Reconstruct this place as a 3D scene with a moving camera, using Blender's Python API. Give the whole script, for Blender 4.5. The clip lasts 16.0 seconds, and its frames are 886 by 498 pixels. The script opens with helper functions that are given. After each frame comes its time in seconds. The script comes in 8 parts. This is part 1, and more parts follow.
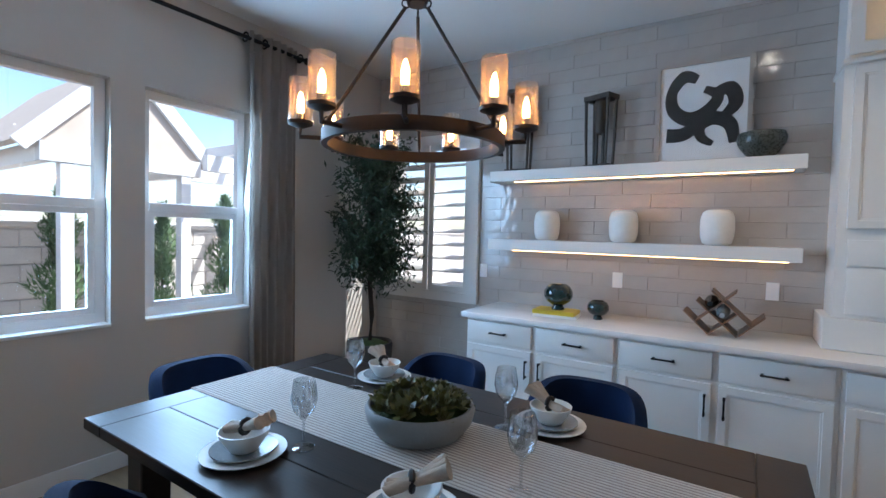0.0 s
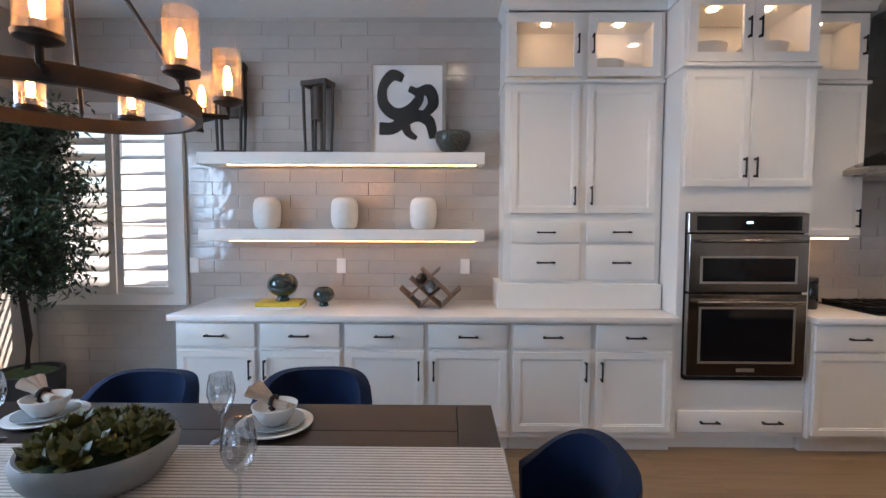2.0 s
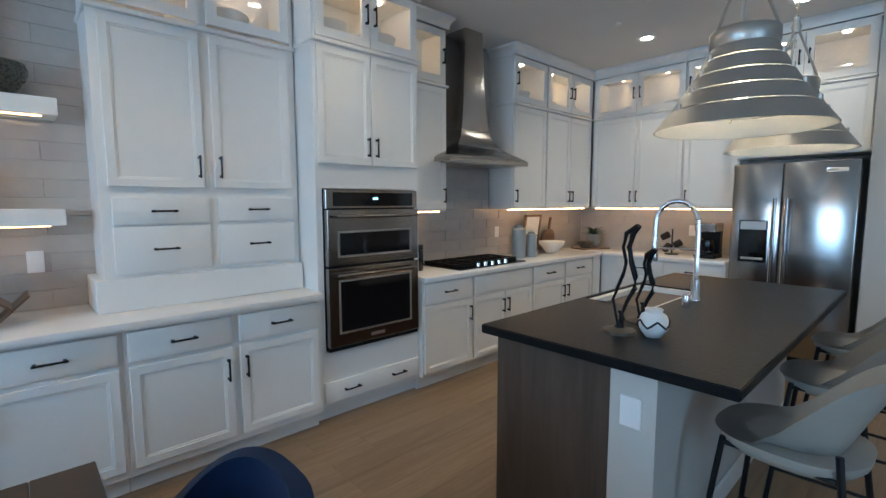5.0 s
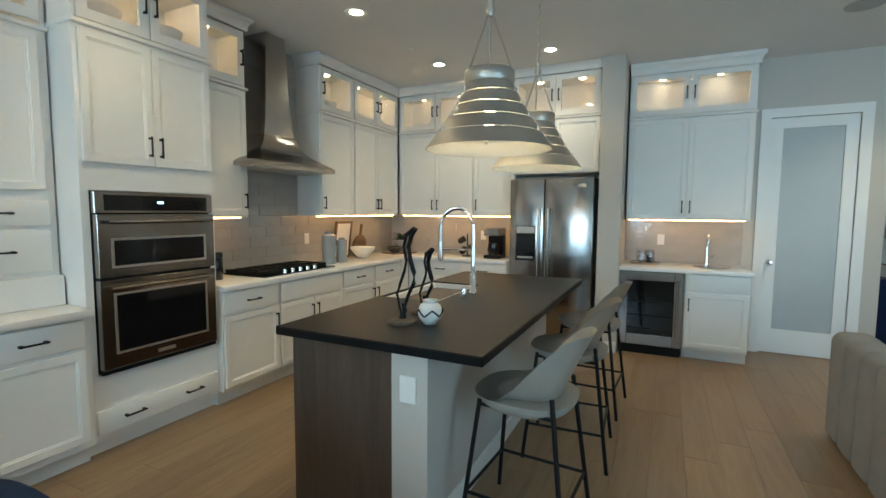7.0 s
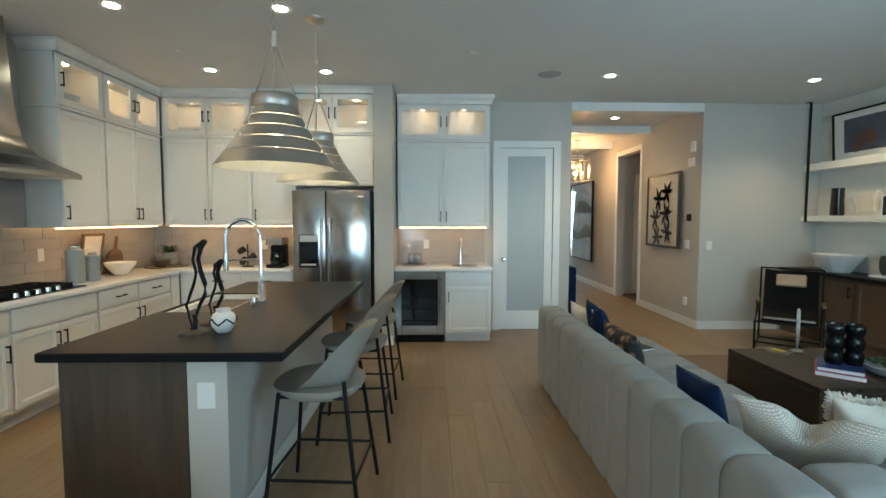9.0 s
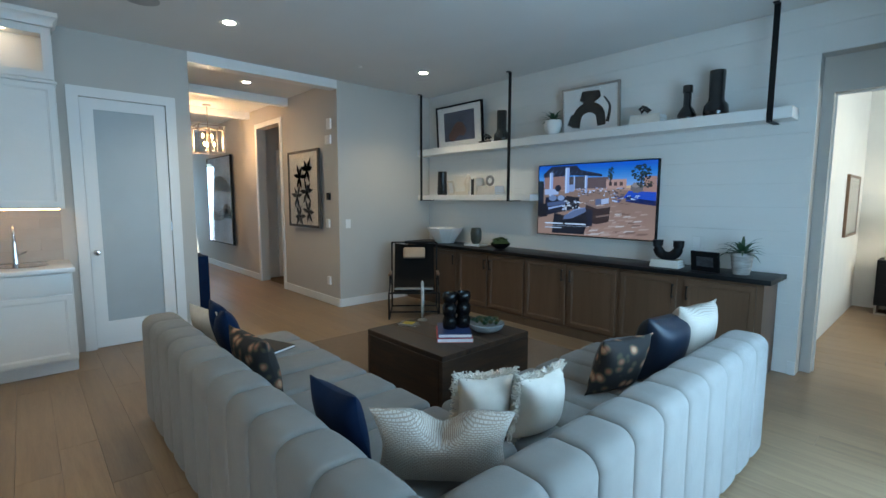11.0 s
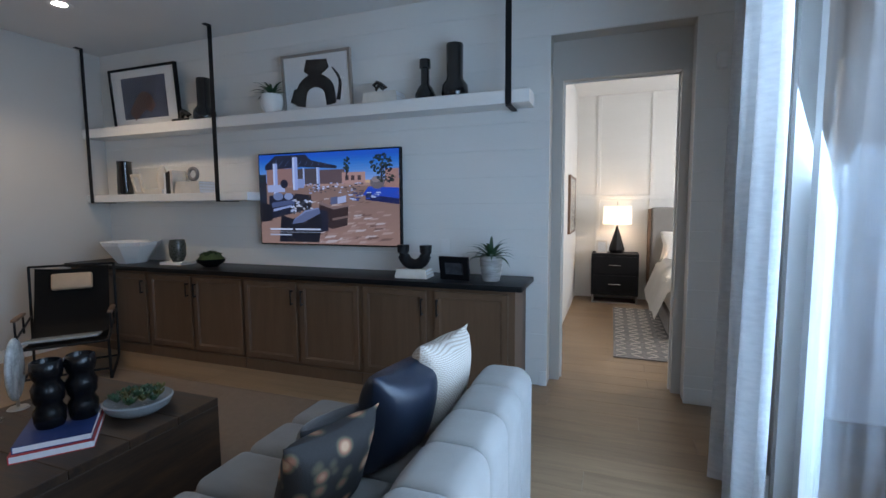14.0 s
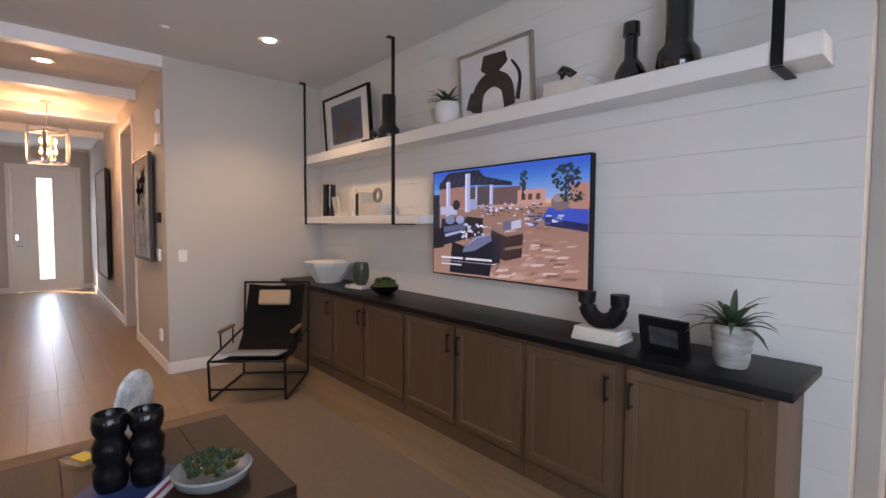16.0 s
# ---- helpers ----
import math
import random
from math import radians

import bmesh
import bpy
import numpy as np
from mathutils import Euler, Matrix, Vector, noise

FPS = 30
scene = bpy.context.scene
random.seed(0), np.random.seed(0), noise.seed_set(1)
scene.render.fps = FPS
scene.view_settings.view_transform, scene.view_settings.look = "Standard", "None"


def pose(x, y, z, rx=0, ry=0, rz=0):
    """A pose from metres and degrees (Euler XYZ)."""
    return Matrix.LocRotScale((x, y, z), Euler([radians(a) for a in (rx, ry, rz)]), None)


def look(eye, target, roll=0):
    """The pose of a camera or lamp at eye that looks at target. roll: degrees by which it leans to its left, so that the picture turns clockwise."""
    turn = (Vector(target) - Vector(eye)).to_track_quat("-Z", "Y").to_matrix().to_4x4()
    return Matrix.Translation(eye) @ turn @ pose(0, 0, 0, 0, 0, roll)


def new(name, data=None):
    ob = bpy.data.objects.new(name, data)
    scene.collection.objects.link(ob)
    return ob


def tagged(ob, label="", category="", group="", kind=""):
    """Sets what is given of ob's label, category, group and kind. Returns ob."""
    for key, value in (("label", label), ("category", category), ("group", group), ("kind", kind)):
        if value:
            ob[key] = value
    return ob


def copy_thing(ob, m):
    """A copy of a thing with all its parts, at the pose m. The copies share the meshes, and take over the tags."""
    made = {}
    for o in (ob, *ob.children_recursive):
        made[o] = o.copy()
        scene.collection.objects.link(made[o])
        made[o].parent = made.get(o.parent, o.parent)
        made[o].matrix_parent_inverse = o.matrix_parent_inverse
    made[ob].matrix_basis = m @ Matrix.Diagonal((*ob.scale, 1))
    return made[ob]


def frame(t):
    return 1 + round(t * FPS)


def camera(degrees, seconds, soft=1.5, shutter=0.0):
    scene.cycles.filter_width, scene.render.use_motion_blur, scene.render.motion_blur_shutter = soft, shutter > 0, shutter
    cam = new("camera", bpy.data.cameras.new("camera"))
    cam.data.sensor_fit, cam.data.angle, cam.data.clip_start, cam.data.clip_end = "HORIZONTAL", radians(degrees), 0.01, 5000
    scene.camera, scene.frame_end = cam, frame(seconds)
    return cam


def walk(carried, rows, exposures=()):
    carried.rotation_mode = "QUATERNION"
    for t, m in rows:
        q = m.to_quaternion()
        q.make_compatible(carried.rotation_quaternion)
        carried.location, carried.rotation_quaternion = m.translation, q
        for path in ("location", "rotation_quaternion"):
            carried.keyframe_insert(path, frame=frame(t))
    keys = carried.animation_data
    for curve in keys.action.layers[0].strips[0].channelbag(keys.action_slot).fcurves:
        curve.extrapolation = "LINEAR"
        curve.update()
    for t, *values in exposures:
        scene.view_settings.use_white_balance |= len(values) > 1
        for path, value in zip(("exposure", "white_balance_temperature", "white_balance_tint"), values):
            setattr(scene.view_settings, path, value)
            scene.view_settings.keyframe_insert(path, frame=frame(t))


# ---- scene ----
cam = camera(87.5, 16.0)
PATH = [
    (0, (0.491, 0.316, 1.502), (-0.604, 1.988, 1.432), 1.4),
    (0.5, (0.394, 0.31, 1.492), (-0.407, 2.141, 1.425), 1.2),
    (1, (0.385, 0.301, 1.504), (-0.09, 2.241, 1.419), 0.7),
    (1.5, (0.429, 0.311, 1.504), (0.226, 2.299, 1.406), 0.3),
    (2, (0.507, 0.393, 1.499), (0.488, 2.39, 1.393), 0.2),
    (2.5, (0.644, 0.53, 1.49), (0.769, 2.523, 1.374), 0.3),
    (3, (0.692, 0.593, 1.488), (0.995, 2.566, 1.365), 0.5),
    (3.5, (0.629, 0.651, 1.488), (1.175, 2.57, 1.354), 0.7),
    (4, (0.559, 0.69, 1.5), (1.4, 2.498, 1.353), 0.5),
    (4.5, (0.546, 0.681, 1.498), (1.667, 2.329, 1.341), 0.1),
    (5, (0.56, 0.665, 1.492), (1.918, 2.12, 1.291), -0.1),
    (5.2, (0.57, 0.654, 1.487), (2.003, 2.03, 1.254), -0.0),
    (7.3, (0.508, 0.414, 1.476), (2.351, 1.178, 1.328), 0.3),
    (7.5, (0.492, 0.41, 1.509), (2.364, 1.098, 1.365), 0.3),
    (8, (0.385, 0.379, 1.501), (2.321, 0.869, 1.388), 0.5),
    (8.5, (0.228, 0.402, 1.507), (2.208, 0.662, 1.401), 0.3),
    (8.8, (0.166, 0.394, 1.504), (2.161, 0.48, 1.397), 0.1),
    (9, (0.148, 0.383, 1.501), (2.143, 0.339, 1.373), 0.1),
    (9.5, (0.232, 0.295, 1.484), (2.192, -0.066, 1.321), -0.1),
    (10, (0.405, 0.121, 1.489), (2.268, -0.579, 1.291), -0.0),
    (10.2, (0.468, 0.085, 1.493), (2.268, -0.763, 1.288), 0.1),
    (12.3, (1.132, -0.36, 1.43), (1.982, -2.158, 1.216), -0.3),
    (12.5, (1.172, -0.426, 1.404), (1.93, -2.265, 1.192), -0.3),
    (13, (1.209, -0.634, 1.378), (1.836, -2.524, 1.19), -0.3),
    (13.5, (1.121, -0.929, 1.386), (1.744, -2.819, 1.191), -0.3),
    (14, (1.09, -1.26, 1.404), (1.774, -3.131, 1.224), -0.4),
    (14.5, (1.143, -1.556, 1.415), (1.974, -3.369, 1.271), -0.1),
    (15, (1.141, -1.842, 1.43), (2.19, -3.539, 1.296), 0.0),
    (15.5, (1.124, -2.077, 1.468), (2.409, -3.605, 1.343), 0.1),
    (16, (1.256, -2.289, 1.469), (2.755, -3.61, 1.366), 0.3),
]
# stops along the walk
EXPOSURES = [(0.0, 1.08, 6000, 10), (0.5, 1.14, 6200, 12), (1.2, 1.26, 7100, 22), (2.0, 1.32, 6900, 18), (2.7, 1.38, 6200, 13), (3.5, 1.32, 5900, 10), (5.0, 1.26, 5800, 3), (7.5, 1.5, 7100, -5), (8.5, 1.5, 7200, -5), (9.0, 1.5, 7000, -5), (10.0, 1.4, 6500, -4), (12.5, 1.35, 5800, 4), (13.3, 1.2, 6000, 8), (14.0, 1.1, 6400, 14), (14.5, 1.1, 7600, 24), (15.0, 1.4, 8200, 28), (15.5, 1.55, 8500, 28), (16.0, 1.65, 8500, 29)]
walk(cam, [(t, look(eye, target, roll)) for t, eye, target, roll in PATH], EXPOSURES)

# ---- world, sun and daylight ----
world = bpy.data.worlds.new("world")
scene.world = world
world.use_nodes = True
wn = world.node_tree
sky = wn.nodes.new("ShaderNodeTexSky")
sky.sky_type, sky.sun_disc = "NISHITA", False
sky.sun_elevation, sky.sun_rotation = radians(54), radians(54)
wn.links.new(sky.outputs[0], wn.nodes["Background"].inputs[0])
wn.nodes["Background"].inputs[1].default_value = 0.15


def lamp(name, kind, m, power, colour=(1, 1, 1), **settings):
    data = bpy.data.lights.new(name, kind)
    data.energy, data.color = power, colour
    ob = new(name, data)
    ob.matrix_world = m
    if "size" in settings:
        data.shape, data.size, data.size_y = "RECTANGLE", settings["size"][0], settings["size"][1]
    if "radius" in settings:
        data.shadow_soft_size = settings["radius"]
    if "cone" in settings:
        data.spot_size, data.spot_blend = radians(settings["cone"]), 0.7
    return ob


sun = lamp("sun", "SUN", look((0, 0, 0), (-0.64, -0.46, -1.1)), 5.0, (1.0, 0.95, 0.88))
sun.data.angle = radians(0.5)
DAY = (0.45, 0.70, 1.0)
WARM = (1.0, 0.78, 0.52)
# daylight standing in the window openings and the sliding door
lamp("daylight_dining_window", "AREA", look((-2.78, 1.165, 1.64), (0, 1.165, 1.2)), 26, DAY, size=(0.75, 1.4))
lamp("daylight_dining_window", "AREA", look((-2.78, 2.10, 1.64), (0, 2.10, 1.2)), 26, DAY, size=(0.75, 1.4))
lamp("daylight_sliding_door", "AREA", look((0.21, -2.55, 1.25), (2.6, -2.62, 0.6)), 48, DAY, size=(2.3, 2.2))
lamp("daylight_front_door", "AREA", look((14.38, -2.465, 1.35), (10, -2.465, 0.4)), 10, DAY, size=(0.22, 2.0))
CANS = [(3.67, 2.72), (3.69, 1.51), (5.13, 2.70), (5.16, 1.51), (5.21, -1.53), (5.30, -3.85), (7.27, -2.40), (0.6, 2.75), (2.1, 2.75), (0.9, -6.6)]
for cx, cy in CANS:
    lamp("downlight_bulb", "SPOT", look((cx, cy, 3.02), (cx, cy, 0)), 19 if 4 < cx < 6 and cy < 0 else 9.5, (1.0, 0.80, 0.56), radius=0.05, cone=125)


# ---- materials ----
def material(name, colour, rough=0.5, metal=0.0, vary=0.12, scale=6.0, bump=0.0, bump_scale=80.0, stretch=(1, 1, 1), spec=0.5, island=0.0, stain=0.0, sheen=0.0, coat=0.0):
    """A node material with broad and fine variation of colour, roughness and relief."""
    mat = bpy.data.materials.new(name)
    mat.use_nodes = True
    nt = mat.node_tree
    n, ln = nt.nodes, nt.links
    bsdf = n["Principled BSDF"]
    bsdf.inputs["Roughness"].default_value, bsdf.inputs["Metallic"].default_value = rough, metal
    bsdf.inputs["Specular IOR Level"].default_value = spec
    bsdf.inputs["Sheen Weight"].default_value, bsdf.inputs["Coat Weight"].default_value = sheen, coat
    co = n.new("ShaderNodeTexCoord")
    mp = n.new("ShaderNodeMapping")
    mp.inputs["Scale"].default_value = stretch
    ln.new(co.outputs["Object"], mp.inputs[0])
    broad, fine = n.new("ShaderNodeTexNoise"), n.new("ShaderNodeTexNoise")
    broad.inputs["Scale"].default_value, broad.inputs["Detail"].default_value = scale, 5
    fine.inputs["Scale"].default_value, fine.inputs["Detail"].default_value = bump_scale, 3
    for t in (broad, fine):
        ln.new(mp.outputs[0], t.inputs["Vector"])
    mixf = n.new("ShaderNodeMath")
    mixf.operation = "MULTIPLY_ADD"
    ln.new(fine.outputs["Fac"], mixf.inputs[0])
    mixf.inputs[1].default_value = 0.4
    ln.new(broad.outputs["Fac"], mixf.inputs[2])
    ramp = n.new("ShaderNodeMapRange")
    ramp.inputs[1].default_value, ramp.inputs[2].default_value = 0.35, 1.05
    ramp.inputs[3].default_value, ramp.inputs[4].default_value = 1 - vary, 1 + vary
    ln.new(mixf.outputs[0], ramp.inputs[0])
    value = ramp.outputs[0]
    if island:
        info = n.new("ShaderNodeObjectInfo")
        r2 = n.new("ShaderNodeMapRange")
        r2.inputs[3].default_value, r2.inputs[4].default_value = 1 - island, 1 + island
        ln.new(info.outputs["Random"], r2.inputs[0])
        mul = n.new("ShaderNodeMath")
        mul.operation = "MULTIPLY"
        ln.new(value, mul.inputs[0]), ln.new(r2.outputs[0], mul.inputs[1])
        value = mul.outputs[0]
    vm = n.new("ShaderNodeVectorMath")
    vm.operation = "SCALE"
    vm.inputs[0].default_value = colour
    ln.new(value, vm.inputs["Scale"])
    ln.new(vm.outputs[0], bsdf.inputs["Base Color"])
    rr = n.new("ShaderNodeMapRange")
    rr.inputs[3].default_value, rr.inputs[4].default_value = max(rough - 0.07, 0.02), min(rough + 0.07, 1)
    ln.new(fine.outputs["Fac"], rr.inputs[0])
    ln.new(rr.outputs[0], bsdf.inputs["Roughness"])
    if bump:
        bp = n.new("ShaderNodeBump")
        bp.inputs["Strength"].default_value, bp.inputs["Distance"].default_value = bump, 0.004
        ln.new(fine.outputs["Fac"], bp.inputs["Height"])
        ln.new(bp.outputs[0], bsdf.inputs["Normal"])
    return mat


def glow(name, colour, strength):
    mat = bpy.data.materials.new(name)
    mat.use_nodes = True
    b = mat.node_tree.nodes["Principled BSDF"]
    b.inputs["Base Color"].default_value = (*colour, 1)
    b.inputs["Emission Color"].default_value = (*colour, 1)
    b.inputs["Emission Strength"].default_value = strength
    return mat


def glass(name, colour=(1, 1, 1), rough=0.0, alpha=0.12):
    """Thin pane: clear with a fresnel gloss."""
    mat = bpy.data.materials.new(name)
    mat.use_nodes = True
    nt = mat.node_tree
    n, ln = nt.nodes, nt.links
    n.remove(n["Principled BSDF"])
    tr, gl, mx, fr = n.new("ShaderNodeBsdfTransparent"), n.new("ShaderNodeBsdfGlossy"), n.new("ShaderNodeMixShader"), n.new("ShaderNodeLayerWeight")
    tr.inputs[0].default_value = (*colour, 1)
    gl.inputs["Roughness"].default_value = rough
    pw, ad = n.new("ShaderNodeMath"), n.new("ShaderNodeMath")
    pw.operation, ad.operation = "POWER", "MULTIPLY_ADD"
    pw.inputs[1].default_value = 4.0
    ad.inputs[1].default_value, ad.inputs[2].default_value = 0.7, 0.03 + alpha
    ad.use_clamp = True
    ln.new(fr.outputs["Facing"], pw.inputs[0]), ln.new(pw.outputs[0], ad.inputs[0])
    ln.new(ad.outputs[0], mx.inputs[0]), ln.new(tr.outputs[0], mx.inputs[1]), ln.new(gl.outputs[0], mx.inputs[2])
    ln.new(mx.outputs[0], n["Material Output"].inputs[0])
    return mat


def wood(name, dark, light, rough=0.4, along="x", island=0.15, scale=1.0, bump=0.15):
    """Wood with long grain; along is the axis of the grain."""
    mat = bpy.data.materials.new(name)
    mat.use_nodes = True
    nt = mat.node_tree
    n, ln = nt.nodes, nt.links
    bsdf = n["Principled BSDF"]
    co, mp, info = n.new("ShaderNodeTexCoord"), n.new("ShaderNodeMapping"), n.new("ShaderNodeObjectInfo")
    mp.inputs["Scale"].default_value = {"x": (1.2 * scale, 14 * scale, 14 * scale), "y": (14 * scale, 1.2 * scale, 14 * scale), "z": (14 * scale, 14 * scale, 1.2 * scale)}[along]
    off = n.new("ShaderNodeVectorMath")
    off.operation = "MULTIPLY_ADD"
    off.inputs[1].default_value = (37, 19, 53)
    ln.new(info.outputs["Random"], off.inputs[0])
    ln.new(co.outputs["Object"], off.inputs[2])
    ln.new(off.outputs[0], mp.inputs[0])
    grain, fine = n.new("ShaderNodeTexNoise"), n.new("ShaderNodeTexNoise")
    grain.inputs["Scale"].default_value, grain.inputs["Detail"].default_value, grain.inputs["Distortion"].default_value = 1.3, 6, 0.8
    fine.inputs["Scale"].default_value, fine.inputs["Detail"].default_value = 9, 3
    ln.new(mp.outputs[0], grain.inputs["Vector"]), ln.new(mp.outputs[0], fine.inputs["Vector"])
    sm = n.new("ShaderNodeMath")
    sm.operation = "MULTIPLY_ADD"
    sm.inputs[1].default_value = 0.35
    ln.new(fine.outputs["Fac"], sm.inputs[0]), ln.new(grain.outputs["Fac"], sm.inputs[2])
    ramp = n.new("ShaderNodeValToRGB")
    ramp.color_ramp.elements[0].position, ramp.color_ramp.elements[1].position = 0.42, 0.9
    ramp.color_ramp.elements[0].color, ramp.color_ramp.elements[1].color = (*dark, 1), (*light, 1)
    ln.new(sm.outputs[0], ramp.inputs[0])
    r2 = n.new("ShaderNodeMapRange")
    r2.inputs[3].default_value, r2.inputs[4].default_value = 1 - island, 1 + island
    ln.new(info.outputs["Random"], r2.inputs[0])
    vm = n.new("ShaderNodeVectorMath")
    vm.operation = "SCALE"
    ln.new(ramp.outputs[0], vm.inputs[0]), ln.new(r2.outputs[0], vm.inputs["Scale"])
    ln.new(vm.outputs[0], bsdf.inputs["Base Color"])
    rr = n.new("ShaderNodeMapRange")
    rr.inputs[3].default_value, rr.inputs[4].default_value = rough - 0.08, rough + 0.1
    ln.new(grain.outputs["Fac"], rr.inputs[0])
    ln.new(rr.outputs[0], bsdf.inputs["Roughness"])
    bp = n.new("ShaderNodeBump")
    bp.inputs["Strength"].default_value, bp.inputs["Distance"].default_value = bump, 0.002
    ln.new(fine.outputs["Fac"], bp.inputs["Height"]), ln.new(bp.outputs[0], bsdf.inputs["Normal"])
    return mat


M = {}
M["wall"] = material("greige_wall_paint", (0.52, 0.49, 0.45), 0.75, vary=0.03, scale=2, bump=0.25, bump_scale=160)
M["ceil"] = material("ceiling_paint", (0.72, 0.71, 0.69), 0.85, vary=0.03, scale=2, bump=0.3, bump_scale=130)
M["shiplap"] = material("white_shiplap_paint", (0.74, 0.73, 0.70), 0.5, vary=0.04, scale=3, bump=0.1, bump_scale=90, stretch=(0.2, 1, 1))
M["trim"] = material("white_trim_paint", (0.78, 0.77, 0.75), 0.4, vary=0.03, scale=4)
M["cab"] = material("white_cabinet_paint", (0.78, 0.76, 0.73), 0.38, vary=0.03, scale=3, bump=0.05, bump_scale=60)
M["quartz"] = material("white_quartz", (0.80, 0.78, 0.76), 0.18, vary=0.05, scale=9, bump_scale=220)
M["tile"] = material("glossy_greige_tile", (0.42, 0.39, 0.36), 0.07, vary=0.05, scale=5, bump=1.0, bump_scale=11, island=0.03, spec=0.6)
M["grout"] = material("pale_grout", (0.47, 0.44, 0.41), 0.9, vary=0.08, scale=20)
M["oak"] = wood("pale_oak_plank", (0.205, 0.130, 0.074), (0.295, 0.200, 0.118), 0.36, "x", 0.09)
M["oak_gap"] = material("floor_gap", (0.17, 0.115, 0.07), 0.9)
M["black_iron"] = material("matt_black_iron", (0.006, 0.006, 0.007), 0.5, 0.0, vary=0.2, spec=0.25)
M["bronze"] = material("aged_bronze", (0.030, 0.022, 0.018), 0.5, 0.5, vary=0.3, scale=20)
M["pull"] = material("black_pull", (0.010, 0.010, 0.012), 0.35, 0.5)
M["steel"] = material("brushed_steel", (0.36, 0.33, 0.305), 0.17, 1.0, vary=0.03, scale=3, bump=0.002, bump_scale=700, stretch=(0.02, 1, 1))
M["steel_v"] = material("brushed_steel_upright", (0.40, 0.385, 0.37), 0.18, 1.0, vary=0.03, scale=3, bump=0.002, bump_scale=700, stretch=(1, 1, 0.02))
M["nickel"] = material("antique_nickel", (0.58, 0.545, 0.49), 0.42, 1.0, vary=0.05, scale=4, bump_scale=6)
M["chrome"] = material("polished_chrome", (0.72, 0.72, 0.73), 0.06, 1.0, vary=0.02)
M["blackglass"] = material("black_oven_glass", (0.006, 0.006, 0.007), 0.06, vary=0.1)
M["black"] = material("black_plastic", (0.005, 0.005, 0.006), 0.5, spec=0.2)
M["counter_black"] = material("black_leathered_stone", (0.005, 0.0052, 0.006), 0.40, vary=0.35, scale=8, spec=0.2, bump=0.25, bump_scale=70)
M["island"] = wood("grey_brown_stained_maple", (0.046, 0.030, 0.021), (0.085, 0.058, 0.041), 0.45, "z", 0.05, 0.7)
M["tvcab"] = wood("brown_stained_maple", (0.092, 0.051, 0.028), (0.126, 0.073, 0.042), 0.45, "z", 0.05, 0.7)
M["table"] = wood("dark_walnut_table", (0.013, 0.008, 0.006), (0.034, 0.021, 0.015), 0.38, "x", 0.12)
M["coffee"] = wood("rustic_brown_wood", (0.010, 0.0055, 0.0033), (0.056, 0.028, 0.013), 0.55, "x", 0.15)
M["coffee_side"] = wood("rustic_brown_wood_side", (0.010, 0.0055, 0.0033), (0.056, 0.028, 0.013), 0.55, "y", 0.15)
M["walnut"] = wood("walnut_lattice", (0.10, 0.055, 0.03), (0.22, 0.13, 0.08), 0.45, "x", 0.1)
M["navy"] = material("navy_velvet", (0.004, 0.014, 0.045), 0.9, vary=0.3, scale=10, bump=0.3, bump_scale=300, sheen=0.05, spec=0.15)
M["sofa"] = material("light_grey_boucle", (0.265, 0.25, 0.235), 0.92, vary=0.10, scale=9, bump=0.6, bump_scale=420, sheen=0.1, spec=0.2)
M["stool"] = material("grey_beige_leather", (0.34, 0.31, 0.27), 0.5, vary=0.10, scale=7, bump=0.2, bump_scale=120)
M["linen"] = material("linen_curtain", (0.42, 0.385, 0.35), 0.9, vary=0.08, scale=12, bump=0.4, bump_scale=300)
M["sheer"] = material("grey_woven_curtain", (0.80, 0.79, 0.78), 0.9, vary=0.12, scale=20, bump=0.5, bump_scale=260, stretch=(1, 1, 3))
cn = M["sheer"].node_tree
split, wrap, less, band = cn.nodes.new("ShaderNodeSeparateXYZ"), cn.nodes.new("ShaderNodeMath"), cn.nodes.new("ShaderNodeMath"), cn.nodes.new("ShaderNodeMix")
wrap.operation, less.operation, band.data_type = "PINGPONG", "LESS_THAN", "RGBA"
wrap.inputs[1].default_value, less.inputs[1].default_value = 0.085, 0.014
curtain_bsdf = cn.nodes["Principled BSDF"]
cn.links.new(cn.nodes["Texture Coordinate"].outputs["Object"], split.inputs[0])
cn.links.new(split.outputs["Y"], wrap.inputs[0]), cn.links.new(wrap.outputs[0], less.inputs[0]), cn.links.new(less.outputs[0], band.inputs["Factor"])
cn.links.new(curtain_bsdf.inputs["Base Color"].links[0].from_socket, band.inputs["A"])
band.inputs["B"].default_value = (0.42, 0.42, 0.43, 1)
cn.links.new(band.outputs["Result"], curtain_bsdf.inputs["Base Color"])
M["cream"] = material("cream_cloth", (0.66, 0.60, 0.52), 0.9, vary=0.10, scale=14, bump=0.5, bump_scale=260)
M["napkin"] = material("tan_linen", (0.44, 0.345, 0.27), 0.9, vary=0.22, scale=30, bump=0.5, bump_scale=260, stretch=(0.3, 2, 2))
M["runner"] = material("cream_runner", (0.56, 0.51, 0.46), 0.9, vary=0.10, scale=20, bump=0.5, bump_scale=300)
M["ceramic"] = material("white_ceramic", (0.74, 0.72, 0.69), 0.35, vary=0.04, scale=9)
M["matt_white"] = material("chalk_white_ceramic", (0.78, 0.76, 0.73), 0.6, vary=0.05, scale=20, bump=0.4, bump_scale=60)
M["grey_glaze"] = material("grey_glazed_plate", (0.30, 0.32, 0.33), 0.25, vary=0.08)
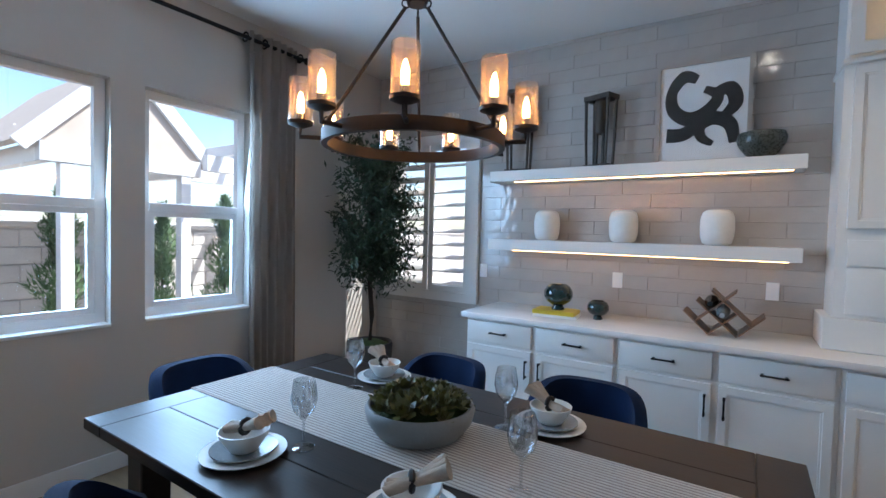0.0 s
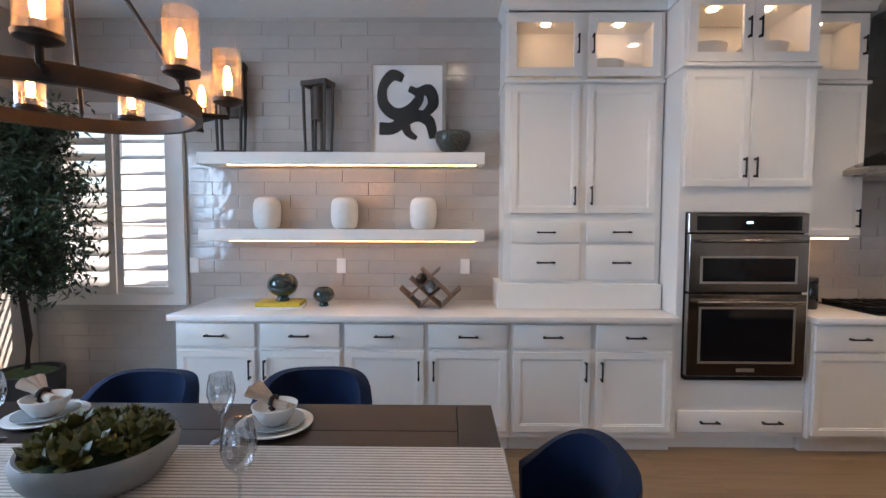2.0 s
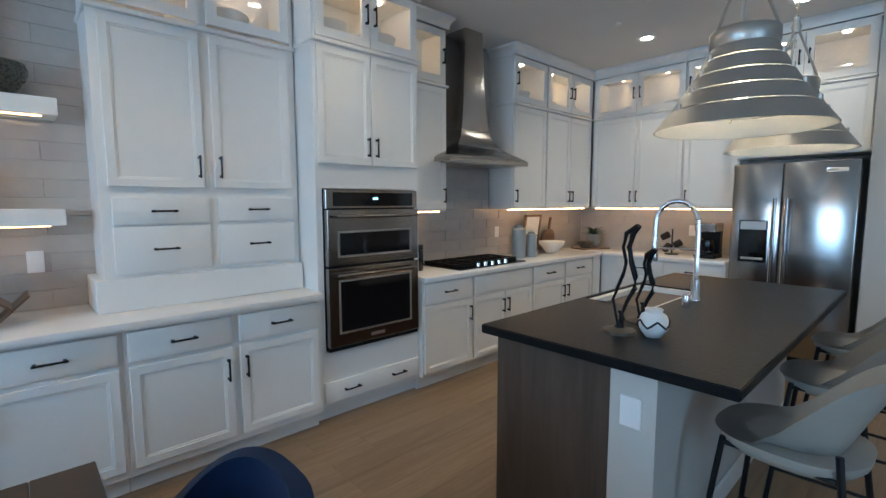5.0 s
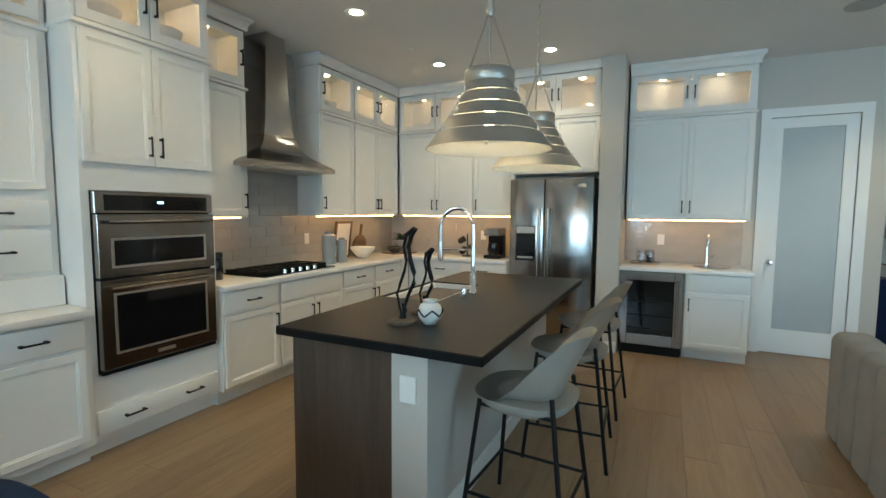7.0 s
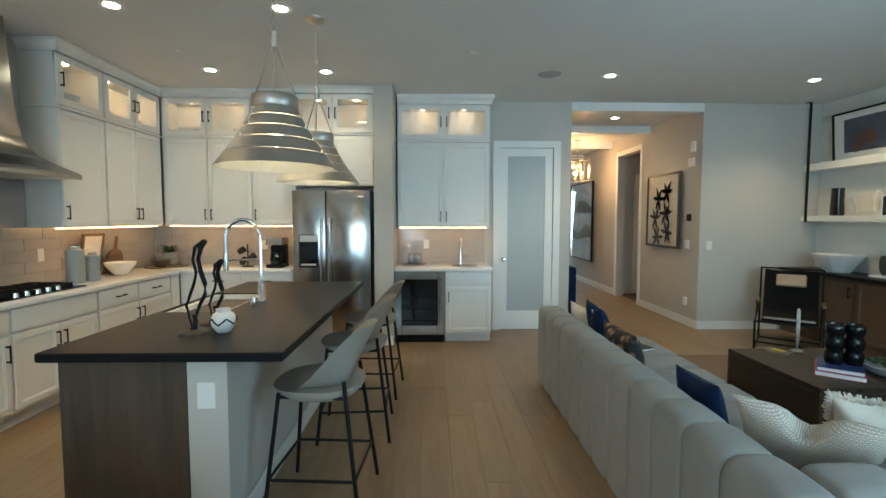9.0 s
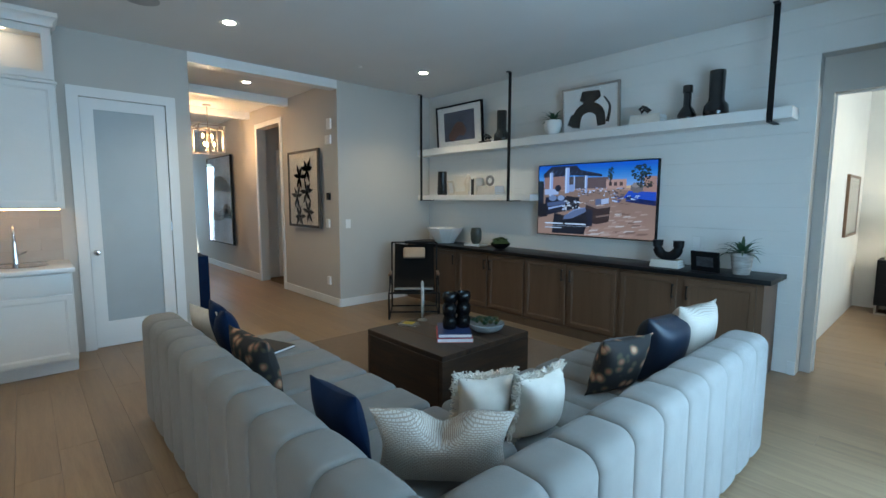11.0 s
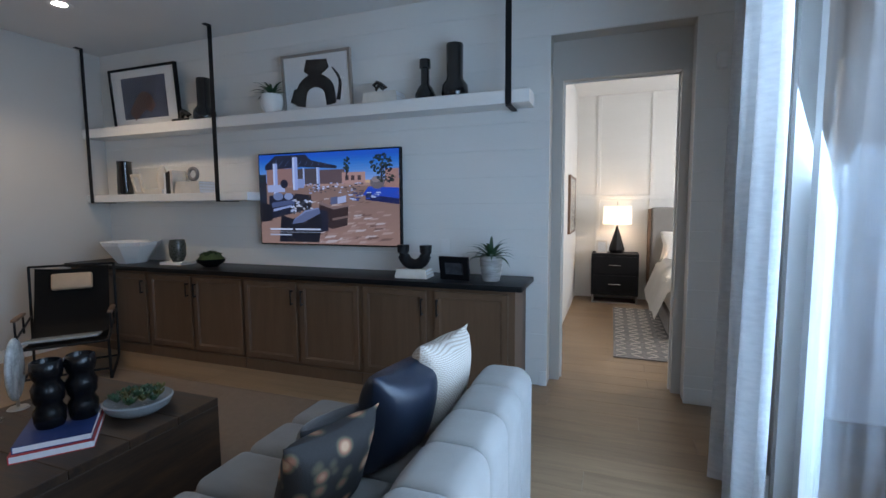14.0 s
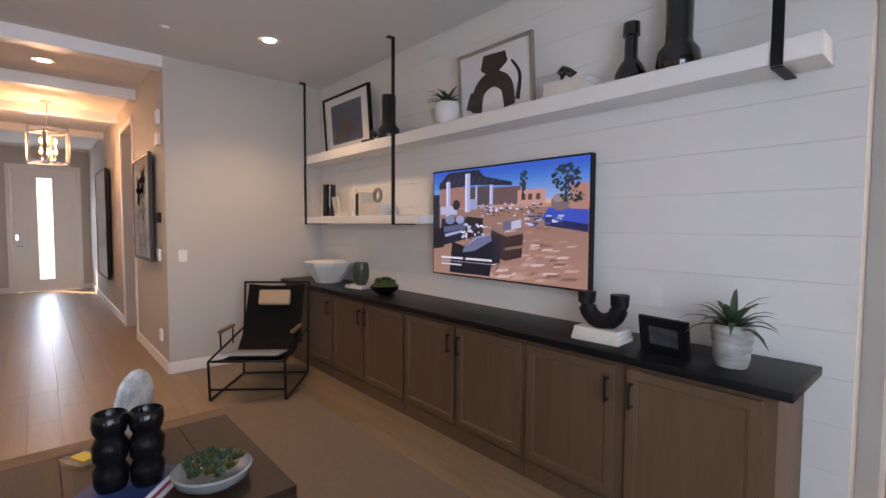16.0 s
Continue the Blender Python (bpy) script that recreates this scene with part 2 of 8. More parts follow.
M["concrete_bowl"] = material("grey_stone_bowl", (0.24, 0.235, 0.23), 0.55, vary=0.18, scale=8, bump=0.3, bump_scale=60)
M["leaf"] = material("dark_olive_leaf", (0.022, 0.048, 0.022), 0.5, vary=0.35, scale=14)
M["succulent"] = material("succulent_green", (0.095, 0.090, 0.020), 0.5, vary=0.6, scale=14)
M["agave"] = material("agave_leaf", (0.03, 0.075, 0.035), 0.45, vary=0.3, scale=14)
M["moss"] = material("moss_green", (0.035, 0.06, 0.015), 0.9, vary=0.4, scale=30, bump=0.8, bump_scale=120)
M["bark"] = material("dark_bark", (0.030, 0.022, 0.016), 0.85, vary=0.3, scale=20, bump=0.6, bump_scale=60)
M["pot"] = material("charcoal_pot", (0.030, 0.030, 0.032), 0.6, vary=0.2)
M["dark_wood"] = wood("dark_carved_wood", (0.022, 0.017, 0.013), (0.07, 0.055, 0.042), 0.55, "z", 0.1)
M["green_glaze"] = material("dark_green_glaze", (0.012, 0.030, 0.030), 0.10, vary=0.3, scale=10, coat=0.6)
M["olive_glaze"] = material("olive_stoneware", (0.055, 0.058, 0.048), 0.28, vary=0.25, scale=10)
M["paper"] = material("white_paper", (0.76, 0.75, 0.74), 0.7, vary=0.03)
M["ink"] = material("black_ink", (0.010, 0.010, 0.011), 0.6, vary=0.2)
M["yellow"] = material("yellow_book_cloth", (0.62, 0.44, 0.03), 0.5)
M["red"] = material("red_book_cloth", (0.42, 0.03, 0.03), 0.5)
M["blue"] = material("blue_book_cloth", (0.015, 0.035, 0.13), 0.5)
M["silver"] = material("silver_frame", (0.40, 0.37, 0.34), 0.35, 0.8, vary=0.1)
M["black_gloss"] = material("black_glazed_ceramic", (0.006, 0.006, 0.007), 0.10, vary=0.2, coat=0.5)
M["smoked_black"] = material("black_pressed_glass", (0.004, 0.004, 0.005), 0.24, vary=0.2, spec=0.35)
M["swirl"] = material("mottled_grey_stoneware", (0.30, 0.29, 0.275), 0.6, vary=0.55, scale=16, bump=0.5, bump_scale=50, stretch=(0.5, 0.5, 2.2))
M["photo"] = material("dark_photograph", (0.06, 0.065, 0.075), 0.3, vary=0.8, scale=16)
M["bar_glass"] = glass("bar_glass", (0.97, 0.98, 0.99), 0.01, 0.15)
M["clear"] = glass("clear_glass", (1, 1, 1), 0.0, 0.01)
M["seeded"] = glass("seeded_glass", (1.0, 0.93, 0.86), 0.08, 0.12)
sn = M["seeded"].node_tree
seed_scatter, seed_mix = sn.nodes.new("ShaderNodeBsdfTranslucent"), sn.nodes.new("ShaderNodeMixShader")
seed_scatter.inputs["Color"].default_value = (1.0, 0.82, 0.68, 1)
seed_mix.inputs[0].default_value = 0.028
seed_out = next(x for x in sn.nodes if x.type == "OUTPUT_MATERIAL")
sn.links.new(seed_out.inputs["Surface"].links[0].from_socket, seed_mix.inputs[1])
sn.links.new(seed_scatter.outputs[0], seed_mix.inputs[2])
sn.links.new(seed_mix.outputs[0], seed_out.inputs["Surface"])
M["window_glass"] = glass("window_glass", (0.96, 0.98, 1.0), 0.0, 0.0)
M["led"] = glow("warm_led", (1.0, 0.56, 0.24), 6.0)
M["led_cab"] = glow("cabinet_led", (1.0, 0.70, 0.42), 14.0)
M["bulb"] = glow("filament_bulb", (1.0, 0.48, 0.15), 40.0)
M["can"] = glow("downlight_lens", (1.0, 0.90, 0.75), 20.0)
M["frost"] = material("frosted_door_glass", (0.42, 0.45, 0.46), 0.35, vary=0.06, scale=3, bump=0.2, bump_scale=200)
M["stucco"] = material("pale_stucco", (0.82, 0.81, 0.79), 0.9, vary=0.06, scale=6, bump=0.8, bump_scale=60)
M["concrete"] = material("patio_concrete", (0.62, 0.60, 0.57), 0.8, vary=0.12, scale=3, bump=0.3, bump_scale=50)
M["gravel"] = material("desert_gravel", (0.40, 0.33, 0.27), 0.95, vary=0.25, scale=8, bump=1.0, bump_scale=40)
M["block"] = material("grey_block", (0.60, 0.55, 0.50), 0.9, vary=0.12, scale=7, bump=0.6, bump_scale=60, island=0.06)
M["rug"] = material("taupe_low_pile_rug", (0.20, 0.140, 0.095), 0.95, vary=0.10, scale=25, bump=0.6, bump_scale=350)
M["conifer"] = material("conifer_green", (0.10, 0.17, 0.07), 0.7, vary=0.4, scale=8)
M["pergola"] = material("white_pergola_paint", (0.72, 0.72, 0.72), 0.5, vary=0.03)
M["soffit"] = material("tan_soffit", (0.50, 0.42, 0.35), 0.8)


# ---- mesh helpers ----
def put_bm(bm, other):
    me = bpy.data.meshes.new("scratch")
    other.to_mesh(me)
    other.free()
    bm.from_mesh(me)
    bpy.data.meshes.remove(me)
    return bm


def box(bm, x0, x1, y0, y1, z0, z1, r=0.0, seg=1, m=None):
    t = bmesh.new()
    bmesh.ops.create_cube(t, size=1)
    for v in t.verts:
        v.co = Vector((x0 + (v.co.x + 0.5) * (x1 - x0), y0 + (v.co.y + 0.5) * (y1 - y0), z0 + (v.co.z + 0.5) * (z1 - z0)))
    if r:
        bmesh.ops.bevel(t, geom=t.edges[:], offset=r, segments=seg, profile=0.5, affect="EDGES", clamp_overlap=True)
    if m is not None:
        bmesh.ops.transform(t, matrix=m, verts=t.verts)
    return put_bm(bm, t)


def lathe(bm, prof, n=24, at=(0, 0, 0), m=None, closed=False):
    """A turned shape from (radius, height) pairs."""
    rings = []
    m = m or Matrix.Identity(4)
    for r, z in prof:
        if r < 1e-5:
            rings.append([bm.verts.new(m @ Vector((at[0], at[1], at[2] + z)))])
        else:
            rings.append([bm.verts.new(m @ Vector((at[0] + r * math.cos(2 * math.pi * i / n), at[1] + r * math.sin(2 * math.pi * i / n), at[2] + z))) for i in range(n)])
    for a, b in zip(rings, rings[1:]):
        for i in range(n):
            j = (i + 1) % n
            if len(a) == 1 and len(b) > 1:
                bm.faces.new((a[0], b[i], b[j]))
            elif len(b) == 1 and len(a) > 1:
                bm.faces.new((a[i], a[j], b[0]))
            elif len(a) > 1:
                bm.faces.new((a[i], a[j], b[j], b[i]))
    return bm


def tube(bm, pts, r, n=8, ring=False):
    """A round bar along points; r is one radius or one for each point."""
    pts = [Vector(p) for p in pts]
    k = len(pts)
    rings = []
    for i, p in enumerate(pts):
        a = pts[(i - 1) % k] if ring or i else p
        b = pts[(i + 1) % k] if ring or i < k - 1 else p
        d = (b - a).normalized()
        u = d.cross(Vector((0, 0, 1)))
        u = (u if u.length > 0.05 else d.cross(Vector((0, 1, 0)))).normalized()
        w = d.cross(u)
        rad = r[i] if isinstance(r, (list, tuple)) else r
        rings.append([bm.verts.new(p + rad * (math.cos(2 * math.pi * j / n) * u + math.sin(2 * math.pi * j / n) * w)) for j in range(n)])
    for i in range(k if ring else k - 1):
        a, b = rings[i], rings[(i + 1) % k]
        for j in range(n):
            bm.faces.new((a[j], a[(j + 1) % n], b[(j + 1) % n], b[j]))
    if not ring:
        bm.faces.new(rings[0][::-1]), bm.faces.new(rings[-1])
    return bm


def part(name, bm, mat, parent=None, label="", smooth=True, m=None, angle=35):
    me = bpy.data.meshes.new(name)
    bmesh.ops.recalc_face_normals(bm, faces=bm.faces)
    bm.to_mesh(me)
    bm.free()
    me.materials.append(M[mat] if isinstance(mat, str) else mat)
    if smooth:
        me.polygons.foreach_set("use_smooth", [True] * len(me.polygons))
        me.set_sharp_from_angle(angle=radians(angle))
    ob = new(name, me)
    ob.parent = parent
    if m is not None:
        ob.matrix_local = m
    if label:
        ob["label"] = label
    return ob


def thing(name, label, category, m, group="", kind=""):
    ob = new(name)
    ob.empty_display_size = 0.1
    ob.matrix_world = m
    return tagged(ob, label, category, group, kind)


def single(name, bm, mat, label, category, m=None, group="", kind="", **k):
    return tagged(part(name, bm, mat, m=m, **k), label, category, group, kind)


def quick(*args, **k):
    return box(bmesh.new(), *args, **k)


def structure(name, boxes, mat, label, category="wall"):
    bm = bmesh.new()
    for b in boxes:
        box(bm, *b)
    return tagged(part(name, bm, mat, smooth=False), label, category, kind="structure")


# ---- the shell ----
H = 3.05           # ceiling
NY, TVY = 3.96, -4.86   # dining and kitchen back wall, television wall
WX, SX = -2.70, 0.36    # dining window wall, sliding-door wall
EX, PX = 6.17, 6.35     # kitchen end wall, pantry wall
T = 0.15
structure("floor", [(-2.85, 6.50, -5.3, 4.11, -0.2, -0.012), (6.50, 14.6, -5.3, -1.3, -0.2, -0.012), (-1.5, 4.5, -9.4, -5.3, -0.2, -0.012)], "oak_gap", "pale oak plank floor with fine dark joints", "floor")
structure("ceiling", [(-2.85, 6.50, -5.0, 4.11, H, H + 0.15), (6.50, 14.6, -5.0, -1.3, H, H + 0.15), (-1.6, 4.6, -9.5, -5.0, H, H + 0.15)], "ceil", "plain off-white painted ceiling", "ceiling")
# window wall: two openings
W1, W2, WZ0, WZ1 = (0.785, 1.545), (1.735, 2.471), 0.888, 2.376
structure("wall_west_dining", [(WX - T, WX, -0.45, W1[0], 0, H), (WX - T, WX, W1[1], W2[0], 0, H), (WX - T, WX, W2[1], NY + T, 0, H), (WX - T, WX, W1[0], W1[1], 0, WZ0), (WX - T, WX, W1[0], W1[1], WZ1, H), (WX - T, WX, W2[0], W2[1], 0, WZ0), (WX - T, WX, W2[0], W2[1], WZ1, H)], "wall", "greige painted dining wall with two windows")
SW = (-2.47, -1.60, 0.98, 2.33)
wall_north = structure("wall_north", [(WX, SW[0], NY, NY + T, 0, H), (SW[1], EX + T, NY, NY + T, 0, H), (SW[0], SW[1], NY, NY + T, 0, SW[2]), (SW[0], SW[1], NY, NY + T, SW[3], H)], "grout", "wall faced with glossy greige running-bond tiles")
structure("wall_south_dining", [(WX - T, SX - T, -0.60, -0.45, 0, H)], "wall", "greige painted wall behind the dining table")
SY0, SY1, SZ = -3.75, -1.35, 2.45
structure("wall_west_living", [(SX - T, SX, TVY, SY0, 0, H), (SX - T, SX, SY1, -0.45, 0, H), (SX - T, SX, SY0, SY1, SZ, H)], "wall", "painted wall around the sliding glass door")
OX0, OX1, OZ, DY = 0.585, 1.545, 2.655, -5.05
BD0, BD1, BDZ = 0.648, 1.468, 2.365   # bedroom doorway
wall_tv = structure("wall_television", [(OX1, PX + T, TVY - T, TVY, 0, H), (SX - T, OX0, TVY - T, TVY, 0, H), (OX0, OX1, TVY - T, TVY, OZ, H)], "wall", "white shiplap wall behind the television")
structure("wall_bedroom_entry", [(BD1, OX1 + 0.3, DY - 0.10, TVY - T, 0, H), (OX0 - 0.3, BD0, DY - 0.10, TVY - T, 0, H), (BD0, BD1, DY - 0.10, TVY - T, BDZ, H)], "wall", "painted wall around the bedroom doorway")
PD0, PD1, PDZ = -1.23, -0.51, 2.45
structure("wall_pantry", [(PX, PX + T, -1.46, PD0, 0, H), (PX, PX + T, PD1, 1.07, 0, H), (PX, PX + T, PD0, PD1, PDZ, H)], "wall", "pale painted wall around the pantry door")
structure("wall_bar_return", [(5.60, PX, 0.85, 1.07, 0, H)], "wall", "short painted wall between fridge and wet bar")
structure("wall_kitchen_east", [(EX, EX + T, 1.07, NY, 0, H)], "wall", "kitchen end wall behind the corner cabinets")
structure("wall_living_east", [(PX, PX + T, TVY, -3.235, 0, H)], "wall", "pale painted wall beside the hall opening")
HS, HN, FX = -3.235, -1.46, 14.40
structure("wall_hall_north", [(PX + T, FX, HN, HN + T, 0, H)], "wall", "greige painted hall wall")
structure("wall_hall_south", [(PX + T, 8.19, HS - T, HS, 0, H), (9.16, FX, HS - T, HS, 0, H), (8.19, 9.16, HS - T, HS, 2.72, H)], "wall", "greige painted hall wall with a cased opening")
structure("wall_hall_end", [(FX, FX + T, -3.5, -3.0, 0, H), (FX, FX + T, -1.93, -1.3, 0, H), (FX, FX + T, -3.0, -1.93, 2.62, H)], "wall", "painted wall around the front door")
structure("wall_side_passage", [(7.95, 8.10, -5.0, HS - T, 0, H), (9.4, 9.55, -5.0, HS - T, 0, H), (8.10, 9.4, -5.0, -4.85, 0, H)], "wall", "painted walls of a side passage off the hall")
BW = -8.75
for b in [(-1.5, 2.6, BW - T, BW, 0, H), (1.62, 1.77, BW, DY - 0.1, 0, H), (-1.65, -1.5, BW, -5.2, 0, H), (-1.5, 0.4, DY - 0.25, DY - 0.1, 0, H)]:
    structure("wall_bedroom", [b], "shiplap", "white painted bedroom wall")


# ---- cabinet making ----
def ring_frame(bm, x0, x1, z0, z1, rail, y0, y1):
    """One closed frame of four mitred bars in the x-z plane."""
    loops = []
    for y in (y0, y1):
        loops.append([bm.verts.new(v) for v in ((x0, y, z0), (x1, y, z0), (x1, y, z1), (x0, y, z1))])
        loops.append([bm.verts.new(v) for v in ((x0 + rail, y, z0 + rail), (x1 - rail, y, z0 + rail), (x1 - rail, y, z1 - rail), (x0 + rail, y, z1 - rail))])
    of, jf, ob_, ib = loops
    for i in range(4):
        k = (i + 1) % 4
        bm.faces.new((of[i], of[k], jf[k], jf[i])), bm.faces.new((ob_[i], ob_[k], ib[k], ib[i]))
        bm.faces.new((of[i], of[k], ob_[k], ob_[i])), bm.faces.new((jf[i], jf[k], ib[k], ib[i]))
    return bm


def shaker(bm, x0, x1, z0, z1, y=0.0, t=0.02, rail=0.058, glazed=False):
    """A framed door front: rails and stiles proud of a recessed panel with a small bevel."""
    if glazed:
        return ring_frame(bm, x0, x1, z0, z1, rail, y, y + t)
    box(bm, x0, x1, y, y + t, z0, z1, 0.002)
    bm.normal_update()
    face = max((f for f in bm.faces if f.normal.y < -0.9), key=lambda f: f.calc_area())
    bmesh.ops.inset_region(bm, faces=[face], thickness=rail - 0.002, depth=0)
    bmesh.ops.inset_region(bm, faces=[face], thickness=0.004, depth=-0.004)
    bmesh.ops.inset_region(bm, faces=[face], thickness=0.010, depth=-0.001)
    bmesh.ops.inset_region(bm, faces=[face], thickness=0.004, depth=-0.004)
    return bm


def pull(parent, x, z, upright, y=0.0, length=0.13):
    """A squared black bar pull with two feet."""
    bm = bmesh.new()
    h = length / 2
    if upright:
        box(bm, x - 0.005, x + 0.005, y - 0.034, y - 0.024, z - h, z + h, 0.002)
        for s in (-1, 1):
            box(bm, x - 0.007, x + 0.007, y - 0.030, y, z + s * (h - 0.012) - 0.007, z + s * (h - 0.012) + 0.007, 0.002)
    else:
        box(bm, x - h, x + h, y - 0.034, y - 0.024, z - 0.005, z + 0.005, 0.002)
        for s in (-1, 1):
            box(bm, x + s * (h - 0.012) - 0.007, x + s * (h - 0.012) + 0.007, y - 0.030, y, z - 0.007, z + 0.007, 0.002)
    return part("handle", bm, "pull", parent, "black bar pull")


def fronts(cab, items, mat="cab", pull_len=0.13):
    """Doors (d), glazed doors (g) and drawers (w) on a cabinet: (kind, x0, x1, z0, z1, handle). handle: L or R and T or B, C for a drawer, CC for two, - for none."""
    for kind, x0, x1, z0, z1, hd in items:
        bm = bmesh.new()
        if kind == "w":
            box(bm, x0, x1, 0, 0.02, z0, z1, 0.004, 2)
            ob = part("drawer", bm, mat, cab)
        else:
            shaker(bm, x0, x1, z0, z1, glazed=kind == "g")
            ob = part("door", bm, mat, cab)
            if kind == "g":
                pane = part("glass_pane", quick(x0 + 0.05, x1 - 0.05, 0.009, 0.012, z0 + 0.05, z1 - 0.05), "clear", ob, "clear glass pane", smooth=False)
                pane.visible_shadow = False
        if hd[0] in "LR":
            hx = x0 + 0.03 if hd[0] == "L" else x1 - 0.03
            hz = z1 - 0.12 if hd[1] == "T" else z0 + 0.12 if hd[1] == "B" else (z0 + z1) / 2
            pull(ob, hx, hz, True, length=pull_len)
        elif hd == "C":
            pull(ob, (x0 + x1) / 2, (z0 + z1) / 2, False, length=pull_len)
        elif hd == "CC":
            for f in (0.25, 0.75):
                pull(ob, x0 + f * (x1 - x0), (z0 + z1) / 2, False, length=pull_len)


def base_cabinet(m, w, d, items, label, mat="cab", toe="cab", z0=0.11, z1=0.875, toe_in=0.09):
    cab = thing("base_cabinet", label, "cabinet", m, "base cabinets")
    part("body", quick(0, w, 0.021, d, z0, z1, 0.002), mat, cab, smooth=False)
    part("toe_kick", quick(0.002, w - 0.002, toe_in, d, 0, z0), toe, cab, smooth=False)
    fronts(cab, items, mat)
    return cab


def crown(parent, w, d, z0, z1, left=True, right=True, out=0.05):
    """A stepped cornice round the front and free ends."""
    bm = bmesh.new()
    xl, xr = (-1 if left else 0), (1 if right else 0)
    prev = None
    for o, z in ((0.002, z0), (0.014, z0), (0.014, z0 + 0.022), (0.018, z0 + 0.036), (0.026, z0 + 0.054), (0.040, z0 + 0.070), (out, z0 + 0.078), (out, z1)):
        ring = [bm.verts.new(v) for v in ((xl * o, -o, z), (w + xr * o, -o, z), (w + xr * o, d, z), (xl * o, d, z))]
        if prev:
            for i in range(4):
                bm.faces.new((prev[i], prev[(i + 1) % 4], ring[(i + 1) % 4], ring[i]))
        prev = ring
    bm.faces.new(prev)
    return part("crown_moulding", bm, "cab", parent)


def wall_cabinet(m, w, d, z0, zs, z1, items, label, lit, crown_z=None, ends=(True, True), shelf=True):
    """A tall wall unit: closed below zs, an open lit box with glass doors above it."""
    cab = thing("wall_cabinet", label, "cabinet", m, "wall cabinets")
    part("body", quick(0, w, 0.021, d, z0, zs, 0.002), "cab", cab, smooth=False)
    part("ledge", quick(-0.012 * ends[0], w + 0.012 * ends[1], -0.012, d, zs - 0.0, zs + 0.022, 0.004), "cab", cab)
    bm = bmesh.new()
    zb = zs + 0.022
    box(bm, 0, 0.018, 0.021, d, zb, z1), box(bm, w - 0.018, w, 0.021, d, zb, z1)
    box(bm, 0.018, w - 0.018, d - 0.012, d, zb, z1), box(bm, 0.018, w - 0.018, 0.021, d, z1 - 0.018, z1), box(bm, 0.018, w - 0.018, 0.021, d - 0.012, zb, zb + 0.01)
    part("display_box", bm, "cab", cab, smooth=False)
    part("face_frame", quick(0, w, 0.021, 0.035, z1 - 0.045, z1 - 0.018), "cab", cab, smooth=False)
    for f in lit:
        part("puck_light", lathe(bmesh.new(), [(0, -0.012), (0.03, -0.012), (0.034, 0)], 12, (f * w, d * 0.45, z1 - 0.018)), "led_cab", cab, "small warm cabinet light")
    fronts(cab, items)
    crown(cab, w, d, z1, crown_z or H - 0.004, *ends)
    return cab


# ---- dining wall and hutch ----
BF, BD = 3.335, 0.622
for x, w, e in ((-1.26, 1.094, (0.018, 0.522, 0.559, 1.075)), (-0.165, 1.082, (0.018, 0.52, 0.556, 1.06)), (0.918, 1.072, (0.02, 0.51, 0.552, 1.036))):
    base_cabinet(pose(x, BF, 0), w, BD, [("w", e[0], e[1], 0.703, 0.857, "C"), ("w", e[2], e[3], 0.703, 0.857, "C"), ("d", e[0], e[1], 0.155, 0.679, "RT"), ("d", e[2], e[3], 0.155, 0.679, "LT")], "white painted base cabinet with black pulls")
single("worktop", quick(-1.29, 1.993, BF - 0.028, NY - 0.004, 0.8755, 0.915, 0.004, 2), "quartz", "white quartz worktop on the dining base cabinets", "worktop")
hut = thing("hutch", "white painted hutch with glazed lit top standing on worktop", "cabinet", pose(0.93, 3.61, 0))
part("plinth", quick(-0.075, 1.055, -0.03, 0.34, 0.916, 1.09, 0.004), "cab", hut)
part("body", quick(-0.03, 1.055, 0.021, 0.345, 1.09, 2.465), "cab", hut, smooth=False)
bm = bmesh.new()
for b in ((-0.03, -0.01, 0.021, 0.345, 2.49, 2.945), (1.035, 1.055, 0.021, 0.345, 2.49, 2.945), (-0.01, 1.035, 0.333, 0.345, 2.49, 2.945), (-0.01, 1.035, 0.021, 0.333, 2.925, 2.945), (0.49, 0.53, 0.021, 0.035, 2.49, 2.925)):
    box(bm, *b)
part("display_box", bm, "cab", hut, smooth=False)
part("ledge", quick(-0.042, 1.055, -0.012, 0.345, 2.465, 2.49, 0.004), "cab", hut)
fronts(hut, [("d", 0.012, 0.48, 1.578, 2.447, "RB"), ("d", 0.535, 1.005, 1.58, 2.447, "LB"), ("w", 0.02, 0.495, 1.376, 1.517, "C"), ("w", 0.545, 1.015, 1.38, 1.52, "C"), ("w", 0.02, 0.495, 1.112, 1.363, "C"), ("w", 0.545, 1.015, 1.116, 1.36, "C"), ("g", -0.015, 0.49, 2.512, 2.93, "R-"), ("g", 0.53, 1.022, 2.512, 2.93, "L-")])
for f in (0.27, 0.79):
    part("puck_light", lathe(bmesh.new(), [(0, -0.012), (0.03, -0.012), (0.034, 0)], 12, (f, 0.16, 2.924)), "led_cab", hut, "small warm cabinet light")
crown(hut, 1.055, 0.345, 2.945, H - 0.004, True, False)

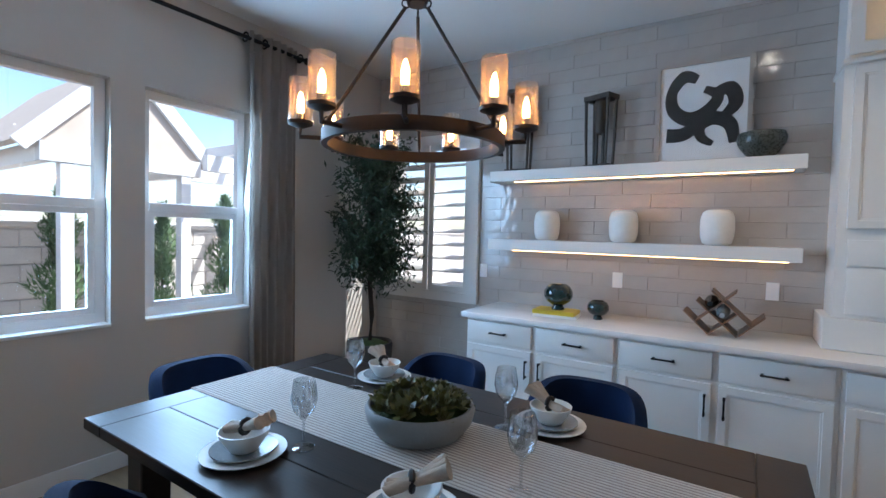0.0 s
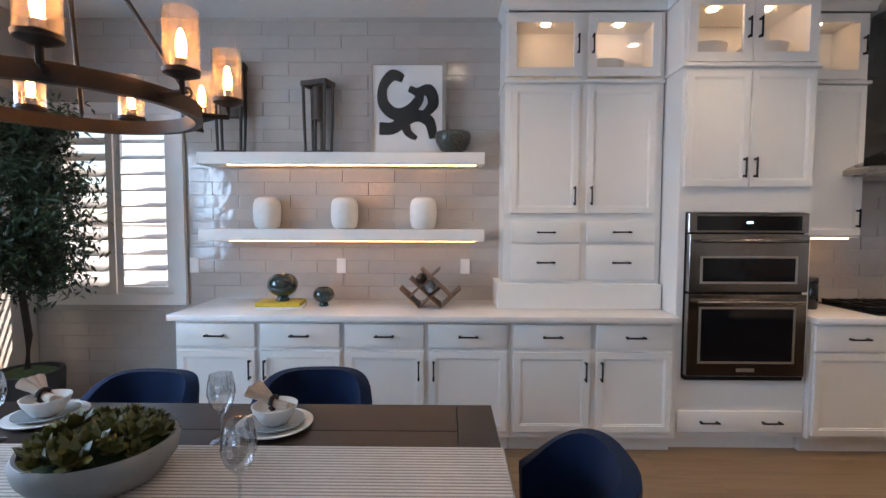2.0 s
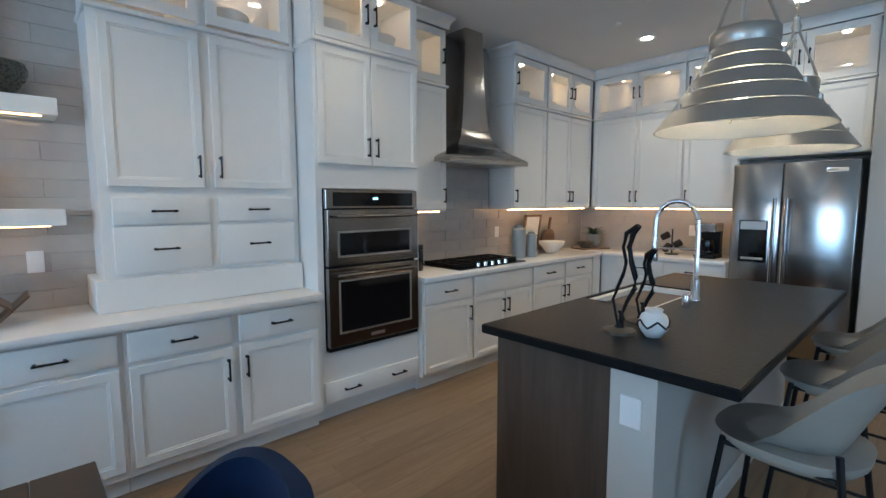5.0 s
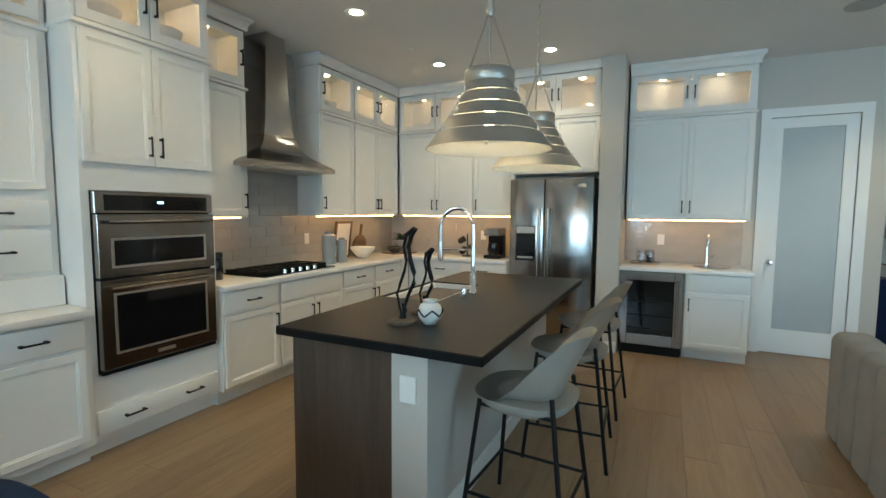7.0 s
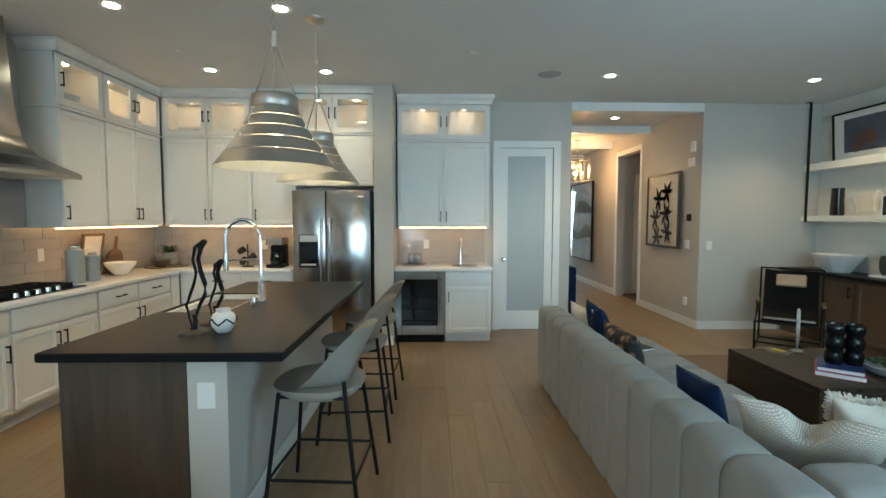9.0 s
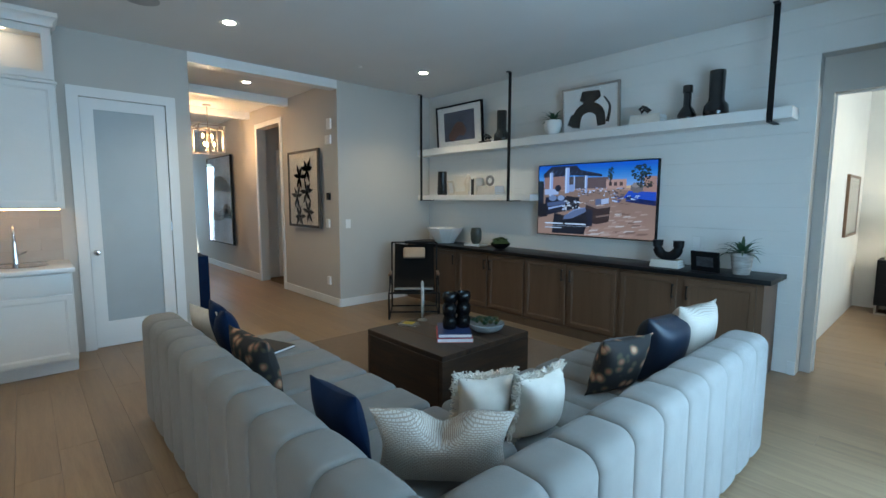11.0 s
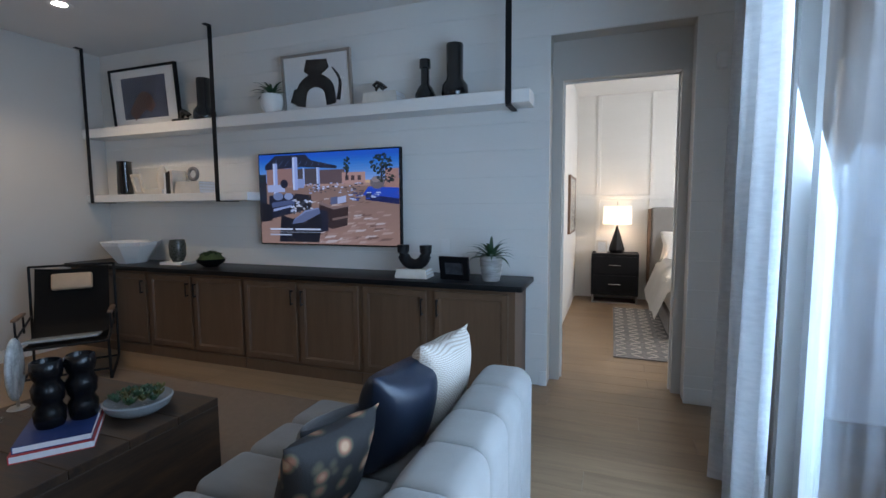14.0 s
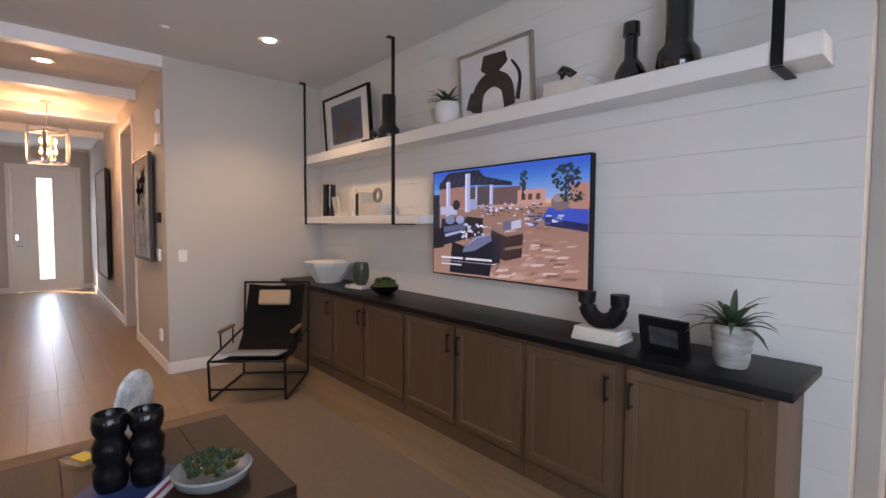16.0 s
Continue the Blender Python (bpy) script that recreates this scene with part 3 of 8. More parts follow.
# ---- oven tower ----
tw = thing("oven_cabinet", "tall white cabinet housing a double oven", "cabinet", pose(1.997, 3.375, 0))
bm = bmesh.new()
for b in ((0, 0.043, 0.021, 0.583, 0.11, 2.495), (0.807, 0.85, 0.021, 0.583, 0.11, 2.495), (0.043, 0.807, 0.021, 0.583, 0.11, 0.494), (0.043, 0.807, 0.021, 0.583, 1.585, 2.495), (0.043, 0.807, 0.5, 0.583, 0.494, 1.585)):
    box(bm, *b)
part("body", bm, "cab", tw, smooth=False)
part("toe_kick", quick(0.002, 0.848, 0.09, 0.58, 0, 0.11), "cab", tw, smooth=False)
part("ledge", quick(-0.014, 0.862, -0.012, 0.583, 2.495, 2.52, 0.004), "cab", tw)
bm = bmesh.new()
for b in ((0, 0.02, 0.021, 0.583, 2.52, 2.945), (0.83, 0.85, 0.021, 0.583, 2.52, 2.945), (0.02, 0.83, 0.45, 0.583, 2.52, 2.945), (0.02, 0.83, 0.021, 0.45, 2.925, 2.945)):
    box(bm, *b)
part("display_box", bm, "cab", tw, smooth=False)
fronts(tw, [("d", 0.02, 0.421, 1.745, 2.475, "RB"), ("d", 0.429, 0.83, 1.745, 2.475, "LB"), ("g", 0.02, 0.421, 2.53, 2.935, "R-"), ("g", 0.429, 0.83, 2.53, 2.935, "L-"), ("w", 0.02, 0.83, 0.145, 0.285, "CC")])
for f in (0.25, 0.6):
    part("puck_light", lathe(bmesh.new(), [(0, -0.012), (0.03, -0.012), (0.034, 0)], 12, (f, 0.16, 2.924)), "led_cab", tw, "small warm cabinet light")
crown(tw, 0.85, 0.583, 2.945, H - 0.004)

ov = thing("double_oven", "stainless double wall oven with black glass doors", "oven", pose(2.045, 3.375, 0.499))
part("carcass", quick(0.003, 0.751, 0.01, 0.48, 0.001, 1.08), "black", ov, smooth=False)
part("control_panel", quick(-0.004, 0.758, -0.022, 0.008, 0.952, 1.078, 0.004), "steel", ov, "stainless control strip")
part("control_glass", quick(0.05, 0.71, -0.025, -0.021, 0.968, 1.06), "blackglass", ov, "black glass control display", smooth=False)
part("clock_display", quick(0.36, 0.40, -0.0265, -0.0245, 1.012, 1.026), glow("clock_digits", (0.35, 0.75, 1.0), 1.5), ov, "small blue clock digits", smooth=False)
for z0, z1, wz0, wz1, nm in ((0.575, 0.945, 0.635, 0.80, "microwave_door"), (0.03, 0.56, 0.12, 0.475, "oven_door")):
    bm = quick(0, 0.754, -0.035, 0.008, z0, z1, 0.003)
    dr = part(nm, bm, "steel", ov, "brushed stainless oven door")
    part("door_glass", quick(0.076, 0.678, -0.0365, -0.030, wz0, wz1), "blackglass", dr, "black door glass", smooth=False)
    bm = ring_frame(bmesh.new(), 0.07, 0.684, wz0 - 0.006, wz1 + 0.006, 0.014, -0.039, -0.033)
    part("glass_trim", bm, "nickel", dr)
    bm = bmesh.new()
    hz = z1 - 0.045
    tube(bm, [(0.04, -0.075, hz), (0.714, -0.075, hz)], 0.011, 10)
    for hx in (0.065, 0.689):
        tube(bm, [(hx, -0.036, hz), (hx, -0.075, hz)], 0.009, 8)
    part("handle", bm, "steel", dr, "round stainless bar handle")
part("badge", quick(0.32, 0.435, -0.0385, -0.034, 0.06, 0.082, 0.001), "nickel", ov, "small plain badge")
part("base_trim", quick(0.0, 0.754, -0.02, 0.008, 0.0, 0.025), "black", ov, smooth=False)

# ---- range run ----
RX = 2.85
for x, w, items in ((2.85, 0.56, [("w", 0.015, 0.545, 0.695, 0.86, "C"), ("d", 0.015, 0.545, 0.14, 0.68, "RT")]),
                    (3.41, 0.85, [("w", 0.015, 0.835, 0.695, 0.86, "-"), ("d", 0.015, 0.418, 0.14, 0.68, "RT"), ("d", 0.428, 0.835, 0.14, 0.68, "LT")]),
                    (4.26, 1.14, [("w", 0.015, 0.56, 0.695, 0.86, "C"), ("w", 0.58, 1.125, 0.695, 0.86, "C"), ("d", 0.015, 0.56, 0.14, 0.68, "RT"), ("d", 0.58, 1.125, 0.14, 0.68, "LT")])):
    base_cabinet(pose(x, BF, 0), w, BD, items, "white painted kitchen base cabinet with black pulls")
base_cabinet(pose(5.575, 3.335, 0, 0, 0, -90), 1.29, 0.59, [("w", 0.2, 0.70, 0.695, 0.86, "C"), ("w", 0.72, 1.275, 0.695, 0.86, "C"), ("d", 0.2, 0.70, 0.14, 0.68, "RT"), ("d", 0.72, 1.275, 0.14, 0.68, "LT")], "white painted corner base cabinet with black pulls")
single("corner_filler", quick(5.405, 5.57, BF + 0.002, 3.9, 0.0, 0.874), "cab", "white filler panel in the kitchen corner", "panel")
bm = bmesh.new()
box(bm, 2.851, 5.545, BF - 0.028, NY - 0.016, 0.8755, 0.915, 0.004, 2)
box(bm, 5.545, EX - 0.004, 2.045, NY - 0.016, 0.8755, 0.915, 0.004, 2)
single("worktop", bm, "quartz", "white quartz worktop turning the kitchen corner", "worktop")
UF, UD = 3.63, 0.326
wall_cabinet(pose(2.85, UF, 0), 0.53, UD, 1.415, 2.465, 2.945, [("d", 0.012, 0.518, 1.43, 2.455, "RB"), ("g", 0.012, 0.508, 2.50, 2.935, "R-")], "narrow white wall cabinet with glazed top", (0.5,), ends=(False, True))
wall_cabinet(pose(4.30, UF, 0), 0.57, UD, 1.42, 2.465, 2.945, [("d", 0.012, 0.558, 1.435, 2.455, "LB"), ("g", 0.012, 0.558, 2.50, 2.935, "L-")], "white wall cabinet with glazed lit top", (0.5,), ends=(True, False))
wall_cabinet(pose(4.872, UF, 0), 0.945, UD, 1.42, 2.465, 2.945, [("d", 0.012, 0.468, 1.435, 2.455, "RB"), ("d", 0.477, 0.933, 1.435, 2.455, "LB"), ("g", 0.012, 0.468, 2.50, 2.935, "R-"), ("g", 0.477, 0.933, 2.50, 2.935, "L-")], "double white wall cabinet with glazed lit top", (0.27, 0.75), ends=(False, False))
wall_cabinet(pose(5.82, 3.628, 0, 0, 0, -90), 1.06, 0.346, 1.42, 2.465, 2.945, [("d", 0.03, 0.535, 1.435, 2.455, "RB"), ("d", 0.545, 1.05, 1.435, 2.455, "LB"), ("g", 0.03, 0.535, 2.50, 2.935, "R-"), ("g", 0.545, 1.05, 2.50, 2.935, "L-")], "white end-wall cabinet with glazed lit top", (0.27, 0.75), ends=(False, False))
wall_cabinet(pose(5.82, 2.565, 0, 0, 0, -90), 0.52, 0.346, 1.42, 2.465, 2.945, [("d", 0.012, 0.508, 1.435, 2.455, "LB"), ("g", 0.012, 0.508, 2.50, 2.935, "L-")], "single white wall cabinet beside the fridge", (0.5,), ends=(False, False))
wall_cabinet(pose(5.68, 2.043, 0, 0, 0, -90), 0.966, 0.486, 1.90, 2.485, 2.965, [("d", 0.012, 0.478, 1.91, 2.475, "RB"), ("d", 0.488, 0.954, 1.91, 2.475, "LB"), ("g", 0.012, 0.478, 2.52, 2.955, "R-"), ("g", 0.488, 0.954, 2.52, 2.955, "L-")], "white bridging cabinet above the fridge", (0.27, 0.75), ends=(False, False))
for x0, x1, y in ((2.87, 3.35, 3.70), (4.32, 5.8, 3.70)):
    single("under_cabinet_light", quick(x0, x1, y, y + 0.018, 1.404 if x0 < 3 else 1.409, 1.4135 if x0 < 3 else 1.4185), "led", "warm LED strip under the wall cabinets", "light strip")
single("under_cabinet_light", quick(5.90, 5.918, 2.07, 3.6, 1.409, 1.4185), "led", "warm LED strip under the wall cabinets", "light strip")

# range hood
hd = thing("range_hood", "stainless chimney range hood above the cooktop", "range hood", pose(3.765, NY - 0.012, 1.84))
bm = bmesh.new()
prev = None
for z, hx, y0 in ((0.0, 0.53, -0.50), (0.035, 0.53, -0.50), (0.055, 0.50, -0.485), (0.085, 0.43, -0.445), (0.125, 0.345, -0.395), (0.175, 0.27, -0.345), (0.235, 0.215, -0.315), (0.31, 0.185, -0.30)):
    ring = [bm.verts.new(v) for v in ((-hx, y0, z), (hx, y0, z), (hx, 0, z), (-hx, 0, z))]
    if prev:
        for i in range(4):
            bm.faces.new((prev[i], prev[(i + 1) % 4], ring[(i + 1) % 4], ring[i]))
    else:
        bm.faces.new(ring)
    prev = ring
bm.faces.new(prev)
part("canopy", bm, "steel", hd, "curved brushed stainless canopy", angle=50)
bm = bmesh.new()
prev = None
for z, hx, y0 in ((0.31, 0.185, -0.30), (0.42, 0.165, -0.29), (0.60, 0.145, -0.28), (H - 1.843, 0.112, -0.27)):
    ring = [bm.verts.new(v) for v in ((-hx, y0, z), (hx, y0, z), (hx, 0, z), (-hx, 0, z))]
    if prev:
        for i in range(4):
            bm.faces.new((prev[i], prev[(i + 1) % 4], ring[(i + 1) % 4], ring[i]))
    prev = ring
part("chimney", bm, "steel_v", hd, "tall tapering stainless chimney", angle=40)
bm = bmesh.new()
for k in range(2):
    box(bm, -0.46 + 0.47 * k, -0.01 + 0.47 * k, -0.46, -0.05, -0.006, 0.001)
part("filter", bm, "nickel", hd)

ck = thing("cooktop", "black gas cooktop with steel knobs", "cooktop", pose(3.75, 3.64, 0.9155))
part("surface", quick(-0.455, 0.455, -0.255, 0.265, 0, 0.012, 0.004), "blackglass", ck)
for gx in (-0.30, 0, 0.30):
    bm = bmesh.new()
    for k in range(3):
        box(bm, gx - 0.13 + 0.12 * k, gx - 0.115 + 0.12 * k, -0.16, 0.24, 0.028, 0.042, 0.003)
    for k in range(3):
        box(bm, gx - 0.14, gx + 0.14, -0.15 + 0.18 * k, -0.137 + 0.18 * k, 0.012, 0.040, 0.003)
    part("grate", bm, "black_iron", ck, "cast-iron pan grate")
    for by in (-0.07, 0.14):
        part("burner", lathe(bmesh.new(), [(0, 0.012), (0.045, 0.012), (0.045, 0.024), (0.03, 0.028), (0, 0.028)], 16, (gx, by, 0)), "black", ck)
for k in range(5):
    part("knob", lathe(bmesh.new(), [(0.0, 0.012), (0.022, 0.012), (0.019, 0.042), (0.0, 0.045)], 16, (-0.19 + 0.095 * k, -0.215, 0)), "chrome", ck, "brushed steel knob")

# ---- fridge ----
fr = thing("fridge", "stainless side-by-side fridge with water dispenser", "fridge", pose(5.615, 2.03, 0, 0, 0, -90))
part("body", quick(0.004, 0.906, 0.085, 0.545, 0.02, 1.845, 0.004), "nickel", fr)
dl = part("freezer_door", quick(0.0, 0.388, 0, 0.08, 0.10, 1.84, 0.012, 3), "steel_v", fr, "left stainless door")
drr = part("fridge_door", quick(0.394, 0.91, 0, 0.08, 0.10, 1.84, 0.012, 3), "steel_v", fr, "right stainless door")
for x, p in ((0.345, dl), (0.435, drr)):
    bm = tube(bmesh.new(), [(x, -0.055, 0.32), (x, -0.055, 1.52)], 0.013, 10)
    for z in (0.36, 1.48):
        tube(bm, [(x, 0.0, z), (x, -0.055, z)], 0.010, 8)
    part("handle", bm, "chrome", p, "long tubular handle")
part("dispenser", quick(0.075, 0.30, -0.006, 0.02, 0.93, 1.32, 0.004), "blackglass", dl, "black water dispenser")
part("dispenser_tray", quick(0.10, 0.275, -0.02, 0.0, 0.955, 0.975, 0.003), "nickel", dl)
part("dispenser_panel", quick(0.085, 0.29, -0.011, -0.005, 1.235, 1.31, 0.002), "nickel", dl)
part("badge", quick(0.69, 0.83, -0.003, 0.001, 1.745, 1.775), "chrome", drr, "small plain badge", smooth=False)
part("grille", quick(0.01, 0.90, 0.03, 0.09, 0.0, 0.09), "black", fr, smooth=False)

# ---- wet bar ----
BX = 5.70
wc = thing("wine_cooler", "stainless under-counter drinks cooler with dark glass door", "wine cooler", pose(BX, 0.846, 0, 0, 0, -90))
part("body", quick(0.004, 0.606, 0.05, 0.60, 0.02, 0.872), "black", wc, smooth=False)
bm = bmesh.new()
for b in ((0, 0.085, 0.10, 0.868), (0.525, 0.61, 0.10, 0.868), (0.085, 0.525, 0.10, 0.21), (0.085, 0.525, 0.775, 0.868)):
    box(bm, b[0], b[1], 0, 0.045, b[2], b[3], 0.003)
dd = part("door", bm, "steel_v", wc, "stainless framed door")
part("door_glass", quick(0.08, 0.53, 0.012, 0.022, 0.205, 0.78), "blackglass", dd, "dark glass", smooth=False)
bm = tube(bmesh.new(), [(0.555, -0.05, 0.22), (0.555, -0.05, 0.78)], 0.011, 10)
for z in (0.26, 0.74):
    tube(bm, [(0.555, 0, z), (0.555, -0.05, z)], 0.008, 8)
part("handle", bm, "steel_v", dd, "tubular handle")
for k in range(3):
    part("shelf", quick(0.09, 0.52, 0.006, 0.012, 0.27 + 0.14 * k, 0.279 + 0.14 * k), "black_iron", dd, "steel shelf front", smooth=False)
part("grille", quick(0.01, 0.60, 0.03, 0.09, 0.0, 0.09), "black", wc, smooth=False)
base_cabinet(pose(BX, 0.232, 0, 0, 0, -90), 0.56, 0.645, [("w", 0.012, 0.548, 0.70, 0.865, "-"), ("d", 0.012, 0.548, 0.13, 0.685, "LT")], "white painted bar sink cabinet", z1=0.874)
single("worktop", quick(BX - 0.03, PX - 0.004, -0.345, 0.848, 0.8755, 0.915, 0.004, 2), "quartz", "white quartz bar worktop", "worktop")
wall_cabinet(pose(6.02, 0.83, 0, 0, 0, -90), 1.165, 0.326, 1.40, 2.465, 2.93, [("d", 0.012, 0.577, 1.415, 2.455, "RB"), ("d", 0.588, 1.153, 1.415, 2.455, "LB"), ("g", 0.012, 0.577, 2.50, 2.925, "R-"), ("g", 0.588, 1.153, 2.50, 2.925, "L-")], "white bar wall cabinet with glazed lit top", (0.27, 0.73), ends=(False, True))
single("under_cabinet_light", quick(6.09, 6.108, -0.30, 0.80, 1.389, 1.3985), "led", "warm LED strip under the bar cabinet", "light strip")

# ---- island ----
isl = thing("kitchen_island", "island with black stone top and stained wood base", "kitchen island", pose(0, 0, 0))
part("cabinet_base", quick(2.24, 4.44, 1.502, 2.08, 0.0, 0.869, 0.003), "island", isl, "grey-brown stained wood base", smooth=False)
part("knee_wall", quick(2.236, 4.44, 1.32, 1.50, 0.0, 0.869), "wall", isl, "painted knee wall", smooth=False)
SKX0, SKX1, SKY0, SKY1 = 3.08, 3.83, 1.70, 2.10


def slab_with_hole(x0, x1, y0, y1, hx0, hx1, hy0, hy1, z0, z1):
    """One slab with a rectangular cut-out."""
    bm = bmesh.new()
    lv = []
    for z in (z0, z1):
        lv.append(([bm.verts.new((x, y, z)) for x, y in ((x0, y0), (x1, y0), (x1, y1), (x0, y1))], [bm.verts.new((x, y, z)) for x, y in ((hx0, hy0), (hx1, hy0), (hx1, hy1), (hx0, hy1))]))
    (ao, ai), (bo, bi) = lv
    for i in range(4):
        k = (i + 1) % 4
        for f in ((ao[i], ao[k], ai[k], ai[i]), (bo[i], bo[k], bi[k], bi[i]), (ao[i], ao[k], bo[k], bo[i]), (ai[i], ai[k], bi[k], bi[i])):
            bm.faces.new(f)
    outer = [e for e in bm.edges if all(v in ao + bo for v in e.verts)]
    bmesh.ops.bevel(bm, geom=outer, offset=0.004, segments=2, affect="EDGES")
    return bm


top = part("stone_top", slab_with_hole(2.172, 4.53, 1.045, 2.125, SKX0, SKX1, SKY0, SKY1, 0.870, 0.912), "counter_black", isl, "black leathered stone top", smooth=False)
part("skirting", quick(2.30, 4.44, 1.302, 1.318, 0.0, 0.11, 0.003), "trim", isl)
part("outlet", quick(2.226, 2.2355, 1.372, 1.454, 0.638, 0.758, 0.002), "trim", isl, "white double socket plate")


# ---- dining room: windows, shutters, curtain ----
def sash_window(m, w, z0, z1, label):
    """A white single-hung window in its opening; local x along the wall, y outwards."""
    win = thing("window_1", label, "window", m, "dining windows", "structure")
    part("frame", ring_frame(bmesh.new(), 0.001, w - 0.001, z0 + 0.021, z1 - 0.001, 0.055, 0.075, 0.125), "trim", win, "white vinyl frame")
    part("meeting_rail", quick(0.056, w - 0.056, 0.072, 0.118, 1.60, 1.655, 0.003), "trim", win)
    part("lower_sash", ring_frame(bmesh.new(), 0.057, w - 0.057, z0 + 0.078, 1.599, 0.035, 0.078, 0.105), "trim", win)
    part("sill", quick(-0.001, w + 0.001, -0.012, 0.148, z0, z0 + 0.02, 0.003), "trim", win, "white painted sill")
    for a, b in ((z0 + 0.11, 1.60), (1.655, z1 - 0.055)):
        p = part("glass_pane", quick(0.055, w - 0.055, 0.094, 0.098, a, b), "window_glass", win, "clear pane", smooth=False)
        p.visible_shadow = False
    return win


sash_window(pose(WX, W1[0], 0, 0, 0, 90), W1[1] - W1[0], WZ0, WZ1, "white single-hung window looking onto the garden")
sash_window(pose(WX, W2[0], 0, 0, 0, 90), W2[1] - W2[0], WZ0, WZ1, "white single-hung window looking onto the garden")

sh = thing("shutter_window", "window with white louvred plantation shutters", "window", pose(-2.58, NY - 0.035, 0.87))
SWW, SWH = 1.075, 1.54
part("casing", ring_frame(bmesh.new(), 0, SWW, 0, SWH, 0.085, -0.012, 0.024), "trim", sh, "white shutter frame")
for k, (x0, x1) in enumerate(((0.088, 0.532), (0.543, 0.987))):
    pn = part("shutter_panel", ring_frame(bmesh.new(), x0, x1, 0.088, SWH - 0.088, 0.052, -0.004, 0.022), "trim", sh, "louvred panel")
    n = 11
    for i in range(n):
        z = 0.165 + i * (SWH - 0.33) / (n - 1)
        bm = quick(x0 + 0.054, x1 - 0.054, -0.036, 0.036, -0.005, 0.005, 0.004, 2)
        part("louvre", bm, "trim", pn, m=Matrix.Translation((0, 0.012, z)) @ pose(0, 0, 0, 58 if k == 0 else 26))
pane = part("glass_pane", quick(0.10, 0.98, 0.12, 0.124, 0.10, SWH - 0.1), "window_glass", sh, smooth=False)
pane.visible_shadow = False


def curtain(name, label, x_or_y, span, z0, z1, folds, depth, mat, axis="y", seed=1, amp=0.035):
    """A hanging cloth in uneven pleats along an axis."""
    r = random.Random(seed)
    bm = bmesh.new()
    n = folds * 10
    ph = [r.uniform(0.7, 1.3) for _ in range(folds + 1)]
    rows = []
    for zi in range(7):
        f = zi / 6
        z = z0 + (z1 - z0) * f
        row = []
        for i in range(n + 1):
            u = i / n
            k = min(int(u * folds), folds - 1)
            a = amp * ph[k] * (1.0 - 0.25 * f)
            off = a * math.sin(2 * math.pi * u * folds) + 0.012 * math.sin(9 * u + 3 * f)
            s = span[0] + (span[1] - span[0]) * u + 0.006 * math.sin(5 * f + 7 * u)
            row.append(bm.verts.new((x_or_y + off, s, z) if axis == "y" else (s, x_or_y + off, z)))
        rows.append(row)
    for a, b in zip(rows, rows[1:]):
        for i in range(n):
            bm.faces.new((a[i], a[i + 1], b[i + 1], b[i]))
    bmesh.ops.solidify(bm, geom=bm.faces[:], thickness=0.004)
    return part(name, bm, mat, None, angle=180)


cur = thing("curtain", "greige linen curtain on a black rod", "curtain", pose(WX + 0.09, 2.575, 0.02))
c = curtain("panel", "", 0, (-0.17, 0.26), 0.0, 2.93, 6, 0.03, "linen", seed=4)
c.parent = cur
bm = tube(bmesh.new(), [(0, -2.6, 2.87), (0, 0.34, 2.87)], 0.014, 10)
part("rod", bm, "black_iron", cur, "black curtain rod")
for y in (-0.21, -0.05, 0.28):
    part("ring", tube(bmesh.new(), [(0.032 * math.cos(a / 10 * 2 * math.pi), y, 2.87 + 0.032 * math.sin(a / 10 * 2 * math.pi)) for a in range(10)], 0.007, 6, True), "black_iron", cur)
part("finial", lathe(bmesh.new(), [(0, 0), (0.03, 0.005), (0.03, 0.03), (0, 0.035)], 14, m=pose(0, 0.34, 2.87, -90)), "black_iron", cur)
part("bracket", tube(bmesh.new(), [(-0.09, 0.31, 2.87), (0, 0.31, 2.87)], 0.009, 8), "black_iron", cur)

# ---- floating shelves and what stands on them ----
for zt in (2.015, 1.462):
    sf = thing("floating_shelf", "thick white floating shelf with a warm light strip below", "shelf", pose(-1.30, 3.73, zt - 0.086), "floating shelves")
    part("board", quick(0, 2.072, 0, 0.219, 0, 0.086, 0.003), "cab", sf)
    part("light_strip", quick(0.20, 2.01, 0.05, 0.058, -0.005, -0.0005), "led", sf, "warm LED strip", smooth=False)


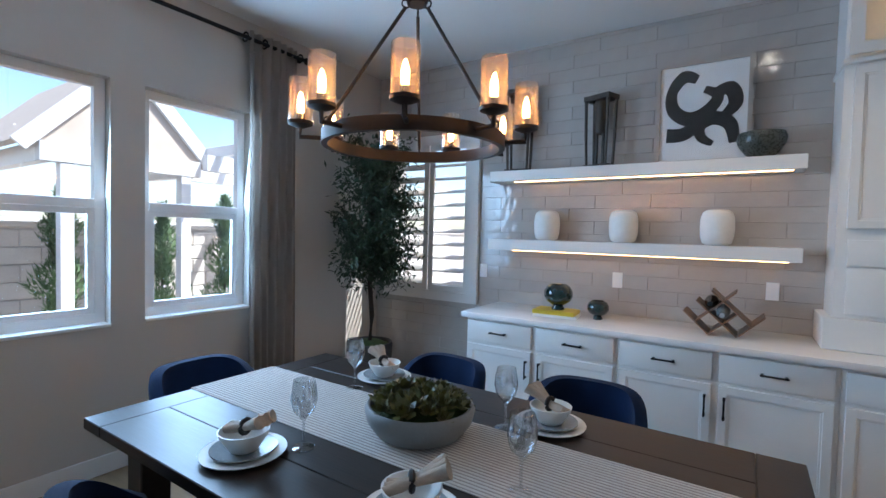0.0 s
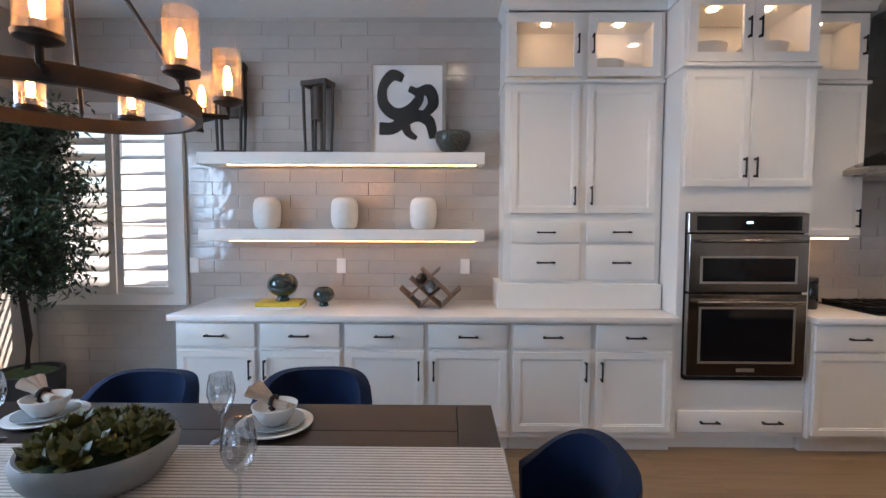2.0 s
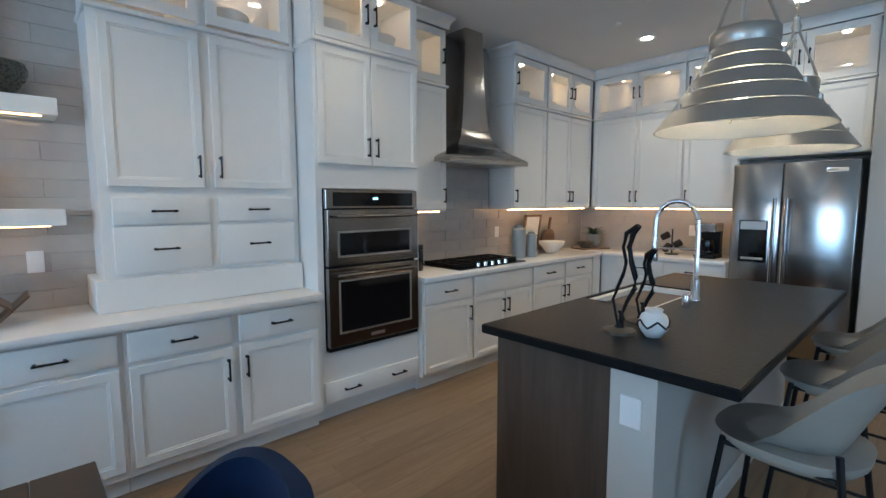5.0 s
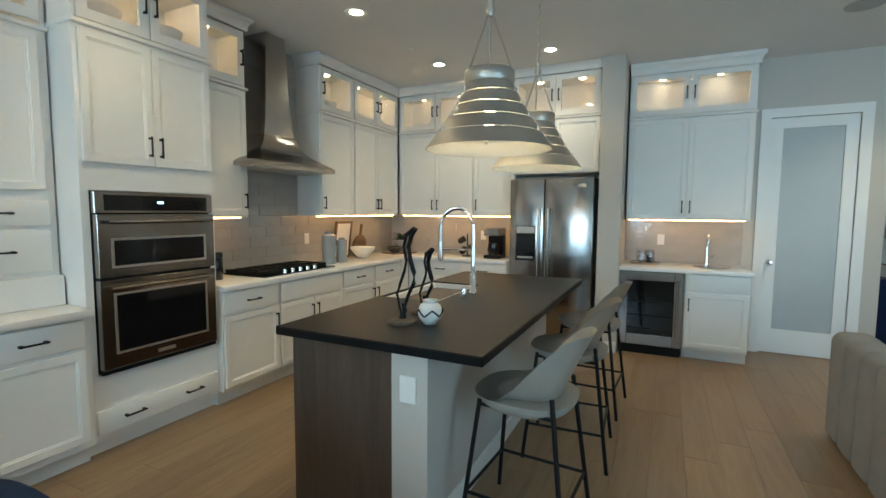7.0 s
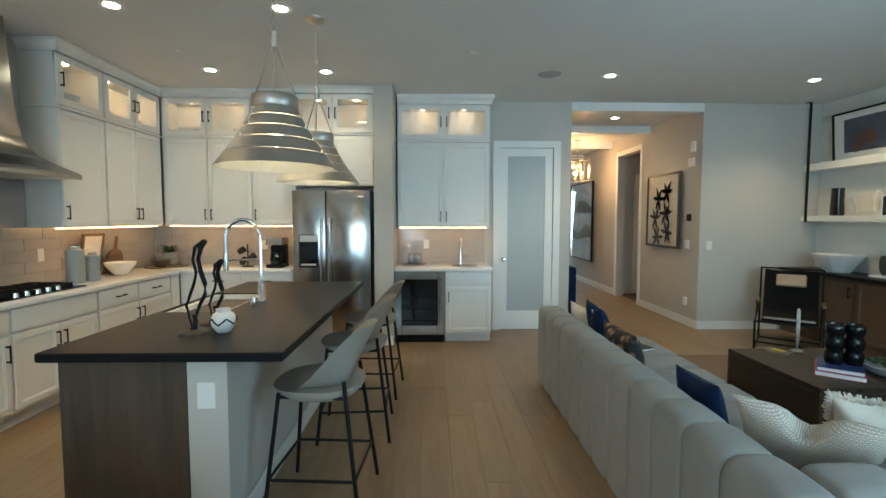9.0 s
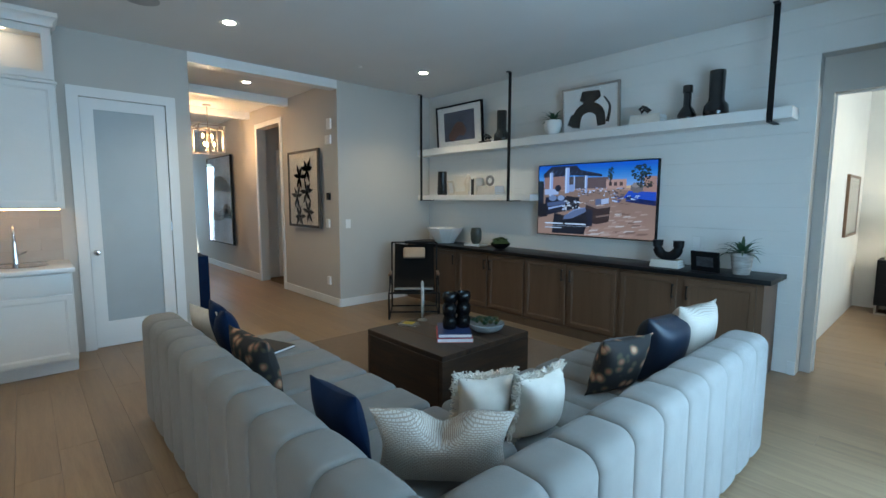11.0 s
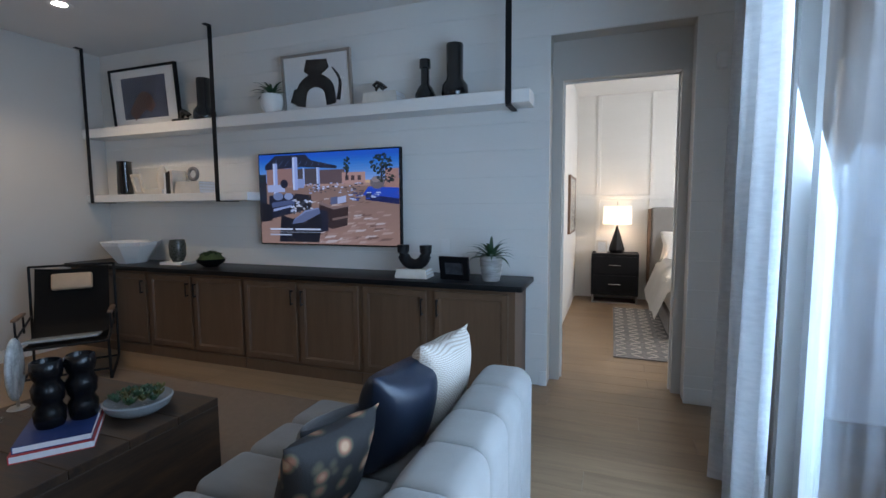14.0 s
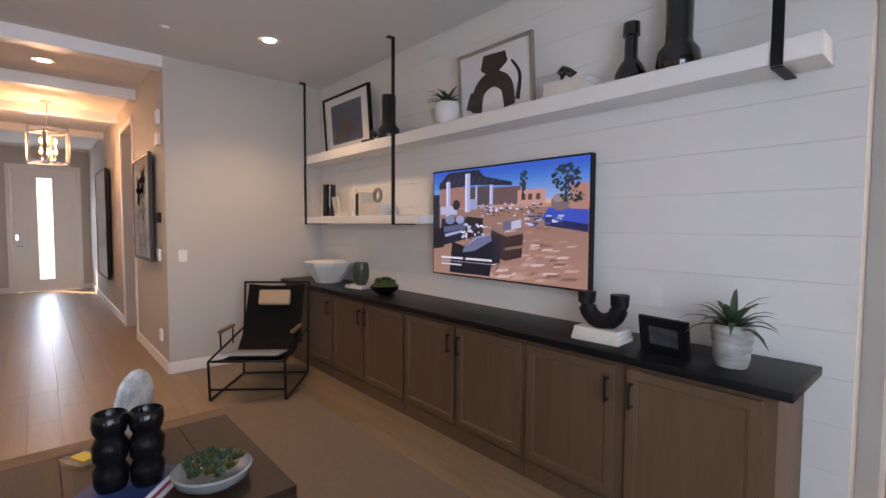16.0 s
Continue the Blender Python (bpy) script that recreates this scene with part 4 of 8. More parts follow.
def frame_picture(m, w, h, depth, frame_mat, label, strokes, mat_mat="paper", rim=0.022, field=None):
    """A framed sheet; strokes are (material, points, half-widths) drawn as flat ribbons on it."""
    pic = thing("framed_picture", label, "picture", m)
    part("frame", ring_frame(bmesh.new(), 0, w, 0, h, rim, -depth, 0), frame_mat, pic)
    part("sheet", quick(rim - 0.003, w - rim + 0.003, -depth * 0.55, -depth * 0.45, rim - 0.003, h - rim + 0.003), mat_mat, pic, smooth=False)
    if field:
        part("print", quick(field[1] * w, field[2] * w, -depth * 0.55 - 0.0015, -depth * 0.55 - 0.0003, field[3] * h, field[4] * h), field[0], pic, smooth=False)
    for k, (mt, pts, half) in enumerate(strokes):
        bm = bmesh.new()
        P = [Vector((x * w, 0, z * h)) for x, z in pts]
        # smooth the ribbon by a Catmull-Rom pass
        Q, R = [], []
        for i in range(len(P) - 1):
            p0, p1, p2, p3 = P[max(i - 1, 0)], P[i], P[i + 1], P[min(i + 2, len(P) - 1)]
            for s in range(6):
                t = s / 6
                Q.append(0.5 * (2 * p1 + (p2 - p0) * t + (2 * p0 - 5 * p1 + 4 * p2 - p3) * t * t + (3 * p1 - p0 - 3 * p2 + p3) * t ** 3))
                R.append(half[i] + (half[i + 1] - half[i]) * t)
        Q.append(P[-1]), R.append(half[-1])
        prev = None
        yy = -depth * 0.55 - 0.0035 - 0.0004 * k
        for i, q in enumerate(Q):
            d = (Q[min(i + 1, len(Q) - 1)] - Q[max(i - 1, 0)]).normalized()
            nrm = Vector((-d.z, 0, d.x)) * R[i] * w
            pair = (bm.verts.new((q.x + nrm.x, yy, q.z + nrm.z)), bm.verts.new((q.x - nrm.x, yy, q.z - nrm.z)))
            if prev:
                bm.faces.new((prev[0], prev[1], pair[1], pair[0]))
            prev = pair
        bmesh.ops.solidify(bm, geom=bm.faces[:], thickness=0.001)
        part("brush_stroke", bm, mt, pic, smooth=False)
    pane = part("glass", quick(rim, w - rim, -depth * 0.95, -depth * 0.9, rim, h - rim), "clear", pic, smooth=False)
    pane.visible_shadow = False
    return pic


ZS1, ZS2 = 2.0155, 1.4625
frame_picture(pose(-0.068, 3.895, ZS1, 3, 0, 0), 0.555, 0.67, 0.035, "silver", "framed black abstract brush drawing leaning on shelf",
              [("ink", [(0.44, 0.82), (0.30, 0.86), (0.17, 0.72), (0.19, 0.54), (0.36, 0.44), (0.55, 0.50), (0.66, 0.64), (0.52, 0.72)], [0.05, 0.075, 0.06, 0.075, 0.085, 0.075, 0.06, 0.04]),
               ("ink", [(0.60, 0.66), (0.78, 0.70), (0.84, 0.56), (0.74, 0.45)], [0.05, 0.08, 0.075, 0.05]),
               ("ink", [(0.12, 0.29), (0.29, 0.29), (0.44, 0.36), (0.62, 0.43), (0.79, 0.36), (0.84, 0.18)], [0.085, 0.08, 0.075, 0.08, 0.075, 0.05]),
               ("ink", [(0.46, 0.38), (0.50, 0.25), (0.62, 0.18)], [0.07, 0.055, 0.03])])


def lattice_lantern(m, label, w, h, panel):
    """A carved open frame on four posts; a hanging panel or a tube fills its upper part."""
    t = thing("wooden_lantern", label, "decorative lantern", m)
    for sx in (-1, 1):
        for sy in (-1, 1):
            part("post", tube(bmesh.new(), [(sx * (w - 0.012), sy * 0.045, 0.0), (sx * (w - 0.004), sy * 0.05, h * 0.45), (sx * w, sy * 0.052, h - 0.02)], [0.010, 0.012, 0.013], 6), "dark_wood", t)
    part("top_frame", ring_frame(bmesh.new(), -w - 0.014, w + 0.014, -0.066, 0.066, 0.026, 0, 0.034), "dark_wood", t, m=Matrix.Translation((0, 0, h)) @ pose(0, 0, 0, -90))
    part("bottom_frame", ring_frame(bmesh.new(), -w - 0.010, w + 0.010, -0.061, 0.061, 0.020, 0, 0.018), "dark_wood", t, m=Matrix.Translation((0, 0, 0.018)) @ pose(0, 0, 0, -90))
    if panel:
        part("hanging_panel", quick(-w + 0.020, w - 0.014, -0.030, 0.030, 0.40 * h, h - 0.036, 0.008, 2), "dark_wood", t, "carved upper panel")
    else:
        part("tube_holder", lathe(bmesh.new(), [(0, 0.47 * h), (0.040, 0.47 * h), (0.046, h - 0.05), (0.036, h - 0.036), (0.032, 0.5 * h), (0, 0.5 * h)], 18), "dark_wood", t)
        for sx in (-0.028, 0.028):
            part("inner_bar", quick(sx - 0.008, sx + 0.008, -0.01, 0.01, 0.018, 0.48 * h, 0.002), "dark_wood", t)
    return t


lattice_lantern(pose(-1.095, 3.84, ZS1, 0, 0, 6), "tall dark carved wooden lantern frame with solid upper panel", 0.092, 0.66, True)
lattice_lantern(pose(-0.448, 3.84, ZS1, 0, 0, -20), "shorter dark carved wooden lantern frame on shelf", 0.092, 0.525, False)


def turned(name, prof, mat, label, category, at, n=28, group="", scale=1.0):
    bm = lathe(bmesh.new(), [(r * scale, z * scale) for r, z in prof], n)
    return single(name, bm, mat, label, category, pose(*at), group, angle=60)


turned("bowl", [(0, 0), (0.06, 0), (0.09, 0.03), (0.125, 0.08), (0.135, 0.125), (0.125, 0.155), (0.118, 0.152), (0.12, 0.12), (0.10, 0.07), (0, 0.03)], "olive_glaze", "dark olive stoneware bowl on shelf", "bowl", (0.545, 3.83, ZS1))
for x in (-0.833, -0.257, 0.327):
    turned("vase", [(0, 0), (0.06, 0), (0.085, 0.015), (0.097, 0.06), (0.10, 0.12), (0.097, 0.18), (0.085, 0.215), (0.06, 0.232), (0.045, 0.232), (0.04, 0.20), (0, 0.19)], "matt_white", "rounded chalk-white ceramic vase on shelf", "vase", (x, 3.83, ZS2), group="white vases")
# worktop objects
bk = thing("book_stack", "two books with yellow and white covers on worktop", "books", pose(-0.655, 3.60, 0.9155, 0, 0, 4))
part("book", quick(-0.16, 0.15, -0.10, 0.11, 0, 0.018, 0.002), "paper", bk, "white magazine", m=pose(0.01, 0.0, 0, 0, 0, 5))
part("book", quick(-0.15, 0.15, -0.10, 0.10, 0.0185, 0.047, 0.003), "yellow", bk, "yellow hardback book")
VASEP = [(0, 0), (0.045, 0), (0.048, 0.012), (0.035, 0.03), (0.055, 0.042), (0.088, 0.065), (0.104, 0.10), (0.102, 0.135), (0.084, 0.168), (0.060, 0.184), (0.052, 0.180), (0.070, 0.15), (0, 0.11)]
turned("vase", VASEP, "green_glaze", "squat glossy dark green vase on the books", "vase", (-0.643, 3.60, 0.963))
turned("vase", VASEP, "green_glaze", "small squat glossy dark green vase on worktop", "vase", (-0.372, 3.66, 0.9155), scale=0.72)
rk = thing("wine_rack", "folding walnut lattice wine rack with bottles on worktop", "wine rack", pose(0.385, 3.66, 0.9155))
for xa, za, xb, zb, dp in ((-0.21, 0.14, -0.07, 0.006, 0.10), (-0.14, 0.21, 0.08, 0.006, 0.10), (-0.06, 0.275, 0.15, 0.08, 0.10), (0.07, 0.275, -0.145, 0.072, 0.09), (-0.064, 0.012, 0.075, 0.14, 0.09), (0.086, 0.012, 0.215, 0.14, 0.10)):
    ln = math.hypot(xb - xa, zb - za) / 2
    part("slat", quick(-ln, ln, -dp, dp, -0.005, 0.005, 0.002), "walnut", rk, m=pose((xa + xb) / 2, 0, (za + zb) / 2, 0, -math.degrees(math.atan2(zb - za, xb - xa)), 0))
for x, z in ((-0.060, 0.203), (0.003, 0.142)):
    bt = part("bottle", lathe(bmesh.new(), [(0, -0.13), (0.034, -0.13), (0.036, -0.12), (0.036, 0.05), (0.014, 0.10), (0.014, 0.16), (0, 0.16)], 16, m=pose(x, -0.02, z, 90)), "black_gloss" if x < -0.05 else "grey_glaze", rk, "lying wine bottle")
for x in (-1.452, -0.31, 0.643):
    single("wall_socket", quick(-0.036, 0.036, -0.006, 0, -0.058, 0.058, 0.002), "trim", "white socket plate on the tiled wall", "socket", pose(x, NY - 0.0115, 1.178))

# ---- dining table ----
tb = thing("dining_table", "long dark walnut trestle dining table with plank top", "table", pose(-0.472, 1.662, 0))
TL, TWD = 1.163, 0.62
for k in range(5):
    y0 = -TWD + k * 2 * TWD / 5
    part("plank", quick(-TL + 0.145, TL - 0.145, y0 + 0.001, y0 + 2 * TWD / 5 - 0.001, 0.706, 0.75, 0.003), "table", tb)
for s in (-1, 1):
    part("breadboard_end", quick(*sorted((s * (TL - 0.144), s * TL)), -TWD, TWD, 0.706, 0.75, 0.003), "table", tb, "cross-grain end board")
part("apron", quick(-TL + 0.16, TL - 0.16, -TWD + 0.10, TWD - 0.10, 0.62, 0.7055, 0.003), "table", tb)
for sx in (-1, 1):
    for sy in (-1, 1):
        part("leg", quick(sx * (TL - 0.22) - 0.055, sx * (TL - 0.22) + 0.055, sy * (TWD - 0.14) - 0.055, sy * (TWD - 0.14) + 0.055, 0, 0.62, 0.005), "table", tb)
rn = thing("table_runner", "cream woven table runner with fine stripes on table", "table runner", pose(-0.472, 1.685, 0.7503))
part("cloth", quick(-TL - 0.006, TL + 0.006, -0.222, 0.222, 0.0, 0.003), "runner", rn, smooth=False)
for s in (-1, 1):
    part("drop", quick(*sorted((s * (TL + 0.003), s * (TL + 0.007))), -0.222, 0.222, -0.20, 0.003), "runner", rn, smooth=False)
bm = bmesh.new()
for k in range(26):
    y = -0.214 + k * 0.0168
    box(bm, -TL, TL, y, y + 0.004, 0.003, 0.0042)
tagged(part("woven_stripe", bm, material("runner_stripe", (0.34, 0.30, 0.27), 0.9), rn, smooth=False), kind="stuff")


def dining_chair():
    """A tub chair: a curved shell back round a padded seat on four tapered legs. It faces +y."""
    ch = thing("dining_chair", "navy velvet tub dining chair with dark legs at table", "chair", pose(0, 0, 0), "chairs round the table")
    bm = bmesh.new()
    outer, inner = [], []
    n = 22
    for i in range(n + 1):
        a = math.radians(178 + 184 * i / n)
        edge = abs(i / n - 0.5) * 2
        top = 0.778 - 0.17 * edge ** 3.4
        for lst, rx, ry, zz in ((outer, 0.275, 0.27, top), (inner, 0.225, 0.22, top)):
            c, d = math.cos(a), math.sin(a)
            x, y = rx * math.copysign(abs(c) ** 0.72, c), ry * math.copysign(abs(d) ** 0.8, d)
            f = 0.92
            lst.append([bm.verts.new((x * f, y * f, 0.40)), bm.verts.new((x, y, 0.52)), bm.verts.new((x * 1.03, y * 1.05, zz - 0.03)), bm.verts.new((x * 1.02, y * 1.04, zz))])
    for i in range(n):
        for k in range(3):
            bm.faces.new((outer[i][k], outer[i + 1][k], outer[i + 1][k + 1], outer[i][k + 1]))
            bm.faces.new((inner[i][k], inner[i][k + 1], inner[i + 1][k + 1], inner[i + 1][k]))
        bm.faces.new((outer[i][3], outer[i + 1][3], inner[i + 1][3], inner[i][3]))
        bm.faces.new((outer[i][0], inner[i][0], inner[i + 1][0], outer[i + 1][0]))
    for i in (0, n):
        bm.faces.new((*outer[i], *inner[i][::-1]))
    bmesh.ops.bevel(bm, geom=[e for e in bm.edges if all(v.co.z > 0.6 for v in e.verts) and e.calc_face_angle(0) > 0.7], offset=0.016, segments=3, affect="EDGES")
    part("backrest", bm, "navy", ch, "curved velvet shell back", angle=80)
    part("seat", lathe(bmesh.new(), [(0, 0.37), (0.20, 0.37), (0.235, 0.40), (0.24, 0.45), (0.22, 0.48), (0.12, 0.49), (0, 0.49)], 28), "navy", ch, "padded velvet seat", angle=80)
    for sx in (-1, 1):
        for sy in (-1, 1):
            part("leg", tube(bmesh.new(), [(sx * 0.22, sy * 0.20, 0), (sx * 0.15, sy * 0.14, 0.375)], [0.011, 0.018], 10), "black_iron", ch, "dark tapered leg")
    return ch


CH = dining_chair()
CHAIRS = [(-0.88, 1.00, -6), (-0.10, 0.95, -4), (-0.92, 2.37, 176), (-0.115, 2.42, 183), (-1.76, 1.66, -90), (0.80, 1.82, 90)]
CH.matrix_world = pose(CHAIRS[0][0], CHAIRS[0][1], 0, 0, 0, CHAIRS[0][2])
for x, y, a in CHAIRS[1:]:
    copy_thing(CH, pose(x, y, 0, 0, 0, a))


def place_setting(x, y, a):
    ps = thing("place_setting", "stacked white plates, grey plate and bowl with napkin", "tableware", pose(x, y, 0.7503, 0, 0, a), "place settings")
    part("dinner_plate", lathe(bmesh.new(), [(0, 0.002), (0.075, 0.0), (0.135, 0.014), (0.137, 0.018), (0.08, 0.007), (0, 0.007)], 32), "ceramic", ps, "white dinner plate", angle=60)
    part("salad_plate", lathe(bmesh.new(), [(0, 0.008), (0.07, 0.008), (0.105, 0.024), (0.106, 0.028), (0.07, 0.014), (0, 0.014)], 32), "grey_glaze", ps, "grey glazed plate", angle=60)
    part("bowl", lathe(bmesh.new(), [(0, 0.015), (0.035, 0.015), (0.045, 0.02), (0.075, 0.065), (0.082, 0.085), (0.077, 0.085), (0.06, 0.05), (0, 0.03)], 32), "ceramic", ps, "white ribbed bowl", angle=60)
    bm = bmesh.new()
    for k in range(3):
        tube(bm, [(-0.075 + 0.004 * k, 0.012 * k - 0.012, 0.075 + 0.006 * k), (-0.03, 0.004 * k, 0.085), (0.0, 0.004 * k, 0.092), (0.05, 0.014 * k - 0.014, 0.115), (0.095, 0.03 * k - 0.03, 0.135)], [0.014, 0.017, 0.012, 0.018, 0.022], 8)
    part("napkin", bm, "napkin", ps, "tan linen napkin", angle=80)
    part("napkin_ring", tube(bmesh.new(), [(0.0, 0.006 + 0.022 * math.cos(t / 12 * 2 * math.pi), 0.093 + 0.022 * math.sin(t / 12 * 2 * math.pi)) for t in range(12)], 0.009, 8, True), "bronze", ps, "dark napkin ring")
    return ps


PS = place_setting(-0.877, 1.228, 12)
for x, y, a in ((-0.22, 1.28, 40), (-1.03, 2.12, 160), (-0.127, 2.06, 165)):
    copy_thing(PS, pose(x, y, 0.7503, 0, 0, a))
M["stemware"] = glass("stemware", (0.95, 0.96, 0.97), 0.01, 0.2)
WG = [(0, 0.0), (0.036, 0.0), (0.036, 0.003), (0.008, 0.008), (0.0045, 0.02), (0.0045, 0.09), (0.012, 0.10), (0.034, 0.125), (0.043, 0.16), (0.041, 0.19), (0.034, 0.225), (0.0328, 0.225), (0.040, 0.188), (0.042, 0.16), (0.033, 0.127), (0.010, 0.103), (0, 0.102)]
for x, y in ((-0.756, 1.374), (-0.03, 1.555), (-1.045, 1.92), (-0.262, 1.935)):
    g = turned("wine_glass", WG, "stemware", "clear stemmed wine glass on table", "glass", (x, y, 0.7505), 28, "wine glasses", 1.06)
    g.visible_shadow = False

bw = thing("planter_bowl", "wide grey stone bowl filled with green succulents", "planter", pose(-0.50, 1.70, 0.7545))
part("bowl", lathe(bmesh.new(), [(0, 0), (0.13, 0), (0.16, 0.012), (0.195, 0.06), (0.205, 0.10), (0.195, 0.118), (0.185, 0.115), (0.19, 0.10), (0.17, 0.07), (0, 0.07)], 36), "concrete_bowl", bw, "grey stone bowl", angle=60)
part("soil", lathe(bmesh.new(), [(0, 0.115), (0.12, 0.105), (0.188, 0.09), (0.188, 0.085)], 24), "moss", bw)


def rosette(bm, at, size, r, petals=16, tilt=None):
    """A succulent rosette of thick pointed leaves in three whorls."""
    for k in range(petals):
        f = k / petals
        a = k * 2.39996 + r.uniform(-0.15, 0.15)
        lift = 0.25 + 0.95 * f
        ln = size * (1.0 - 0.55 * f)
        m = Matrix.Translation(at) @ (tilt or Matrix.Identity(4)) @ Matrix.Rotation(a, 4, "Z") @ Matrix.Rotation(-lift, 4, "Y")
        w = ln * 0.30
        v = [bm.verts.new(m @ Vector(p)) for p in ((0, -w * 0.35, 0), (0, w * 0.35, 0), (ln * 0.6, -w, 0.003), (ln * 0.6, w, 0.003), (ln, 0, 0.012), (ln * 0.5, 0, -0.35 * w))]
        bm.faces.new((v[0], v[2], v[3], v[1])), bm.faces.new((v[2], v[4], v[3]))
        bm.faces.new((v[0], v[5], v[2])), bm.faces.new((v[5], v[4], v[2])), bm.faces.new((v[1], v[3], v[5])), bm.faces.new((v[3], v[4], v[5]))


r = random.Random(11)
for k in range(30):
    rad = 0.165 * math.sqrt((k + 0.5) / 30)
    a = k * 2.39996
    bm = bmesh.new()
    tl = Matrix.Rotation(a, 4, "Z") @ Matrix.Rotation(rad * 3.2, 4, "Y") @ Matrix.Rotation(-a, 4, "Z")
    rosette(bm, (rad * math.cos(a), rad * math.sin(a), 0.15 - 1.6 * rad * rad + r.uniform(-0.01, 0.015)), r.uniform(0.05, 0.075), r, 18, tl)
    part("succulent", bm, "succulent", bw, angle=50)

# ---- chandelier ----
cd = thing("chandelier", "round aged-bronze chandelier with nine glass-shaded bulbs", "chandelier", pose(-0.525, 1.66, 1.822))
RR = 0.315
ringpts = []
bm = bmesh.new()
loops = []
for rad, z in ((RR - 0.010, -0.022), (RR + 0.010, -0.022), (RR + 0.010, 0.022), (RR - 0.010, 0.022)):
    loops.append([bm.verts.new((rad * math.cos(t * 2 * math.pi / 64), rad * math.sin(t * 2 * math.pi / 64), z)) for t in range(64)])
for k in range(4):
    a, b = loops[k], loops[(k + 1) % 4]
    for t in range(64):
        bm.faces.new((a[t], a[(t + 1) % 64], b[(t + 1) % 64], b[t]))
part("ring", bm, "bronze", cd, "wide dark bronze hoop", angle=40)
part("hub", lathe(bmesh.new(), [(0, 0.49), (0.035, 0.49), (0.045, 0.52), (0.035, 0.56), (0.012, 0.575), (0, 0.58)], 20), "bronze", cd)
part("canopy", lathe(bmesh.new(), [(0, 1.178), (0.03, 1.178), (0.065, 1.198), (0.068, 1.2265), (0, 1.2265)], 24), "bronze", cd)
part("stem", tube(bmesh.new(), [(0, 0, 0.57), (0, 0, 1.18)], 0.008, 8), "bronze", cd)
for k in range(3):
    a = math.radians(33 - 90 + 180 + 120 * k)
    p, q = Vector((RR * math.cos(a), RR * math.sin(a), 0.035)), Vector((0.045 * math.cos(a), 0.045 * math.sin(a), 0.47))
    part("suspension_rod", tube(bmesh.new(), [p, q], 0.0065, 8), "bronze", cd)
    for e, d in ((p, 0.0), (q, 0.012)):
        part("link", tube(bmesh.new(), [(e.x + 0.014 * math.cos(t / 10 * 2 * math.pi) * math.cos(a), e.y + 0.014 * math.cos(t / 10 * 2 * math.pi) * math.sin(a), e.z + d + 0.014 * math.sin(t / 10 * 2 * math.pi)) for t in range(10)], 0.0035, 6, True), "bronze", cd)
for k in range(9):
    a = math.radians(-57 + 40 * k)
    ca, sa = math.cos(a), math.sin(a)
    ro = 0.395
    part("arm", tube(bmesh.new(), [(RR * ca, RR * sa, 0.0), (ro * ca, ro * sa, 0.0), (ro * ca, ro * sa, 0.035)], 0.008, 8), "bronze", cd)
    part("cup", lathe(bmesh.new(), [(0, 0.03), (0.012, 0.03), (0.042, 0.042), (0.044, 0.052), (0.015, 0.055), (0.015, 0.08), (0, 0.08)], 18, (ro * ca, ro * sa, 0)), "bronze", cd)
    shd = part("shade", lathe(bmesh.new(), [(0.0395, 0.052), (0.041, 0.054), (0.041, 0.196), (0.0395, 0.196), (0.0385, 0.056)], 24, (ro * ca, ro * sa, 0)), "seeded", cd, "clear seeded glass cylinder")
    shd.visible_shadow = False
    part("bulb", lathe(bmesh.new(), [(0, 0.08), (0.008, 0.08), (0.0125, 0.102), (0.0115, 0.125), (0.005, 0.150), (0, 0.155)], 12, (ro * ca, ro * sa, 0)), "bulb", cd, "glowing filament bulb")
    lamp("chandelier_bulb", "POINT", pose(-0.525 + ro * ca, 1.66 + ro * sa, 1.822 + 0.125), 1.25, (1.0, 0.58, 0.27), radius=0.012)

# ---- olive tree ----
tr = thing("potted_tree", "tall potted olive tree with dark leaves in charcoal pot", "tree", pose(-2.29, 3.40, 0))
part("pot", lathe(bmesh.new(), [(0, 0), (0.16, 0), (0.185, 0.05), (0.205, 0.50), (0.20, 0.52), (0.185, 0.52), (0.18, 0.48), (0, 0.47)], 28), "pot", tr, "charcoal planter pot", angle=60)
part("moss", lathe(bmesh.new(), [(0, 0.53), (0.10, 0.525), (0.18, 0.49)], 20), "moss", tr)
part("trunk", tube(bmesh.new(), [(0, 0, 0.48), (0.015, 0.01, 0.75), (-0.01, 0.0, 1.05), (0.01, 0.01, 1.35), (0, 0, 1.8), (0.02, 0, 2.1)], [0.026, 0.022, 0.020, 0.018, 0.012, 0.006], 9), "bark", tr, angle=80)
r = random.Random(5)
tips = []
for k in range(34):
    z = r.uniform(1.05, 2.0)
    a = r.uniform(0, 2 * math.pi)
    env = 0.40 * math.sin(math.pi * min(max((z + 0.25 - 1.0) / 1.45, 0.08), 0.95)) ** 0.6
    tip = Vector((env * math.cos(a), env * math.sin(a) * 0.9, z + r.uniform(0.08, 0.35)))
    if tip.y > 0.45:
        tip.y = 0.45
    base = Vector((0, 0, z))
    mid = base.lerp(tip, 0.5) + Vector((0, 0, 0.03))
    part("limb", tube(bmesh.new(), [base, mid, tip], [0.008, 0.005, 0.002], 5), "bark", tr)
    tips.append((base, mid, tip))
bm = bmesh.new()
